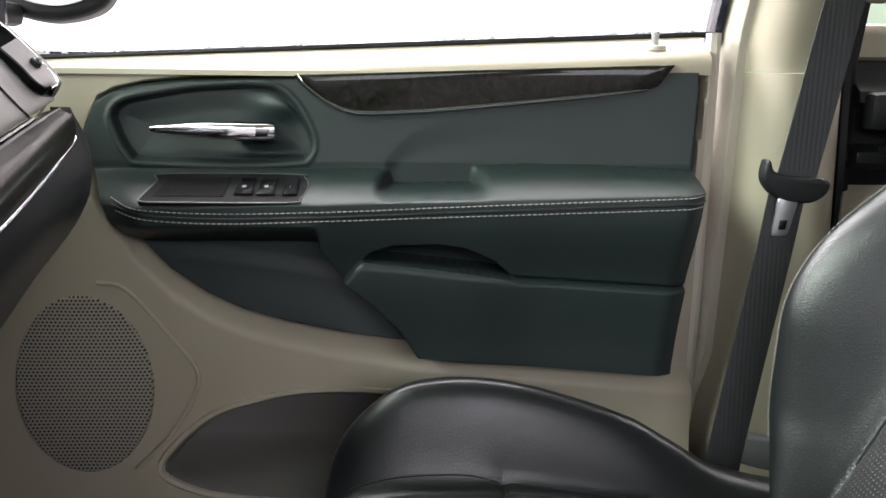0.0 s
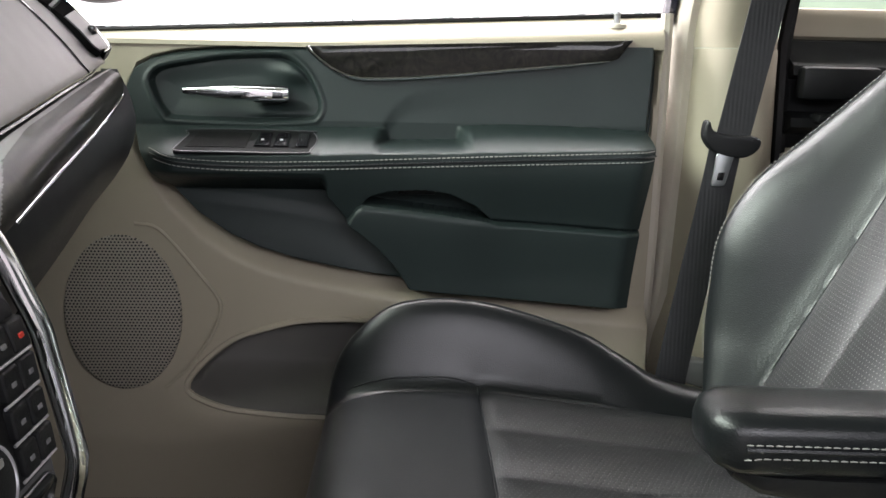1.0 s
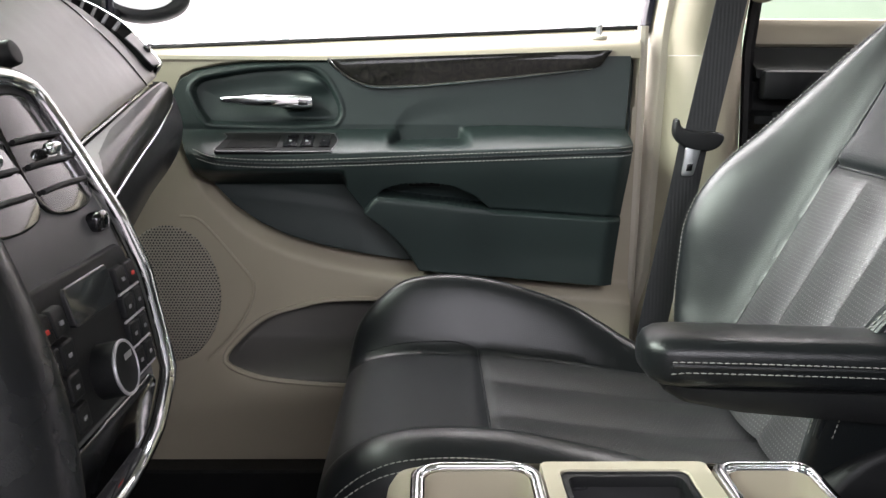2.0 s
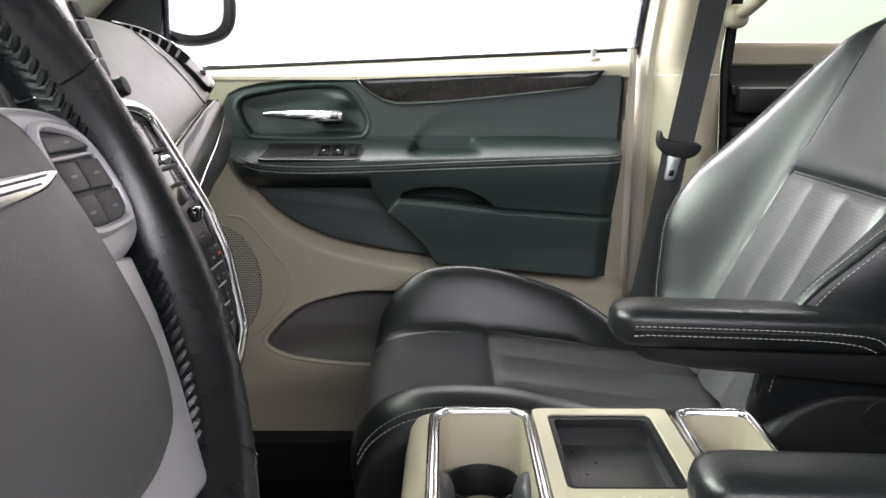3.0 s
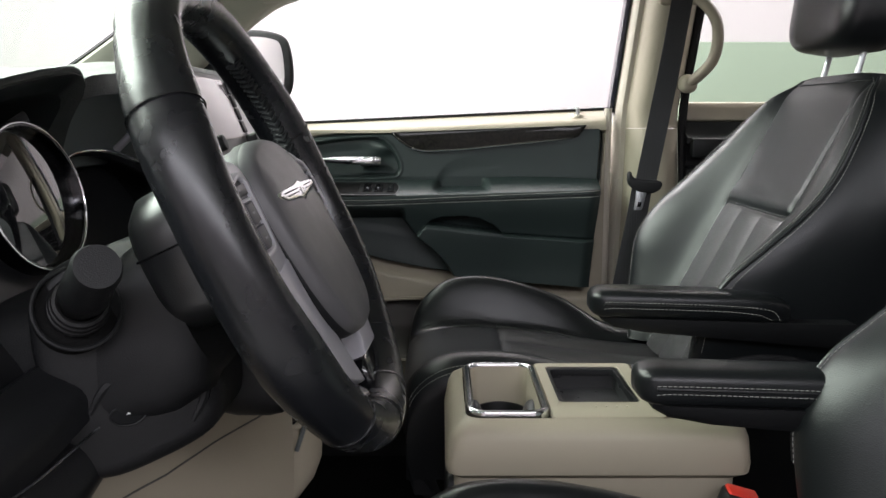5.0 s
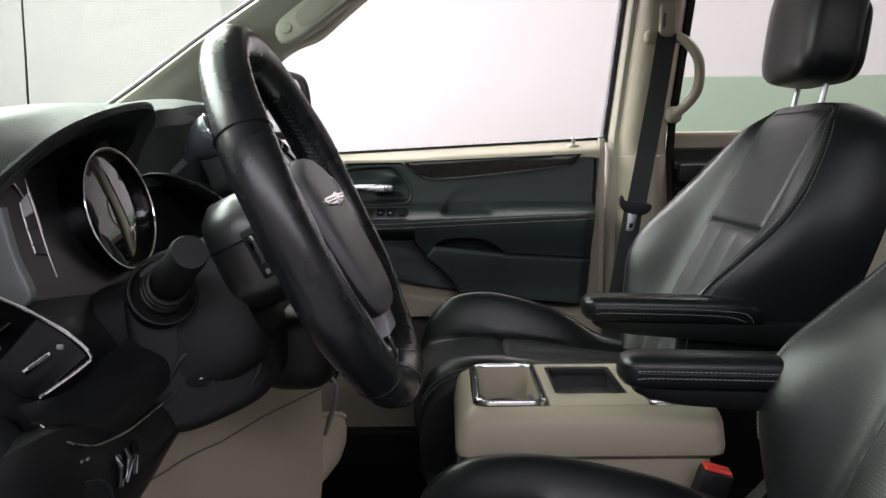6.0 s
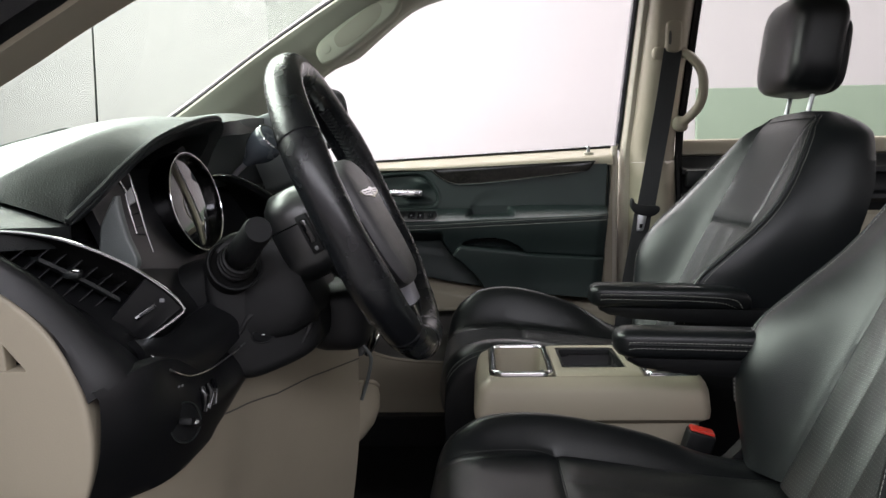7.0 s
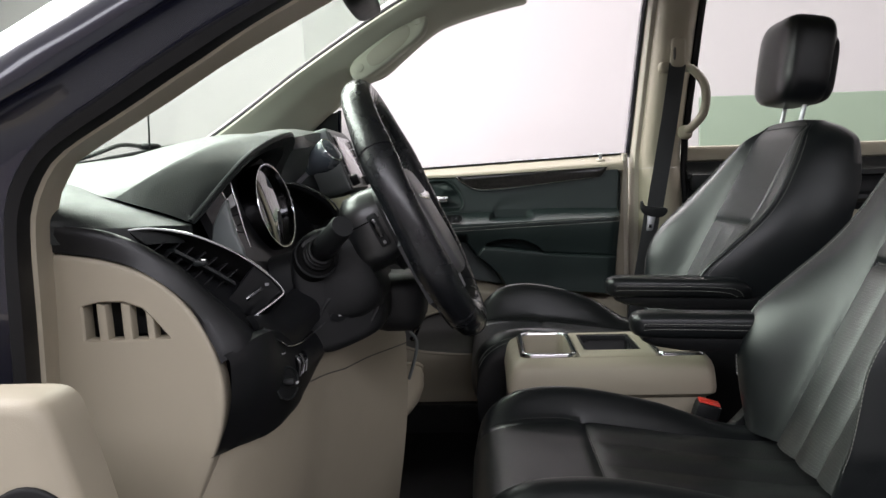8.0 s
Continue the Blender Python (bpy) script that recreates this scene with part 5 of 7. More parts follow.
v, f = sheet(np.array(rows), closed_v=True)
f.append(tuple(reversed(range(len(v) - 80, len(v)))))
PAD_MAT = surface("grey_airbag_plastic", (0.085, 0.084, 0.087), 0.42, grain=0.35, grain_scale=900, vary=0.15)
# the side wall takes black plastic, so its shade is put into the colour
pad_ob = part("airbag_cover", (v, f), [PAD_MAT, PLASTIC], sw_ob, "dark grey grained airbag cover", slots=[1 if max(q) < 320 else 0 for q in f])
wing = [(-0.070, 0.004), (-0.062, 0.0075), (-0.022, 0.0085), (-0.009, 0.0095), (0.0, 0.011), (0.009, 0.0095), (0.022, 0.0085), (0.062, 0.0075), (0.070, 0.004), (0.054, -0.002), (0.034, -0.004), (0.012, -0.0055), (0.0, -0.0085), (-0.012, -0.0055), (-0.034, -0.004), (-0.054, -0.002)]
part("emblem", slab(curve(wing, 60, True), lambda u, v, d: wh(u * 1.06 + 0.005, v * 0.9 + 0.008, 0.0150 + 0.0040 * (1 - (u / 0.095) ** 2) + d), -0.005, 0.0030, 0.0022), CHROME, pad_ob, "winged chrome badge")
part("badge_shield", slab(curve([(-0.005, 0.004), (0.005, 0.004), (0.004, -0.002), (0.0, -0.003), (-0.004, -0.002)], 30, True), lambda u, v, d: wh(u + 0.005, v * 0.9 + 0.008, 0.0190 + d), -0.002, 0.0036, 0.001), CHROME, pad_ob)
for q in (-1, 1):
    for k, v in enumerate((0.0045, 0.001)):
        part("badge_groove", tube([wh(q * u * 1.06 + 0.005, v * 0.9 + 0.008 + 0.0002 * k, 0.0178 + 0.0040 * (1 - (u / 0.095) ** 2)) for u in np.linspace(0.014, 0.058 - 0.008 * k, 8)], 0.0006, 5), GREY_KEY, pad_ob)

for q in (-1, 1):
    sp = curve([(0.082, 0.046), (0.112, 0.048), (0.143, 0.041), (0.160, 0.024), (0.166, 0.0), (0.163, -0.020), (0.150, -0.030), (0.118, -0.036), (0.078, -0.038), (0.068, -0.02), (0.070, 0.02)], 60, True)
    spoke = part("side_spoke", slab([(q * l, u) for l, u in sp], lambda u, v, d: wh(u, v, -0.004 + d), -0.020, 0.010, 0.007, 5), SATIN, sw_ob, "satin silver spoke with keys")
    kf = curve([(0.100, 0.033), (0.128, 0.033), (0.144, 0.024), (0.152, 0.002), (0.150, -0.014), (0.140, -0.018), (0.106, -0.017), (0.099, -0.006)], 50, True)
    part("key_field", slab([(q * l, u) for l, u in kf], lambda u, v, d: wh(u, v, d + 0.002), -0.004, 0.0046, 0.0005), GREY_KEY, spoke, "dark grey key field")
    part("field_rim", tube([wh(q * l, u, 0.0072) for l, u in kf], 0.0028, 8, True), SATIN, spoke)
    part("field_line", tube([wh(q * l, 0.0195 - 0.012 * (l - 0.10), 0.0082) for l in (0.100, 0.125, 0.147)], 0.0011, 6), SATIN, spoke)
    for key in ([(0.103, 0.0225), (0.143, 0.0215), (0.138, 0.026), (0.127, 0.0305), (0.103, 0.031)], [(0.102, 0.003), (0.123, 0.002), (0.123, 0.017), (0.103, 0.0175)], [(0.1255, 0.002), (0.1485, 0.001), (0.146, 0.016), (0.1255, 0.0168)], [(0.102, -0.012), (0.108, -0.0155), (0.123, -0.0155), (0.123, 0.0), (0.102, 0.001)], [(0.1255, -0.0155), (0.138, -0.016), (0.148, -0.012), (0.1495, -0.001), (0.1255, 0.0)]):
        kb = part("key", slab([(q * l, u) for l, u in key], lambda u, v, d: wh(u, v, d + 0.002), 0.003, 0.0068, 0.0012), GREY_KEY, spoke)
        kl, ku = np.mean(key, 0)
        part("key_mark", slab([(q * kl - 0.003, ku - 0.0007), (q * kl + 0.003, ku - 0.0007), (q * kl + 0.003, ku + 0.0007), (q * kl - 0.003, ku + 0.0007)], lambda u, v, d: wh(u, v, d + 0.002), 0.0062, 0.0070, 0.0001), GREY_MARK, kb)
    if q < 0:
        lo = [(0.074, -0.027), (0.117, -0.034), (0.103, -0.078), (0.0886, -0.1225), (0.028, -0.145), (0.050, -0.085)]
        end = [(0.090, -0.1235), (0.034, -0.144), (0.016, -0.164), (0.036, -0.174), (0.070, -0.164), (0.102, -0.138)]
    else:
        lo = [(0.085, -0.027), (0.130, -0.034), (0.126, -0.065), (0.112, -0.0976), (0.086, -0.142), (0.020, -0.137), (0.052, -0.090)]
        end = [(0.087, -0.143), (0.020, -0.138), (0.014, -0.164), (0.040, -0.174), (0.078, -0.160)]
    low = part("lower_spoke", slab([(q * l, u) for l, u in lo], lambda u, v, d: wh(u, v, d), -0.010, 0.007, 0.004, 4), SATIN, sw_ob, "satin silver lower spoke with straight facets")
    part("spoke_back", slab([(q * (l + 0.004), u) for l, u in lo], lambda u, v, d: wh(u, v, d), -0.034, -0.009, 0.003, 3), GREY_KEY, low, "dark grey back of the spoke")
    part("spoke_end", slab([(q * l, u) for l, u in curve(end, 40, True)], lambda u, v, d: wh(u, v, -0.006 + d), -0.020, 0.010, 0.005), GLOSS, sw_ob, "gloss black end of the spoke")
rows = []
for n, k in ((-0.040, 0.060), (-0.055, 0.062), (-0.062, 0.050)):
    rows.append([wh(k * math.cos(a), k * math.sin(a) - 0.01, n) for a in np.linspace(0, 2 * math.pi, 36, endpoint=False)])
v, f = sheet(np.array(rows), closed_v=True)
f += [tuple(range(36))]
part("hub_back", (v, f), PLASTIC, sw_ob)

# ---- steering column ----
col = thing("steering_column", (-0.20, -0.387, 0.60), "black steering column shroud with stalks", "steering column")
rows = []
for n, uc, hl, hu in ((-0.036, 0.0, 0.054, 0.046), (-0.041, 0.0, 0.064, 0.054), (-0.060, 0.0, 0.068, 0.057), (-0.086, 0.0, 0.068, 0.056), (-0.096, -0.003, 0.062, 0.050), (-0.102, -0.005, 0.045, 0.035)):
    a = np.linspace(0, 2 * math.pi, 40, endpoint=False)
    p = lambda w: np.sign(w) * np.abs(w) ** 0.6
    rows.append([wh(hl * c, uc + hu * s, n) for c, s in zip(p(np.cos(a)), p(np.sin(a)))])
v, f = sheet(np.array(rows), closed_v=True)
f += [tuple(range(40)), tuple(reversed(range(len(v) - 40, len(v))))]
part("shroud", (v, f), SHROUD, col, "black shroud behind the wheel")
part("shroud_seam", tube([wh(-0.0685, 0.012, n) for n in (-0.045, -0.07, -0.095)], 0.0010, 5), GLOSS, col)
bt = Matrix.Translation((-0.112, -0.4545, 0.680)) @ Matrix.Rotation(radians(-28), 4, "Y")
part("button_rim", turned(rbox(0, 0, 0, 0.015, 0.005, 0.048, 0.004), bt), PLASTIC, col)
part("side_button", turned(rbox(0, -0.002, 0.004, 0.009, 0.006, 0.030, 0.003), bt), GLOSS, col)
part("button_mark", turned(rbox(0, -0.005, -0.018, 0.004, 0.002, 0.005, 0.001), bt), GREY_MARK, col)
# body of the column behind the shroud
rows = []
for n, hl, u0, u1 in ((-0.088, 0.058, -0.085, 0.030), (-0.100, 0.064, -0.100, 0.028), (-0.130, 0.068, -0.105, 0.020), (-0.170, 0.070, -0.100, 0.022), (-0.215, 0.070, -0.090, 0.030)):
    a = np.linspace(0, 2 * math.pi, 40, endpoint=False)
    p = lambda w: np.sign(w) * np.abs(w) ** 0.5
    rows.append([wh(hl * c, (u0 + u1) / 2 + (u1 - u0) / 2 * q, n) for c, q in zip(p(np.cos(a)), p(np.sin(a)))])
v, f = sheet(np.array(rows), closed_v=True)
f += [tuple(range(40)), tuple(reversed(range(len(v) - 40, len(v))))]
part("column_body", (v, f), PLASTIC, col, "black column body behind the shroud")
part("tilt_lever", rbox(-0.106, -0.285, 0.560, 0.088, 0.13, 0.088, 0.030, 4), PLASTIC, col, "black tilt lever housing")


def cowl(u, v, d):
    return (u, -0.455 + 0.45 * (u + 0.20) - d, v)


part("lower_cowl", slab(curve([(-0.226, 0.585), (-0.218, 0.545), (-0.196, 0.512), (-0.150, 0.522), (-0.116, 0.542), (-0.110, 0.575), (-0.120, 0.612), (-0.140, 0.642), (-0.165, 0.672), (-0.20, 0.682), (-0.228, 0.660), (-0.232, 0.620)], 60, True), cowl, -0.14, 0.006, 0.014, 6), PLASTIC, col, "smooth black lower shroud with a release lever")
ov = [(-0.1826, 0.564), (-0.1774, 0.5692), (-0.1569, 0.5834), (-0.151, 0.581), (-0.1494, 0.5751), (-0.1629, 0.5573), (-0.1737, 0.5545), (-0.1808, 0.5577)]
part("release_brow", tube([cowl(u, v, 0.005) for u, v in curve([(-0.196, 0.566), (-0.186, 0.584), (-0.166, 0.598), (-0.146, 0.603), (-0.127, 0.594), (-0.121, 0.572), (-0.130, 0.550)], 40)], [0.002 + 0.0045 * math.sin(math.pi * k / 39) for k in range(40)], 8), PLASTIC, col)
part("release_lever", slab(curve(ov, 40, True), cowl, 0.0, 0.0085, 0.002), DULL, col, "small black release lever")
part("release_rim", tube([cowl(u, v, 0.0080) for u, v in curve(ov, 40, True)], 0.0008, 6, True), PLASTIC, col)
part("release_mark", slab([(-0.1721, 0.563), (-0.1690, 0.5675), (-0.1640, 0.5690), (-0.160, 0.5672), (-0.1644, 0.5645)], cowl, 0.008, 0.0095, 0.0003), WHITE_MARK, col)
s0, s1 = np.array((-0.203, -0.455, 0.641)), np.array((-0.145, -0.550, 0.692))
ax = (s1 - s0) / np.linalg.norm(s1 - s0)
part("wiper_stalk", tube([s0, s0 + ax * 0.05, s0 + ax * 0.054, s0 + ax * 0.075, s0 + ax * 0.079, s0 + ax * 0.118, s0 + ax * 0.124], [0.0125, 0.014, 0.0165, 0.0165, 0.0150, 0.0156, 0.0138], 22), PLASTIC, col, "black turn stalk")
part("stalk_boot", ring(tuple(s0 + ax * 0.016), tuple(ax), 0.0295, 0.0018, 36), PLASTIC, col)
part("stalk_socket", disc(tuple(s0 + ax * 0.012), tuple(ax), 0.0290, 0.02, 30), CARPET, col)
for k in (0.020, 0.028, 0.036):
    part("boot_fold", ring(tuple(s0 + ax * k), tuple(ax), 0.0185 - 0.12 * (k - 0.02), 0.0030, 30), RUBBER, col)

# ---- shift lever ----
shl = thing("shift_lever", (-0.279, -0.165, 0.735), "black ball shift knob on a steel lever", "shift lever")
KN = np.array((-0.240, -0.145, 0.790))
KA = np.array((0.74, -0.28, 0.61)) / np.linalg.norm((0.74, -0.28, 0.61))
rot = Vector(KA).to_track_quat("Z", "Y").to_matrix()
knob_rows = []
for h, r in ((-0.040, 0.009), (-0.032, 0.011), (-0.024, 0.017), (-0.014, 0.0225), (-0.002, 0.0255), (0.008, 0.026), (0.015, 0.0245), (0.0185, 0.0225), (0.0195, 0.020), (0.0215, 0.012), (0.022, 0.002)):
    knob_rows.append([tuple(Vector(KN + KA * h) + rot @ Vector((r * math.cos(a), r * math.sin(a), 0))) for a in np.linspace(0, 2 * math.pi, 32, endpoint=False)])
part("knob", sheet(np.array(knob_rows), closed_v=True), KNOB, shl, "black ball knob with a flat crown")
part("knob_trim", ring(tuple(KN + KA * 0.0175), tuple(KA), 0.0228, 0.0018, 36, 6), CHROME, shl)
part("knob_neck", tube([KN - KA * 0.030, KN - KA * 0.044], [0.0105, 0.0065], 14), KNOB, shl)
part("lever_rod", tube([KN - KA * 0.042, KN - KA * 0.072], 0.0042, 12), SATIN, shl, "bright steel rod")
sg = curve([(-0.322, -0.205, 0.732), (-0.306, -0.19, 0.746), (-0.282, -0.15, 0.743), (-0.24, -0.115, 0.715), (-0.225, -0.09, 0.685)], 30)
part("gate_trim", tube(sg, 0.0014, 8), CHROME, shl, "chrome trim of the shift gate")
part("gate", thick_sheet([[p + (-0.004, 0, -0.002) for p in sg], [p + (-0.03, 0.035, -0.004) for p in sg], [p + (-0.05, 0.06, -0.03) for p in sg]], (-0.006, 0, -0.004)), FASCIA, shl, "black shift gate")

# ---- dashboard ----
dash = thing("dashboard", (-0.45, 0.0, 0.40), "black dashboard with chrome trims and beige lower panels", "dashboard")


def across(controls, n_y=60, n_s=30):
    """A surface from profiles (lists of points, same length) set side by side."""
    prof = [curve(c, n_s) for c in controls]
    prof = np.array(prof)
    out = np.array([curve(prof[:, k], n_y) for k in range(n_s)])
    return out


# upper pad, from the windscreen to the rear edge, side to side
pad_rows = across([
    [(-0.62, -0.715, 0.752), (-0.54, -0.715, 0.748), (-0.48, -0.715, 0.740), (-0.450, -0.713, 0.724), (-0.432, -0.708, 0.7095)],
    [(-0.70, -0.68, 0.757), (-0.58, -0.68, 0.754), (-0.48, -0.68, 0.745), (-0.42, -0.682, 0.726), (-0.375, -0.691, 0.7045)],
    [(-0.78, -0.61, 0.762), (-0.62, -0.61, 0.759), (-0.48, -0.62, 0.750), (-0.40, -0.632, 0.730), (-0.340, -0.660, 0.7045)],
    [(-0.86, -0.50, 0.768), (-0.68, -0.53, 0.764), (-0.51, -0.56, 0.756), (-0.41, -0.59, 0.732), (-0.316, -0.602, 0.702)],
    [(-0.90, -0.40, 0.772), (-0.72, -0.40, 0.770), (-0.56, -0.40, 0.764), (-0.47, -0.40, 0.745), (-0.40, -0.40, 0.70)],
    [(-0.92, -0.26, 0.768), (-0.72, -0.26, 0.776), (-0.50, -0.26, 0.794), (-0.36, -0.26, 0.816), (-0.292, -0.25, 0.808)],
    [(-0.93, -0.15, 0.770), (-0.72, -0.15, 0.786), (-0.50, -0.15, 0.810), (-0.34, -0.15, 0.833), (-0.270, -0.15, 0.826)],
    [(-0.94, 0.06, 0.775), (-0.72, 0.06, 0.795), (-0.50, 0.06, 0.826), (-0.36, 0.06, 0.850), (-0.276, 0.06, 0.840)],
    [(-0.93, 0.28, 0.775), (-0.72, 0.28, 0.798), (-0.52, 0.28, 0.824), (-0.38, 0.28, 0.835), (-0.30, 0.28, 0.818)],
    [(-0.88, 0.50, 0.79), (-0.70, 0.50, 0.81), (-0.52, 0.50, 0.826), (-0.40, 0.50, 0.826), (-0.325, 0.50, 0.806)],
    [(-0.76, 0.70, 0.78), (-0.64, 0.71, 0.80), (-0.52, 0.715, 0.80), (-0.42, 0.72, 0.785), (-0.36, 0.725, 0.76)],
], 70, 26)
part("upper_pad", thick_sheet(pad_rows, (0, 0, -0.02)), PLASTIC_PAD, dash, "grained black upper pad")

part("centre_face", thick_sheet(across([
    [(-0.290, -0.250, 0.812), (-0.296, -0.248, 0.800), (-0.312, -0.245, 0.775), (-0.330, -0.24, 0.73)],
    [(-0.268, -0.15, 0.8285), (-0.272, -0.15, 0.815), (-0.290, -0.15, 0.785), (-0.318, -0.15, 0.73)],
    [(-0.267, -0.05, 0.836), (-0.269, -0.05, 0.822), (-0.281, -0.05, 0.79), (-0.300, -0.05, 0.73)],
    [(-0.270, 0.03, 0.839), (-0.271, 0.03, 0.825), (-0.272, 0.03, 0.79), (-0.270, 0.03, 0.73)]], 30, 16), (-0.01, 0, -0.003)), SLATE, dash, "grained dark face behind the shift lever")

# hood over the instruments
rim = np.vstack([curve([(-0.318, -0.600, 0.706), (-0.303, -0.560, 0.735), (-0.291, -0.525, 0.760), (-0.280, -0.475, 0.786), (-0.272, -0.41, 0.805), (-0.267, -0.345, 0.817)], 30), curve([(-0.267, -0.345, 0.817), (-0.265, -0.285, 0.822), (-0.270, -0.262, 0.808), (-0.290, -0.255, 0.777), (-0.310, -0.250, 0.72)], 15)[1:]])
foot_side = curve([(-0.320, -0.603, 0.7055), (-0.345, -0.607, 0.716), (-0.38, -0.608, 0.727), (-0.412, -0.602, 0.736)], 60)
ease = [int(59 * (1 - (1 - k / 29) ** 2.2)) for k in range(30)]
foot = np.vstack([foot_side[ease], curve([(-0.412, -0.602, 0.736), (-0.47, -0.56, 0.744), (-0.56, -0.47, 0.752), (-0.60, -0.36, 0.756), (-0.56, -0.28, 0.764), (-0.48, -0.225, 0.776), (-0.42, -0.21, 0.75)], 15)[1:]])
swell = np.array([float(smooth_step(8, 29, k)) * (1 - 0.4 * float(smooth_step(36, 43, k))) for k in range(44)])
mid1 = rim * 0.66 + foot * 0.34 + np.stack([0 * swell, 0 * swell, 0.020 * swell + 0.002], 1)
mid2 = rim * 0.33 + foot * 0.67 + np.stack([0 * swell, 0 * swell, 0.018 * swell], 1)
lip = rim + np.array([(0.004, 0, -0.004)])
inner = rim * 1.0 + (np.array((-0.33, -0.40, 0.70)) - rim) * 0.16
deep = np.array([(-0.37, -0.395 + (p[1] + 0.395) * 0.92, 0.70 + (p[2] - 0.70) * 0.72) for p in rim])
hood = np.array([np.array(c) for c in zip(*[curve([a, b, c, d], 14) for a, b, c, d in zip(foot, mid2, mid1, rim)])])
part("instrument_hood", sheet(hood), PLASTIC_PAD, dash, "grained black hood over the instruments")
part("hood_lining", sheet(np.array([rim, lip, inner, deep])), PLASTIC_PAD, dash, "black lining under the hood")
part("hood_edge", tube(rim, 0.0035, 8), PLASTIC_PAD, dash)

# instruments
GAUGE_GLASS = surface("gauge_glass", (0.01, 0.01, 0.011), 0.03, coat=1.0, spec=1.0, vary=0.05, rough_vary=0.01, coat_rough=0.02)
N2 = np.array((0.965, -0.14, 0.22))
part("cluster_plate", thick_sheet([[(-0.355 + 0.08 * s, y, 0.80 - 0.175 * s) for y in np.linspace(-0.55, -0.24, 6)] for s in np.linspace(0.25, 1, 5)], (-0.01, 0, -0.005)), FASCIA, dash, "black instrument plate")
for cx, cy, cz in ((-0.352, -0.505, 0.700), (-0.308, -0.327, 0.708)):
    c = np.array((cx, cy, cz))
    g = part("gauge", disc(tuple(c + N2 * 0.012), tuple(N2), 0.058, 0.02, 48), GLOSS, dash, "round glossy gauge")
    bez = []
    for rr, h in ((0.0655, 0.0), (0.0665, 0.018), (0.0650, 0.027), (0.0615, 0.027), (0.0590, 0.014)):
        rot = Vector(N2).to_track_quat("Z", "Y").to_matrix()
        bez.append([tuple(Vector(c + N2 * h) + rot @ Vector((rr * math.cos(a), rr * math.sin(a), 0))) for a in np.linspace(0, 2 * math.pi, 56, endpoint=False)])
    part("gauge_bezel", sheet(np.array(bez), closed_v=True), SMOKED, g, "deep dark chrome bezel")
    for rr, h in ((0.0640, 0.0272), (0.0592, 0.0145)):
        part("bezel_edge", ring(tuple(c + N2 * h), tuple(N2), rr, 0.0009, 56, 6), CHROME, g)
    rot = Vector(N2).to_track_quat("Z", "Y").to_matrix()
    for k in range(13):
        a = radians(-40 + 260 * k / 12)
        e0, e1 = [Vector(c + N2 * 0.0125) + rot @ Vector((q * math.cos(a), q * math.sin(a), 0)) for q in (0.046, 0.053)]
        part("gauge_tick", tube([e0, e1], 0.0008, 5), WHITE_MARK, g)
    e0, e1 = [Vector(c + N2 * 0.014) + rot @ Vector((q * math.cos(3.9), q * math.sin(3.9), 0)) for q in (0.0, 0.045)]
    part("gauge_needle", tube([e0, e1], [0.0022, 0.0008], 6), WHITE_MARK, g)
    part("gauge_glass", disc(tuple(c + N2 * 0.019), tuple(N2), 0.0595, 0.0012, 40, 0.0003), GAUGE_GLASS, g)

def shoulder(u, v, d):
    return (u, -0.552 - d, v)


part("cluster_shoulder", slab(curve([(-0.308, 0.690), (-0.302, 0.708), (-0.295, 0.722), (-0.2885, 0.7305), (-0.286, 0.718), (-0.283, 0.704), (-0.279, 0.688), (-0.270, 0.655), (-0.308, 0.645)], 40, True), shoulder, -0.006, 0.003, 0.003), SLATE, dash, "grey shoulder beside the instruments")
RAIL = [(-0.3021, 0.75), (-0.2997, 0.738), (-0.2958, 0.7252), (-0.2896, 0.6988), (-0.2858, 0.6837), (-0.2799, 0.6647)]
RAIL_LOW = [(-0.3078, 0.7292), (-0.3054, 0.7157), (-0.3017, 0.7006), (-0.2972, 0.684)]


def on_lens(u, v, d):
    return (u, -0.487 - d, v)


lens = part("lens_edge", tube([on_lens(u, v, 0) for u, v in RAIL], [0.0006, 0.0014, 0.0018, 0.0016, 0.0012, 0.0008], 8), CHROME, dash, "shiny edge of the instrument lens")
part("lens_rail", tube([on_lens(u, v, 0) for u, v in RAIL_LOW], 0.0010, 6), CHROME, lens)
for a, b in [((-0.3022, 0.7059), (-0.2914, 0.7086)), ((-0.2991, 0.6923), (-0.2883, 0.695)), ((-0.2972, 0.6847), (-0.2866, 0.6837))]:
    part("lens_rung", tube([on_lens(*a, 0), on_lens(*b, 0)], 0.0011, 6), CHROME, lens)
# glare at the top of the lens, painted as an opaque white patch
part("lens_glare", slab([RAIL_LOW[0], RAIL_LOW[1], (RAIL[2][0], RAIL[2][1] - 0.004), RAIL[1]], on_lens, -0.004, 0.0005, 0.001), WHITE_MARK, lens, "white patch painted as glare on the instrument lens")

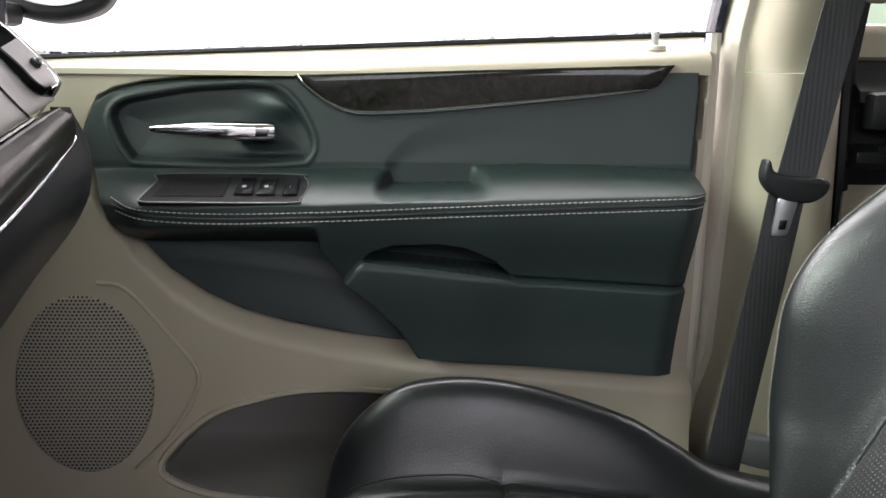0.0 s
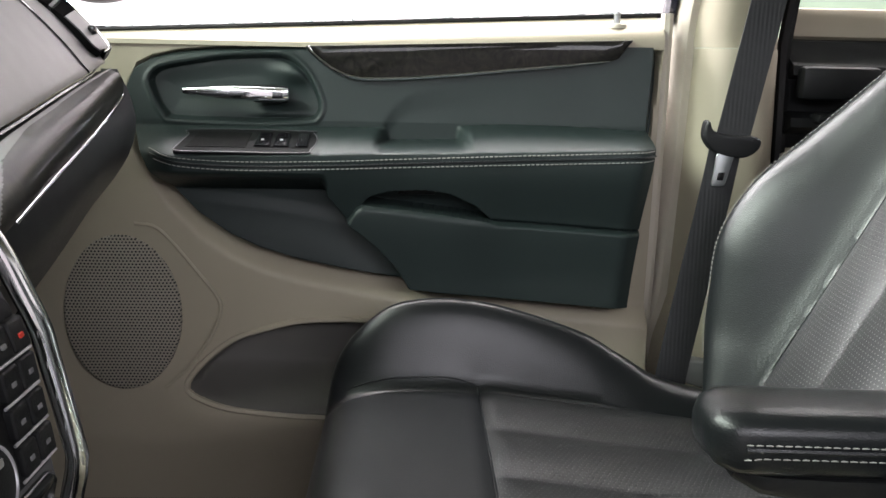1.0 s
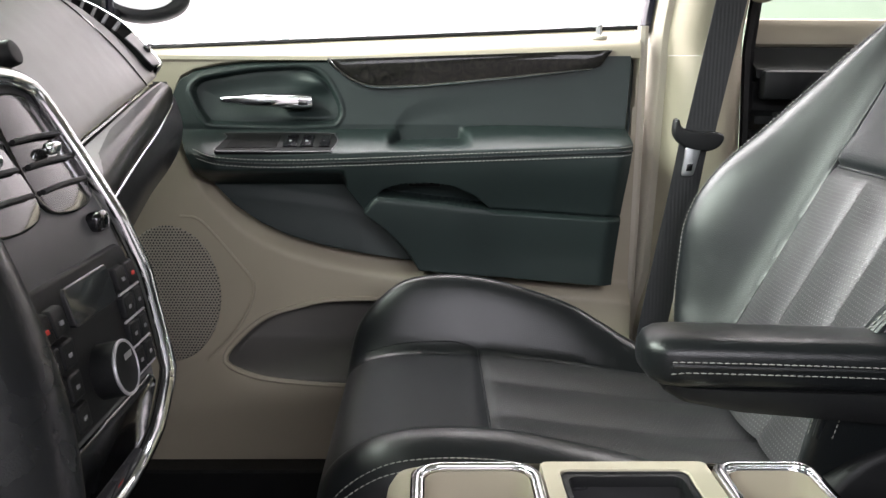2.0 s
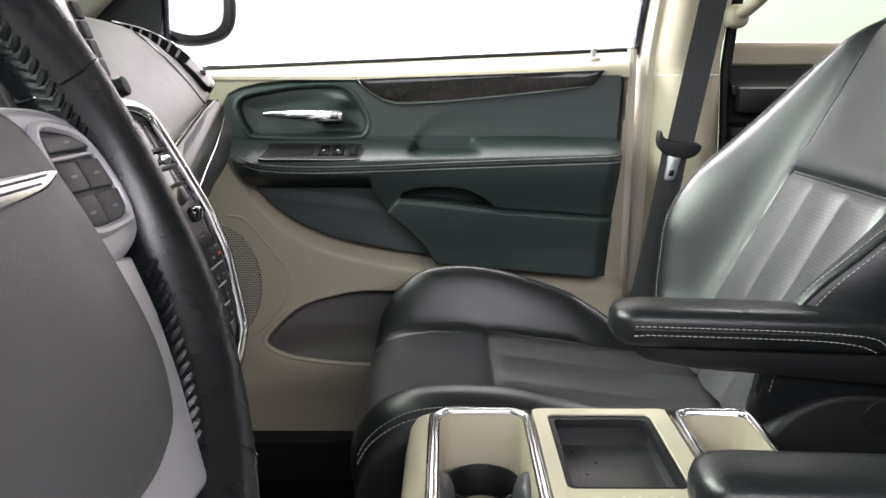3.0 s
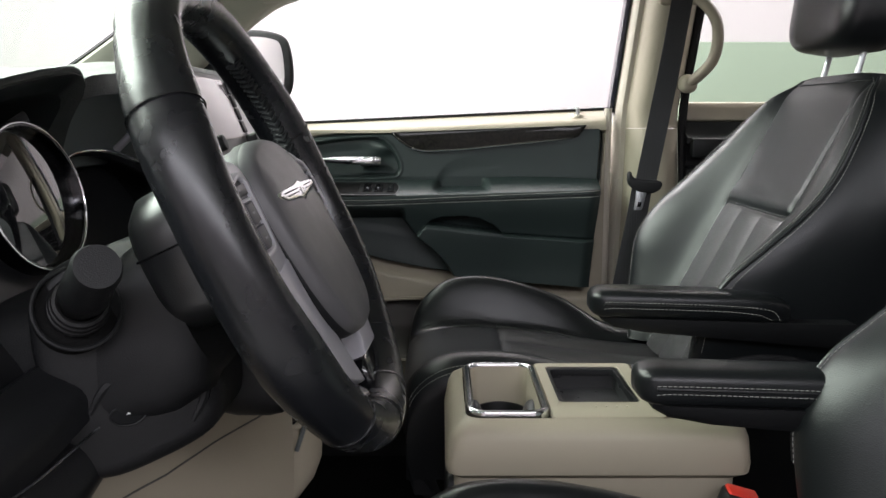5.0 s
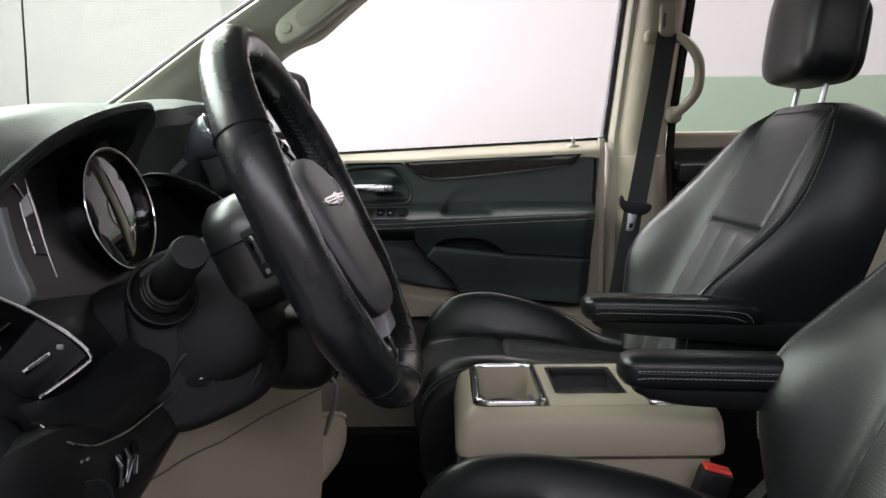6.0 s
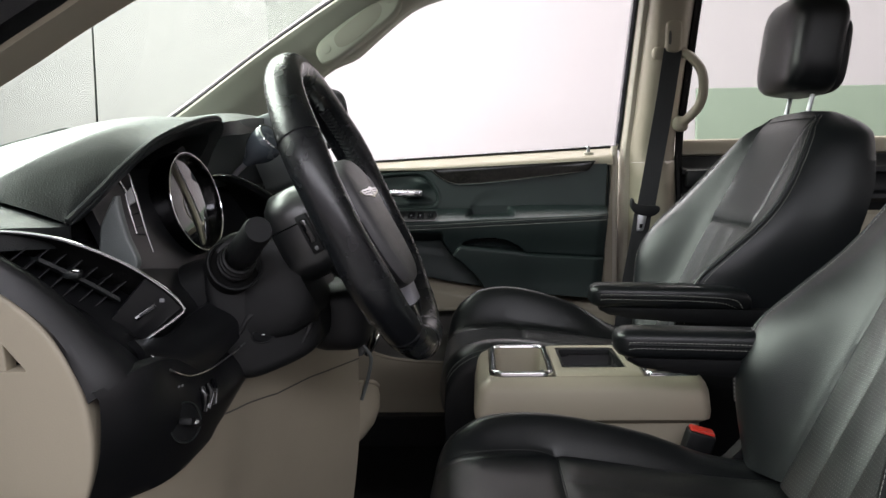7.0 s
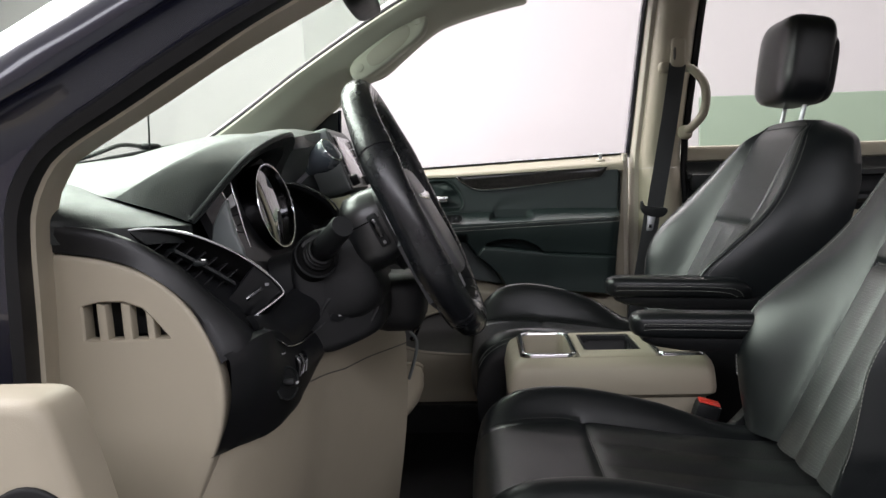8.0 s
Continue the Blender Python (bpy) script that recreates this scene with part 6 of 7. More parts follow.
# face between vent, instruments and column
part("fascia", thick_sheet(across([
    [(-0.40, -0.665, 0.700), (-0.345, -0.66, 0.665), (-0.285, -0.652, 0.615), (-0.245, -0.645, 0.565)],
    [(-0.365, -0.60, 0.700), (-0.315, -0.59, 0.668), (-0.262, -0.58, 0.615), (-0.245, -0.57, 0.56)],
    [(-0.345, -0.53, 0.690), (-0.290, -0.52, 0.652), (-0.245, -0.50, 0.605), (-0.235, -0.50, 0.54)],
    [(-0.335, -0.40, 0.660), (-0.285, -0.39, 0.640), (-0.245, -0.39, 0.590), (-0.225, -0.39, 0.52)],
    [(-0.335, -0.24, 0.68), (-0.300, -0.22, 0.650), (-0.260, -0.22, 0.590), (-0.235, -0.24, 0.50)],
    [(-0.325, -0.10, 0.74), (-0.280, -0.09, 0.670), (-0.235, -0.09, 0.590), (-0.190, -0.10, 0.49)],
], 60, 22), (-0.012, 0, -0.006)), FASCIA, dash, "black fascia round the column")

# end cap
CAP = curve([(-0.440, 0.680), (-0.385, 0.672), (-0.339, 0.657), (-0.312, 0.640), (-0.290, 0.618), (-0.272, 0.590), (-0.259, 0.555), (-0.254, 0.520), (-0.258, 0.485), (-0.270, 0.450), (-0.286, 0.412)], 50)
CAP_ALL = [tuple(p) for p in CAP] + [(-0.312, 0.356), (-0.338, 0.30), (-0.362, 0.20), (-0.37, 0.06), (-0.44, 0.06), (-0.442, 0.30)]
vent_o = [(-0.4055, 0.6215), (-0.385, 0.6255), (-0.36, 0.625), (-0.340, 0.618), (-0.328, 0.606), (-0.310, 0.585), (-0.36, 0.584), (-0.404, 0.5835)]


def cap_point(u, v, d):
    return (u, -0.700 - d + 0.02 * smooth_step(0.50, 0.20, v), v)


def ring_plate(outer, inner, place, d0, d1, bevel):
    """A plate with a hole: the outlines are joined ray by ray about the hole's middle."""
    O, I = np.array(outer), np.array(inner)
    c = I.mean(0)
    ang = np.linspace(0, 2 * math.pi, 160, endpoint=False)

    def cast(poly):
        out = []
        for a in ang:
            dvec = np.array((math.cos(a), math.sin(a)))
            best = 0
            for p, q in zip(poly, np.roll(poly, -1, 0)):
                e = q - p
                den = dvec[0] * e[1] - dvec[1] * e[0]
                if abs(den) < 1e-12:
                    continue
                t = ((p - c)[0] * e[1] - (p - c)[1] * e[0]) / den
                w = ((p - c)[0] * dvec[1] - (p - c)[1] * dvec[0]) / den
                if t > 0 and -1e-9 <= w <= 1 + 1e-9:
                    best = max(best, t)
            out.append(c + dvec * best)
        return np.array(out)

    A, B = cast(O), cast(I)
    L = np.linalg.norm(A - B, axis=1)[:, None]
    rows = [[place(u, v, d0) for u, v in A], [place(u, v, d1 - bevel) for u, v in A]]
    rows += [[place(*p, d1 - bevel * 0.3) for p in A + (B - A) * (bevel * 0.35 / L)], [place(*p, d1) for p in A + (B - A) * (bevel / L)]]
    for s in np.linspace(0.15, 0.85, 8):
        rows.append([place(*p, d1) for p in A + (B - A) * s])
    rows += [[place(*p, d1) for p in B + (A - B) * (0.002 / L)], [place(u, v, d1 - 0.002) for u, v in B], [place(u, v, d0) for u, v in B]]
    return sheet(np.array(rows), closed_v=True)


cap_ob = part("end_cap", ring_plate(CAP_ALL, vent_o, cap_point, -0.02, 0.004, 0.004), BEIGE, dash, "beige end panel with an air outlet")
part("outlet_depth", slab(curve(vent_o, 40, True), lambda u, v, d: (u, -0.668 - d, v), -0.01, 0.0, 0.001), PLASTIC, cap_ob)
for x0, x1 in ((-0.389, -0.379), (-0.362, -0.352), (-0.335, -0.327)):
    part("outlet_slat", slab([(x0, 0.583), (x1, 0.583), (x1 - 0.002, 0.622 if x1 < -0.34 else 0.611), (x0 - 0.002, 0.624 if x1 < -0.34 else 0.616)], lambda u, v, d: (u, -0.70 - d, v), -0.014, 0.002, 0.0015), BEIGE, cap_ob)

# soft band that runs round the end cap
outer = curve([(-0.440, -0.700, 0.712), (-0.375, -0.690, 0.700), (-0.318, -0.670, 0.664), (-0.275, -0.655, 0.620), (-0.238, -0.648, 0.585), (-0.229, -0.647, 0.570)], 34)
inn = np.array([(u, -0.703, v) for u, v in curve([(-0.440, 0.682), (-0.385, 0.674), (-0.339, 0.659), (-0.290, 0.620), (-0.262, 0.572), (-0.256, 0.556)], 34)])
band = []
for a, b in zip(outer, inn):
    m = (a + b) / 2 + np.array((0.012, -0.006, 0.010))
    band.append(curve([a + (-0.01, 0.012, -0.006), a, m, b + (0.003, -0.002, 0.002), b, b + (-0.004, 0.02, -0.003)], 16))
part("end_band", sheet(np.array(band)), FASCIA, dash, "soft black band round the end panel")

# corner air vent
A = [(-0.360, -0.680, 0.7015), (-0.335, -0.668, 0.7015), (-0.300, -0.645, 0.692), (-0.262, -0.615, 0.669), (-0.232, -0.588, 0.640), (-0.2165, -0.576, 0.618), (-0.222, -0.578, 0.608), (-0.250, -0.590, 0.588)]
top_line = curve(A[:6], 40)
low_line = curve([(-0.360, -0.680, 0.7005), (-0.340, -0.676, 0.683), (-0.312, -0.661, 0.652), (-0.280, -0.632, 0.618), (-0.252, -0.600, 0.590)], 40)
low_line[-1] = np.array(A[7])
part("vent_chrome", tube(curve(A, 70), 0.0016, 8), CHROME, dash, "chrome edge of the corner vent")
vin = np.array((-0.035, 0.030, -0.012))
rec = []
for a, b in zip(top_line, low_line):
    m = (a + b) / 2 + vin * 0.9
    rec.append([a + (-0.002, 0.001, -0.001), a + vin * 0.5, a * 0.7 + b * 0.3 + vin, m, a * 0.3 + b * 0.7 + vin, b + vin * 0.5, b])
vent = part("vent_well", sheet(np.array(rec)), CARPET, dash, "dark well of the corner vent")
for s in (0.50,):
    rows = []
    for k in range(12, 30):
        a, b = top_line[k], low_line[k]
        p = a + (b - a) * s
        rows.append([p + vin * 0.10, p + vin * 0.5 + (0, 0, 0.004)])
    part("vent_slat", thick_sheet(np.array(rows), (0, 0, -0.004)), PLASTIC_PAD, vent)
for k in (7, 10, 13, 16, 19, 22, 25, 28):
    a, b = top_line[k] * 0.85 + low_line[k] * 0.15 + vin * 0.35, low_line[k - 2] + vin * 0.22
    part("vent_vane", thick_sheet([[a, a + vin * 0.5], [b, b + vin * 0.5]], (0.0014, 0.0010, 0)), PLASTIC, vent)
a, b = top_line[19], low_line[19]
part("vent_tab", superball(*((a + b) / 2 + vin * 0.15), 0.009, 0.006, 0.005, 0.7, 14, 10), PLASTIC_PAD, vent)
part("tab_trim", superball(*((a + b) / 2 + vin * 0.15 + (0.004, -0.003, 0.003)), 0.005, 0.003, 0.002, 0.7, 12, 8), CHROME, vent)
ctl = [top_line[31] * 0.94 + low_line[31] * 0.06, top_line[37] * 0.94 + low_line[37] * 0.06, low_line[39] * 0.94 + top_line[39] * 0.06, low_line[32] * 0.94 + top_line[32] * 0.06]
P = np.array([[ctl[0], ctl[1]], [ctl[3], ctl[2]]]) + np.array((-0.004, 0.003, -0.002))
fill = [[top_line[k] + (low_line[min(k + 1, 39)] - top_line[k]) * s + np.array((-0.0035, 0.003, -0.0015)) for s in np.linspace(0.01, 0.99, 6)] for k in range(30, 40)]
part("vent_panel", thick_sheet(fill, (-0.006, 0.005, -0.003)), FASCIA, vent)
cc = np.array(fill)[4:6, 2:4].reshape(-1, 3).mean(0)
vdir = (np.array(A[6]) - A[7]) / np.linalg.norm(np.array(A[6]) - A[7])
vout = np.array((0.66, -0.66, 0.35))
part("vent_slot", tube([cc - vdir * 0.011 + vout * 0.002, cc + vout * 0.0028, cc + vdir * 0.011 + vout * 0.002], 0.0028, 8), GLOSS, vent)
part("vent_wheel", tube([cc - vdir * 0.008 + vout * 0.0045, cc + vout * 0.006, cc + vdir * 0.008 + vout * 0.0045], 0.0014, 8), GREY_KEY, vent)
for dq in (-0.014, 0.016):
    part("vent_mark", superball(*(cc + vdir * dq * 1.2 + vout * 0.001), 0.0028, 0.0014, 0.002, 0.5, 8, 6), GREY_MARK, vent)

# lower switch panel
top_r = curve([(-0.253, -0.704, 0.566), (-0.223, -0.655, 0.583), (-0.222, -0.58, 0.567), (-0.222, -0.50, 0.548), (-0.205, -0.44, 0.545), (-0.20, -0.37, 0.535)], 40)
bot_r = curve([(-0.272, -0.704, 0.452), (-0.262, -0.67, 0.450), (-0.240, -0.61, 0.446), (-0.222, -0.545, 0.455), (-0.213, -0.46, 0.485), (-0.212, -0.38, 0.515)], 40)
rows = []
for a, b in zip(top_r, bot_r):
    m = (a + b) / 2 + np.array((0.016, -0.006, 0.0))
    rows.append(curve([a + (-0.02, 0.01, -0.006), a, a * 0.8 + m * 0.2 + (0.006, 0, 0), m, b * 0.85 + m * 0.15 + (0.004, 0, 0), b, b + (-0.03, 0.01, -0.006)], 22))
lowp = part("switch_fascia", sheet(np.array(rows)), FASCIA, dash, "black lower fascia with lamp switch")
rows = np.array(rows)
part("trim_line", tube(curve([(-0.2265, -0.6395, 0.5835), (-0.2175, -0.631, 0.5705), (-0.2110, -0.617, 0.5610), (-0.2095, -0.585, 0.5500), (-0.2050, -0.54, 0.5455), (-0.2000, -0.49, 0.5475), (-0.1900, -0.458, 0.5560)], 40), 0.0012, 8), CHROME, dash, "thin chrome line")
part("gloss_insert", thick_sheet(across([
    [(-0.236, -0.650, 0.60), (-0.229, -0.648, 0.590), (-0.230, -0.640, 0.578)],
    [(-0.232, -0.575, 0.59), (-0.216, -0.575, 0.568), (-0.217, -0.575, 0.547)],
    [(-0.230, -0.51, 0.60), (-0.207, -0.515, 0.575), (-0.207, -0.515, 0.546)],
    [(-0.220, -0.43, 0.61), (-0.195, -0.435, 0.590), (-0.192, -0.44, 0.568)]], 24, 10), (-0.008, 0.002, -0.003)), FASCIA, dash, "smooth black insert")


def on_low(i, j, d=0.0):
    p = rows[i, j]
    return p + np.array((0.9, -0.4, 0.15)) * d


def low_at(y, z):
    """The place on the lower fascia with this y and z."""
    d = (rows[:, 2:-2, 1] - y) ** 2 + (rows[:, 2:-2, 2] - z) ** 2
    i, j = np.unravel_index(int(np.argmin(d)), d.shape)
    return i, j + 2


li, lj = low_at(-0.600, 0.511)
kc = on_low(li, lj, 0.004)
kn = part("lamp_switch", disc(tuple(kc), (0.88, -0.45, 0.1), 0.019, 0.010, 28), PLASTIC, lowp, "round lamp switch")
part("switch_ring", ring(tuple(on_low(li, lj, 0.004)), (0.88, -0.45, 0.1), 0.0195, 0.0012, 32, 6), PLASTIC_PAD, kn)
part("switch_grip", turned(rbox(0, 0, 0, 0.014, 0.008, 0.030, 0.003), Matrix.Translation(tuple(on_low(li, lj, 0.010))) @ Matrix.Rotation(radians(70), 4, "X")), PLASTIC, kn)
part("switch_pointer", superball(*on_low(li, lj, 0.0185), 0.0016, 0.004, 0.0014, 0.6, 10, 6), WHITE_MARK, kn)
for y, z in ((-0.608, 0.541), (-0.600, 0.543), (-0.572, 0.498)):
    i, j = low_at(y, z)
    part("switch_mark", superball(*on_low(i, j, 0.0005), 0.0010, 0.0020, 0.0010, 0.6, 8, 5), GREY_MARK, lowp)
for y in (-0.560, -0.545, -0.530):
    ij = [low_at(y + 0.004 * q, 0.520 + 0.013 * q) for q in (-1, 0, 1)]
    part("dimmer_wheel", tube([on_low(*ij[0], 0.002), on_low(*ij[1], 0.005), on_low(*ij[2], 0.002)], [0.003, 0.0045, 0.003], 10), GLOSS, lowp)
    part("dimmer_edge", tube([on_low(*ij[0], 0.0045), on_low(*ij[1], 0.0085), on_low(*ij[2], 0.0045)], 0.0008, 6), SATIN, lowp)

# knee panel
ktop = curve([(-0.290, -0.688, 0.440), (-0.262, -0.66, 0.448), (-0.235, -0.58, 0.450), (-0.213, -0.48, 0.485), (-0.200, -0.38, 0.515), (-0.165, -0.25, 0.508), (-0.135, -0.15, 0.490), (-0.118, -0.095, 0.478)], 50)
kbot = curve([(-0.37, -0.688, 0.03), (-0.355, -0.66, 0.03), (-0.335, -0.58, 0.03), (-0.305, -0.48, 0.03), (-0.275, -0.38, 0.03), (-0.225, -0.25, 0.03), (-0.18, -0.15, 0.03), (-0.158, -0.095, 0.03)], 50)
rows = []
for a, b in zip(ktop, kbot):
    m = a * 0.6 + b * 0.4 + np.array((0.014, 0, 0))
    rows.append(curve([a + (-0.03, 0.0, 0.0), a, a * 0.9 + b * 0.1 + (0.006, 0, 0), m, b], 30))
rows = np.array(rows)
back = rows[-1] + np.array((-0.12, 0.012, 0))
part("knee_panel", sheet(np.concatenate([rows, [rows[-1] + np.array((-0.004, 0.006, 0))], [back]])), BEIGE, dash, "beige knee panel under the column")
seam_pts = []
for i in range(18, 50):
    zt = np.interp(rows[i, 2, 1], (-0.48, -0.33, -0.25, -0.10), (0.479, 0.461, 0.461, 0.453))
    k = 3 + int(np.argmin(np.abs(rows[i, 3:, 2] - zt)))
    seam_pts.append((float(np.interp(-zt, -rows[i, 2:, 2], rows[i, 2:, 0])) + 0.0006, rows[i, k, 1], zt))
part("knee_seam", tube(seam_pts, 0.0011, 5), DARK_GREY, dash)
bulge = lambda b: [-0.132 + b * math.sin(math.pi * q) ** 0.6 for q in np.linspace(0, 1, 15)]
pk = [[(x, -0.092 + 0.11 * q, z + 0.018 * math.cos(math.pi * q) * (z > 0.37)) for x, q in zip(bulge(b), np.linspace(0, 1, 15))] for z, b in ((0.394, 0.038), (0.38, 0.042), (0.355, 0.041), (0.33, 0.032), (0.312, 0.018), (0.300, 0.002))]
pocket = part("side_pocket", thick_sheet(pk, (-0.004, 0, 0)), BEIGE, dash, "beige open side pocket")
part("pocket_rim", tube(pk[0], 0.0038, 8), BEIGE, pocket)
part("side_strip", tube(curve([(-0.1085, -0.085, 0.4712), (-0.098, -0.085, 0.4564), (-0.0975, -0.085, 0.4408), (-0.1037, -0.085, 0.4132), (-0.1136, -0.085, 0.3826)], 30), 0.0030, 8), SLATE, dash, "shiny dark grey strip beside the knee panel")

# ---- centre stack ----
def stack_x(z):
    return spline_at(z, [(0.44, -0.118), (0.474, -0.103), (0.52, -0.092), (0.60, -0.103), (0.637, -0.116), (0.70, -0.148), (0.74, -0.168)])


def st_p(u, v, d):
    return (stack_x(v) + d, u, v)


stk = thing("centre_stack", (-0.15, 0.03, 0.44), "grey centre stack with climate controls and chrome frame", "dashboard panel")
SC = 0.022
GREY_ST = surface("grey_stack_plastic", (0.085, 0.085, 0.087), 0.42, grain=0.25, vary=0.1)
ol = [(SC - 0.080, 0.70), (SC - 0.060, 0.730), (SC, 0.737), (SC + 0.058, 0.731), (SC + 0.075, 0.71), (SC + 0.085, 0.62), (SC + 0.094, 0.52), (SC + 0.090, 0.480), (SC + 0.066, 0.450), (SC, 0.442), (SC - 0.060, 0.450), (SC - 0.080, 0.478), (SC - 0.086, 0.52), (SC - 0.084, 0.62)]
ol = curve(ol, 90, True)
part("stack_panel", thick_sheet([[st_p(SC + q * 0.076 * (1.0 if 0.48 < v < 0.70 else 0.93), v, 0.0) for q in np.linspace(-1, 1, 14)] for v in np.linspace(0.447, 0.733, 40)], (-0.05, 0, -0.01)), GREY_ST, stk, "grey panel face")
part("chrome_frame", tube([st_p(u, v, 0.005) for u, v in ol], 0.0062, 10, True), CHROME, stk, "chrome frame")
part("side_body", rbox(-0.245, SC, 0.365, 0.17, 0.13, 0.65, 0.02), PLASTIC, stk, "dark body of the stack")
for q in (-1, 1):
    vy = SC + q * 0.038
    vn = part("centre_vent", slab(curve([(vy - 0.033, 0.655), (vy + 0.033, 0.655), (vy + 0.034, 0.700), (vy + 0.020, 0.722), (vy - 0.020, 0.722), (vy - 0.034, 0.70)], 40, True), st_p, -0.01, 0.003, 0.002), GLOSS, stk, "dark centre air vent")
    for z in (0.667, 0.682, 0.697):
        part("vent_slat", tube([st_p(vy - 0.031, z, 0.005), st_p(vy, z + 0.001, 0.006), st_p(vy + 0.031, z, 0.005)], 0.0018, 6), PLASTIC, vn)
    part("vent_tab", superball(*st_p(vy + 0.004, 0.690, 0.009), 0.004, 0.009, 0.004, 0.6, 12, 8), CHROME, vn)
part("vent_wheel", superball(*st_p(SC + 0.055, 0.640, 0.003), 0.006, 0.010, 0.007, 0.6, 14, 10), GLOSS, stk)
part("control_field", slab(plan(SC - 0.074, SC + 0.074, 0.532, 0.622, 0.008), st_p, -0.004, 0.003, 0.002), PLASTIC, stk, "dark climate control field")
part("clock_display", slab(plan(SC - 0.03, SC + 0.036, 0.592, 0.616, 0.004), st_p, 0.0, 0.0045, 0.001), SCREEN, stk, "dark climate display")
for r, z in enumerate((0.602, 0.583, 0.564, 0.545)):
    for c in range(2):
        for q in (-1, 1):
            y = SC + q * (0.048 + 0.018 * c)
            kb = part("climate_key", slab(plan(y - 0.008, y + 0.008, z - 0.0075, z + 0.0085, 0.002), st_p, 0.0, 0.006, 0.0015), PLASTIC, stk)
            part("key_mark", slab(plan(y - 0.0022, y + 0.0022, z - 0.0012, z + 0.0012, 0.0004), st_p, 0.005, 0.0064, 0.0001), RED if (r == 0 and c == 1) else GREY_MARK, kb)
    part("key_line", tube([st_p(SC + 0.040, z - 0.0095, 0.0035), st_p(SC + 0.076, z - 0.0095, 0.0035)], 0.0009, 5), SATIN, stk)
for y in (SC - 0.006,):
    kb = part("climate_knob", disc(st_p(y, 0.560, 0.018), (0.95, 0, 0.2), 0.0175, 0.020, 32), PLASTIC, stk, "round climate knob")
    part("knob_ring", ring(st_p(y, 0.560, 0.0175), (0.95, 0, 0.2), 0.0166, 0.0012, 36, 6), SATIN, kb)
    part("knob_mark", slab(plan(y - 0.006, y + 0.006, 0.566, 0.570, 0.001), lambda u, v, d: (st_p(u, v, 0)[0] + 0.0202, u, v), 0, 0.0006, 0.0001), WHITE_MARK, kb)
part("lower_insert", slab(plan(SC - 0.072, SC + 0.074, 0.478, 0.528, 0.01), st_p, -0.004, 0.0025, 0.002), GLOSS, stk, "gloss black lower insert")
for k in range(5):
    y = SC - 0.05 + 0.025 * k
    kb = part("rocker_key", slab(plan(y - 0.0105, y + 0.0105, 0.456, 0.474, 0.002), st_p, 0.0, 0.005, 0.0015), GREY_KEY, stk)
    part("key_mark", slab(plan(y - 0.004, y + 0.004, 0.463, 0.466, 0.0006), st_p, 0.004, 0.0054, 0.0001), RED if k == 3 else WHITE_MARK, kb)

# radio
rad = thing("radio", (-0.25, 0.075, 0.735), "radio with a wide glossy display in a grey surround", "car radio")


def ra(u, v, d):
    return (-0.2185 - 0.38 * (v - 0.735) + d, u, v + 0.3 * d)


part("radio_surround", slab(plan(-0.036, 0.190, 0.728, 0.846, 0.012), ra, -0.05, 0.002, 0.004), SLATE, rad, "black surround")
part("radio_bezel", slab(plan(-0.030, 0.185, 0.730, 0.838, 0.008), ra, -0.01, 0.006, 0.003), GREY_ST, rad, "grey radio bezel")
part("radio_display", slab(plan(0.004, 0.152, 0.750, 0.830, 0.004), ra, 0.0, 0.0072, 0.001), RADIO_SCREEN, rad, "glossy radio display")
for q, y in ((0, -0.016), (1, 0.169)):
    for k in range(4):
        part("radio_key", slab(plan(y - 0.009, y + 0.009, 0.757 + 0.018 * k, 0.773 + 0.018 * k, 0.002), ra, 0.0, 0.0085, 0.0015), PLASTIC, rad)
    part("radio_knob", disc(ra(y + 0.002, 0.745, 0.020), (0.93, 0, 0.35), 0.010, 0.016, 24), PLASTIC, rad, "black radio knob")

# ---- passenger side of the dashboard ----
SEAM = [(-0.170, 0.10, 0.656), (-0.197, 0.254, 0.676), (-0.214, 0.36, 0.687), (-0.233, 0.48, 0.700), (-0.256, 0.618, 0.713), (-0.268, 0.695, 0.722), (-0.280, 0.735, 0.722)]
LID_UP = [(-0.300, 0.10, 0.812), (-0.306, 0.254, 0.820), (-0.312, 0.36, 0.822), (-0.322, 0.48, 0.820), (-0.338, 0.618, 0.812), (-0.352, 0.695, 0.800), (-0.368, 0.735, 0.785)]
glove = across([[np.array(b) + (-0.01, 0, 0.001), b, np.array(a) * 0.35 + np.array(b) * 0.65 + (0.006, 0, 0.005), np.array(a) * 0.7 + np.array(b) * 0.3 + (0.006, 0, 0.005), np.array(a) * 0.96 + np.array(b) * 0.04 + (0.002, 0, 0.001), a] for a, b in zip(SEAM, LID_UP)], 70, 34)
part("glove_lid", thick_sheet(glove, (-0.01, 0, -0.006)), LID, dash, "smooth dark grey glove box lid")
part("glove_seam", tube(glove[-1][4:58] + np.array((0.001, 0, -0.003)), 0.0020, 6), GLOSS, dash)
gap = []
for k in range(31):
    c = 56 - 9 * (k / 30) ** 0.8
    i = int(c)
    gap.append(glove[33 - k, i] * (1 - c + i) + glove[33 - k, i + 1] * (c - i) + np.array((0.0006, 0, 0.0006)))
part("lid_edge", tube(curve(gap, 40), 0.0010, 5), GLOSS, dash)
part("lid_edge", tube(glove[2:, 10] + np.array((0.0006, 0, 0.0006)), 0.0010, 5), GLOSS, dash)

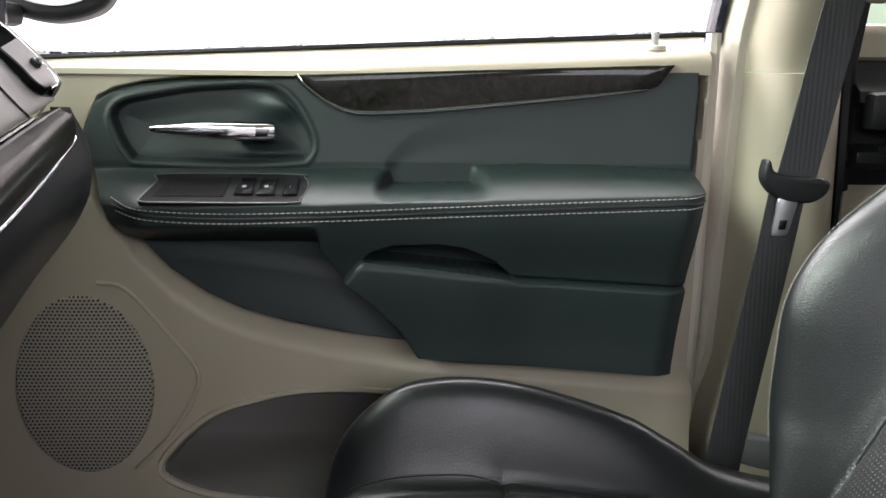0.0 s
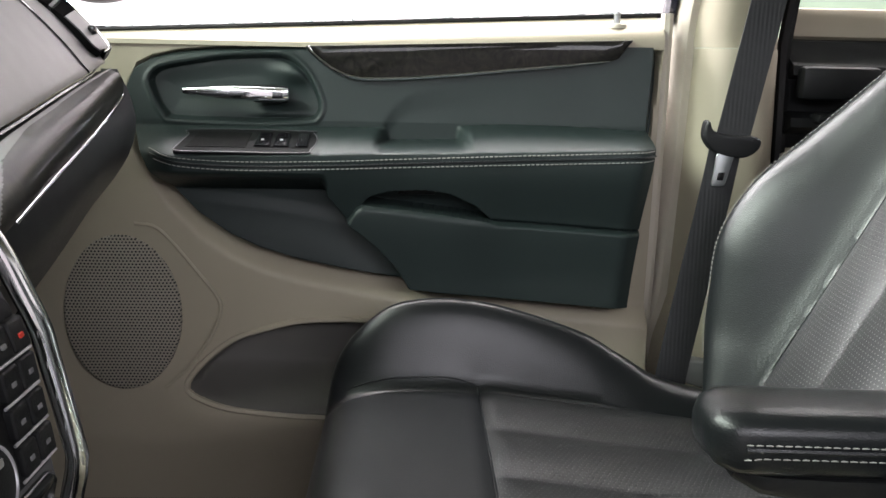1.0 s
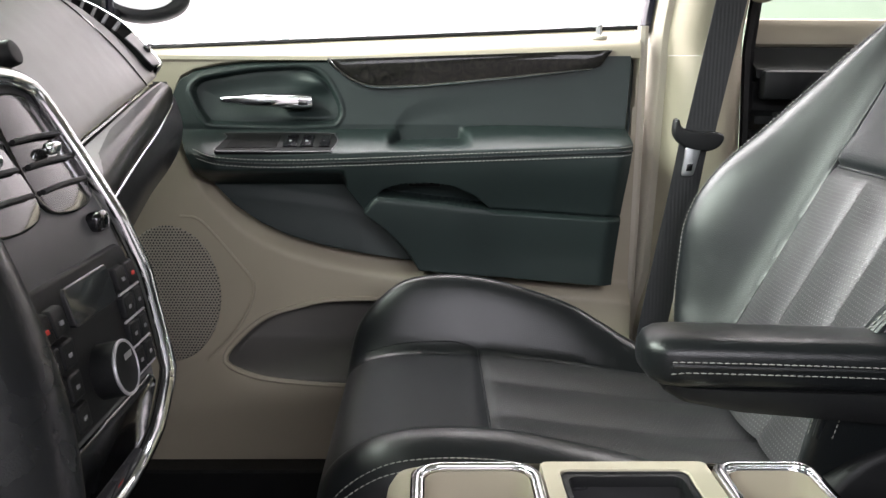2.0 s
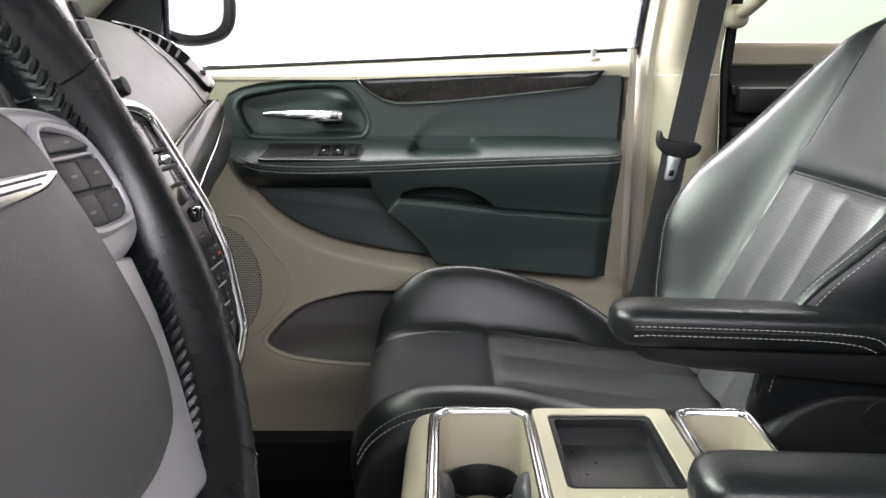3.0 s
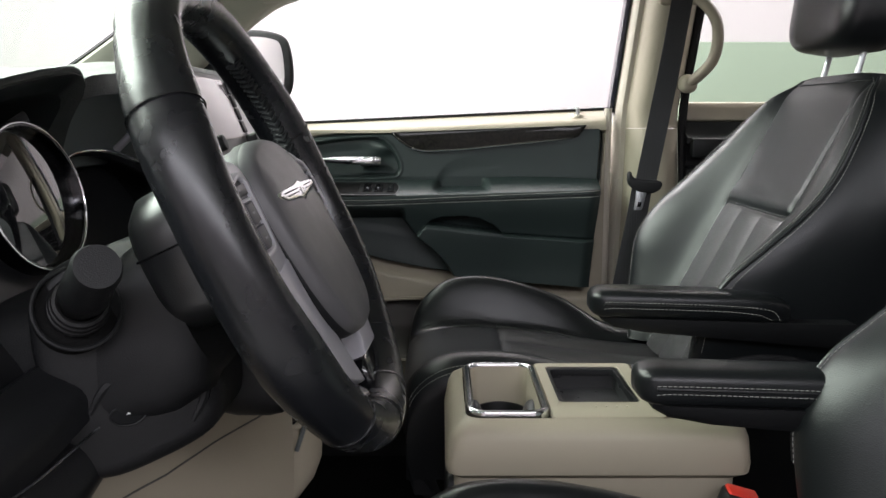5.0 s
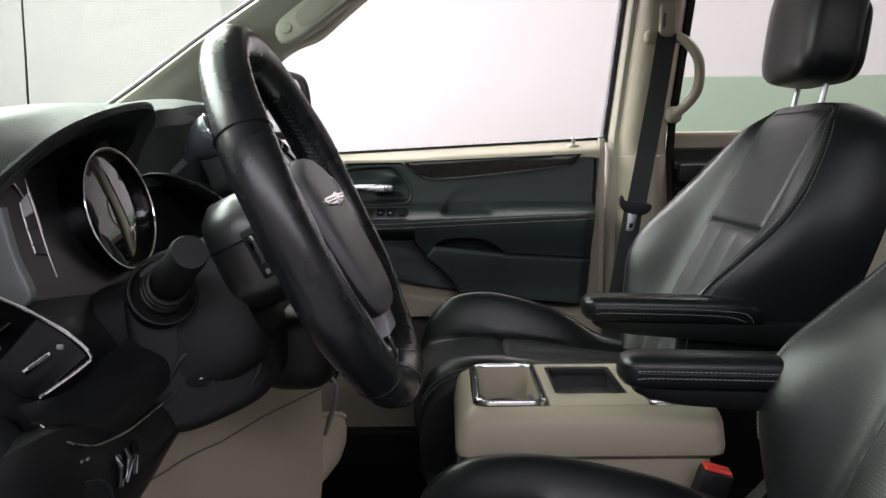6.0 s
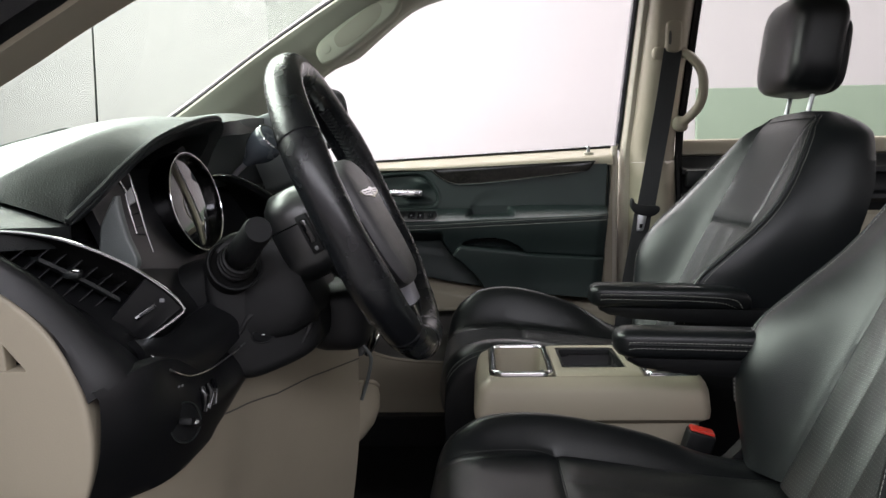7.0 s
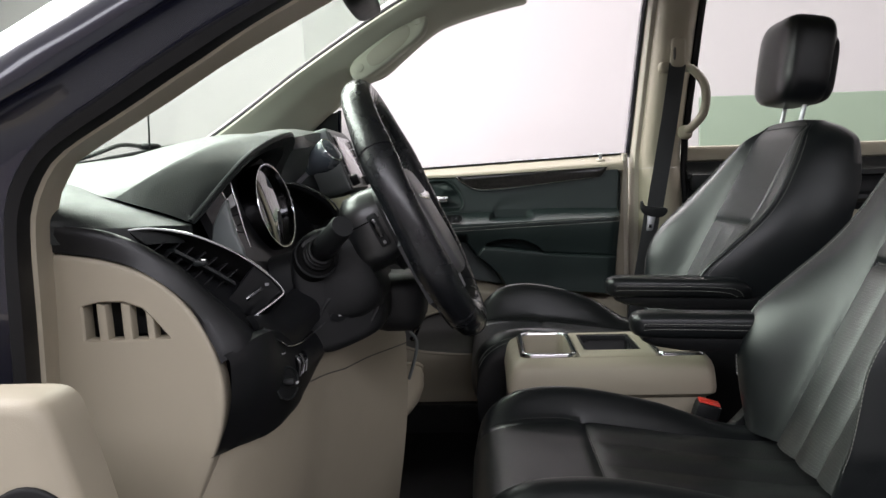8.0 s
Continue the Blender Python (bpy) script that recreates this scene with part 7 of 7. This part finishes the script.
# wooden trim below the lid
EDGE = [(-0.140, 0.10, 0.620), (-0.157, 0.211, 0.630), (-0.186, 0.36, 0.645), (-0.208, 0.48, 0.657), (-0.232, 0.60, 0.670), (-0.253, 0.70, 0.682)]
TOP_EDGE = [(-0.166, 0.10, 0.649), (-0.187, 0.211, 0.664), (-0.211, 0.36, 0.681), (-0.230, 0.48, 0.694), (-0.250, 0.60, 0.706), (-0.262, 0.696, 0.716)]
wood = across([[a, np.array(a) * 0.6 + np.array(b) * 0.4 + (0.009, 0, 0.006), np.array(a) * 0.2 + np.array(b) * 0.8 + (0.007, 0, 0.003), b, np.array(b) + (-0.008, 0, -0.003)] for a, b in zip(TOP_EDGE, EDGE)], 150, 60)
wv, wf = thick_sheet(wood, (-0.015, 0, -0.004))
n_v = 150
m_s = wood.shape[0]
slots = []
for q in wf:
    i = q[0]
    if i >= m_s * n_v:
        slots.append(1)
        continue
    s, y = (i // n_v) / (m_s - 1), (i % n_v) / (n_v - 1)
    slots.append(1 if s > np.interp(y, (0, 0.1, 0.18, 0.26, 0.42, 1), (1, 0.9, 0.5, 0.22, 0.06, 0.03)) else 0)
part("wood_bezel", (wv, wf), [LID, WOOD], dash, "glossy dark burl bezel", slots=slots)
part("bezel_chrome", tube(curve([np.array(p) + (0.003, 0, 0.002) for p in EDGE[1:]] + [np.array((-0.2545, 0.708, 0.692)), np.array((-0.257, 0.706, 0.704)), np.array((-0.2625, 0.698, 0.716))], 70), 0.0014, 8), CHROME, dash, "chrome edge of the bezel")
under = across([
    [(-0.148, 0.11, 0.618), (-0.152, 0.11, 0.58), (-0.21, 0.11, 0.50), (-0.30, 0.11, 0.45)],
    [(-0.172, 0.27, 0.632), (-0.174, 0.28, 0.59), (-0.23, 0.28, 0.51), (-0.32, 0.28, 0.46)],
    [(-0.204, 0.44, 0.650), (-0.204, 0.45, 0.61), (-0.25, 0.45, 0.53), (-0.34, 0.45, 0.47)],
    [(-0.235, 0.60, 0.668), (-0.230, 0.61, 0.63), (-0.27, 0.62, 0.56), (-0.36, 0.62, 0.48)],
    [(-0.254, 0.70, 0.684), (-0.240, 0.71, 0.65), (-0.27, 0.720, 0.59), (-0.37, 0.72, 0.50)],
    [(-0.266, 0.735, 0.715), (-0.255, 0.745, 0.67), (-0.285, 0.755, 0.61), (-0.38, 0.755, 0.52)],
], 50, 20)
part("under_pad", thick_sheet(under, (-0.02, 0, 0.0)), FASCIA, dash, "black pad under the bezel")
part("lower_glove_box", thick_sheet(across([
    [(-0.28, 0.11, 0.48), (-0.30, 0.11, 0.38), (-0.40, 0.11, 0.26)],
    [(-0.34, 0.42, 0.49), (-0.36, 0.42, 0.38), (-0.45, 0.42, 0.26)],
    [(-0.42, 0.76, 0.51), (-0.44, 0.76, 0.40), (-0.52, 0.76, 0.28)]], 20, 12), (-0.05, 0, 0)), DARK_GREY, dash, "dark lower glove box")

# long passenger vent
vt = curve([(-0.372, 0.585, 0.832), (-0.345, 0.645, 0.822), (-0.312, 0.692, 0.798), (-0.283, 0.708, 0.765), (-0.264, 0.704, 0.742), (-0.262, 0.684, 0.736)], 50)
part("side_vent_chrome", tube(vt, 0.0013, 8), CHROME, dash, "chrome edge of the side vent")
part("vent_surround", sheet(np.array([vt + (0.0, 0.002, 0.001), vt + (-0.001, 0.013, 0.0), vt + (-0.008, 0.021, -0.008), vt + (-0.03, 0.027, -0.03)])), LID, dash, "dark grey surround of the side vent")
vb = curve([(-0.370, 0.575, 0.826), (-0.340, 0.615, 0.808), (-0.306, 0.645, 0.785), (-0.280, 0.655, 0.760), (-0.266, 0.660, 0.742), (-0.262, 0.678, 0.734)], 50)
sv = part("side_vent", thick_sheet(np.array([vt + (-0.002, -0.002, -0.001), vt * 0.5 + vb * 0.5 + (-0.012, 0.004, -0.008), vb]), (-0.006, 0, -0.004)), CARPET, dash, "dark side vent")
for k in range(4, 32, 4):
    part("side_vent_slat", thick_sheet([[vt[k] + (0, -0.002, 0), vt[k + 1] + (0, -0.002, 0)], [vb[k], vb[k + 1]]], (-0.002, 0, -0.005)), PLASTIC_PAD, sv)
plate = [[vt[k] * 0.94 + vb[k] * 0.06 + (0.001, -0.001, 0.001), vt[k] * 0.5 + vb[k] * 0.5 + (0.002, 0, 0.002), vb[k] * 0.98 + vt[k] * 0.02 + (0.001, 0, 0.001)] for k in range(33, 48)]
wheel_plate = part("wheel_plate", thick_sheet(plate, (-0.004, 0, -0.003)), LID, sv, "dark grey plate with a thumb wheel")
mid = np.array(plate)[6:8, 1].mean(0)
part("side_vent_wheel", rbox(*(mid + (0.0015, 0, 0.001)), 0.008, 0.011, 0.010, 0.0025), GLOSS, wheel_plate)
part("wheel_mark", rbox(*(mid + (0.0058, 0, 0.002)), 0.001, 0.006, 0.0016, 0.0003), GREY_MARK, wheel_plate)

# ---- driver side front pillar and door opening ----
dp = thing("driver_pillar", (-0.42, -0.80, 0.5), "dark blue driver side pillar with beige inner trim", "car pillar", kind="structure")
def edge_line(pts):
    return curve(pts, 90)


L1 = edge_line([(-0.45, -0.71, 0.10), (-0.440, -0.71, 0.411), (-0.434, -0.71, 0.588), (-0.433, -0.71, 0.70), (-0.427, -0.71, 0.742), (-0.411, -0.71, 0.769), (-0.398, -0.71, 0.783), (-0.303, -0.705, 0.839), (-0.233, -0.70, 0.882), (-0.135, -0.69, 0.936), (0.1, -0.66, 1.06), (0.5, -0.62, 1.19)])
L2 = edge_line([(-0.425, -0.77, 0.10), (-0.420, -0.77, 0.41), (-0.4195, -0.77, 0.60), (-0.420, -0.77, 0.70), (-0.415, -0.77, 0.736), (-0.400, -0.768, 0.768), (-0.379, -0.765, 0.790), (-0.312, -0.76, 0.831), (-0.246, -0.755, 0.872), (-0.15, -0.745, 0.929), (0.1, -0.70, 1.06), (0.5, -0.66, 1.20)])
L3 = edge_line([(-0.436, -0.80, 0.10), (-0.431, -0.80, 0.41), (-0.431, -0.80, 0.60), (-0.430, -0.80, 0.70), (-0.424, -0.80, 0.744), (-0.408, -0.798, 0.776), (-0.385, -0.795, 0.801), (-0.330, -0.79, 0.836), (-0.266, -0.785, 0.876), (-0.17, -0.775, 0.929), (0.1, -0.73, 1.07), (0.5, -0.69, 1.22)])
L4 = edge_line([(-0.56, -0.82, 0.10), (-0.56, -0.82, 0.41), (-0.555, -0.82, 0.60), (-0.53, -0.82, 0.70), (-0.50, -0.82, 0.76), (-0.46, -0.818, 0.800), (-0.411, -0.815, 0.832), (-0.374, -0.81, 0.852), (-0.317, -0.805, 0.886), (-0.20, -0.795, 0.950), (0.1, -0.75, 1.10), (0.5, -0.71, 1.24)])
L5 = edge_line([(-0.75, -0.86, 0.10), (-0.75, -0.86, 0.41), (-0.74, -0.86, 0.58), (-0.70, -0.85, 0.70), (-0.62, -0.83, 0.76), (-0.53, -0.81, 0.825), (-0.47, -0.80, 0.860), (-0.419, -0.795, 0.890), (-0.357, -0.785, 0.928), (-0.22, -0.775, 1.005), (0.05, -0.73, 1.14), (0.5, -0.68, 1.27)])
part("inner_trim", sheet(np.array([L1 + (0, 0.02, 0), L1, L1 * 0.6 + L2 * 0.4 + (0.002, 0, -0.001), L2 + (0.003, 0.004, -0.002), L2, L2 + (-0.004, -0.002, 0.003)])), BEIGE, dp, "beige inner trim of the opening")
part("opening_seal", sheet(np.array([L2 + (-0.002, 0.006, 0.001), L2 + (0.002, -0.006, -0.002), L2 * 0.5 + L3 * 0.5 + (0.006, -0.012, -0.004), L3 + (0.003, -0.004, -0.002), L3, L3 + (-0.004, 0.012, 0.004)])), RUBBER, dp, "black rubber seal of the opening")
part("inner_jamb", sheet(np.array([L3 + (-0.002, 0.010, 0.002), L3 * 0.7 + L4 * 0.3 + (0, 0.012, 0), L3 * 0.3 + L4 * 0.7 + (0, 0.008, 0), L4 + (0.002, 0.004, 0), L4])), PAINT, dp, "dark blue painted jamb")
part("outer_pillar", sheet(np.array([L4 + (0.001, 0.003, 0), L4 + (-0.004, -0.004, 0.004), L4 * 0.7 + L5 * 0.3 + (-0.002, -0.012, 0.002), L4 * 0.3 + L5 * 0.7 + (-0.002, -0.008, 0.004), L5, L5 + (-0.03, 0.04, 0.012)])), PAINT, dp, "dark blue painted pillar skin")
drops = []
rnd = random.Random(9)
for k in range(26):
    i = rnd.randrange(50, 80)
    s = rnd.uniform(0.2, 0.95)
    p = L4[i] * (1 - s) + L5[i] * s + (0, -0.011, 0.003)
    drops.append(superball(*p, 0.0014, 0.0014, 0.0014, 1, 6, 4))
part("water_drops", join(*drops), STEEL, dp, "small water drops")

ddoor = thing("driver_door", (-0.36, -1.05, 0.15), "open driver door, beige moulded trim edge", "car door")
part("door_trim", slab(np.vstack([curve([(-0.55, 0.607), (-0.42, 0.607), (-0.30, 0.6075)], 12), curve([(-0.285, 0.6072), (-0.274, 0.605), (-0.266, 0.598), (-0.261, 0.586)], 8), curve([(-0.257, 0.57), (-0.241, 0.515), (-0.22, 0.42), (-0.205, 0.20)], 14), [(-0.55, 0.20)]]), lambda u, v, d: (u - 0.022, -1.0 - d, v - 0.0095), -0.05, 0.004, 0.012), BEIGE, ddoor, "beige door trim")
part("door_speaker", slab([(-0.305 + 0.045 * math.cos(a), 0.475 + 0.06 * math.sin(a)) for a in np.linspace(0, 6.283, 40, endpoint=False)], lambda u, v, d: (u, -1.0 - d, v), -0.02, 0.007, 0.003), PLASTIC, ddoor, "black loudspeaker rim")

# ---- mirror and lamp at the roof ----
rv = thing("rear_view_mirror", (-0.205, 0.10, 1.08), "black rear view mirror hanging at the windscreen", "car mirror")
part("mirror_case", superball(-0.205, 0.10, 1.112, 0.030, 0.115, 0.036, 0.5, 30, 16, -20), PLASTIC, rv, "black mirror case")
part("mirror_stem", tube([(-0.22, 0.08, 1.13), (-0.27, 0.04, 1.22)], 0.012, 10), PLASTIC, rv)
solo("sensor_box", rbox(-0.302, 0.02, 1.105, 0.045, 0.06, 0.045, 0.008), PLASTIC, "black sensor box at the top of the windscreen", "sensor box")
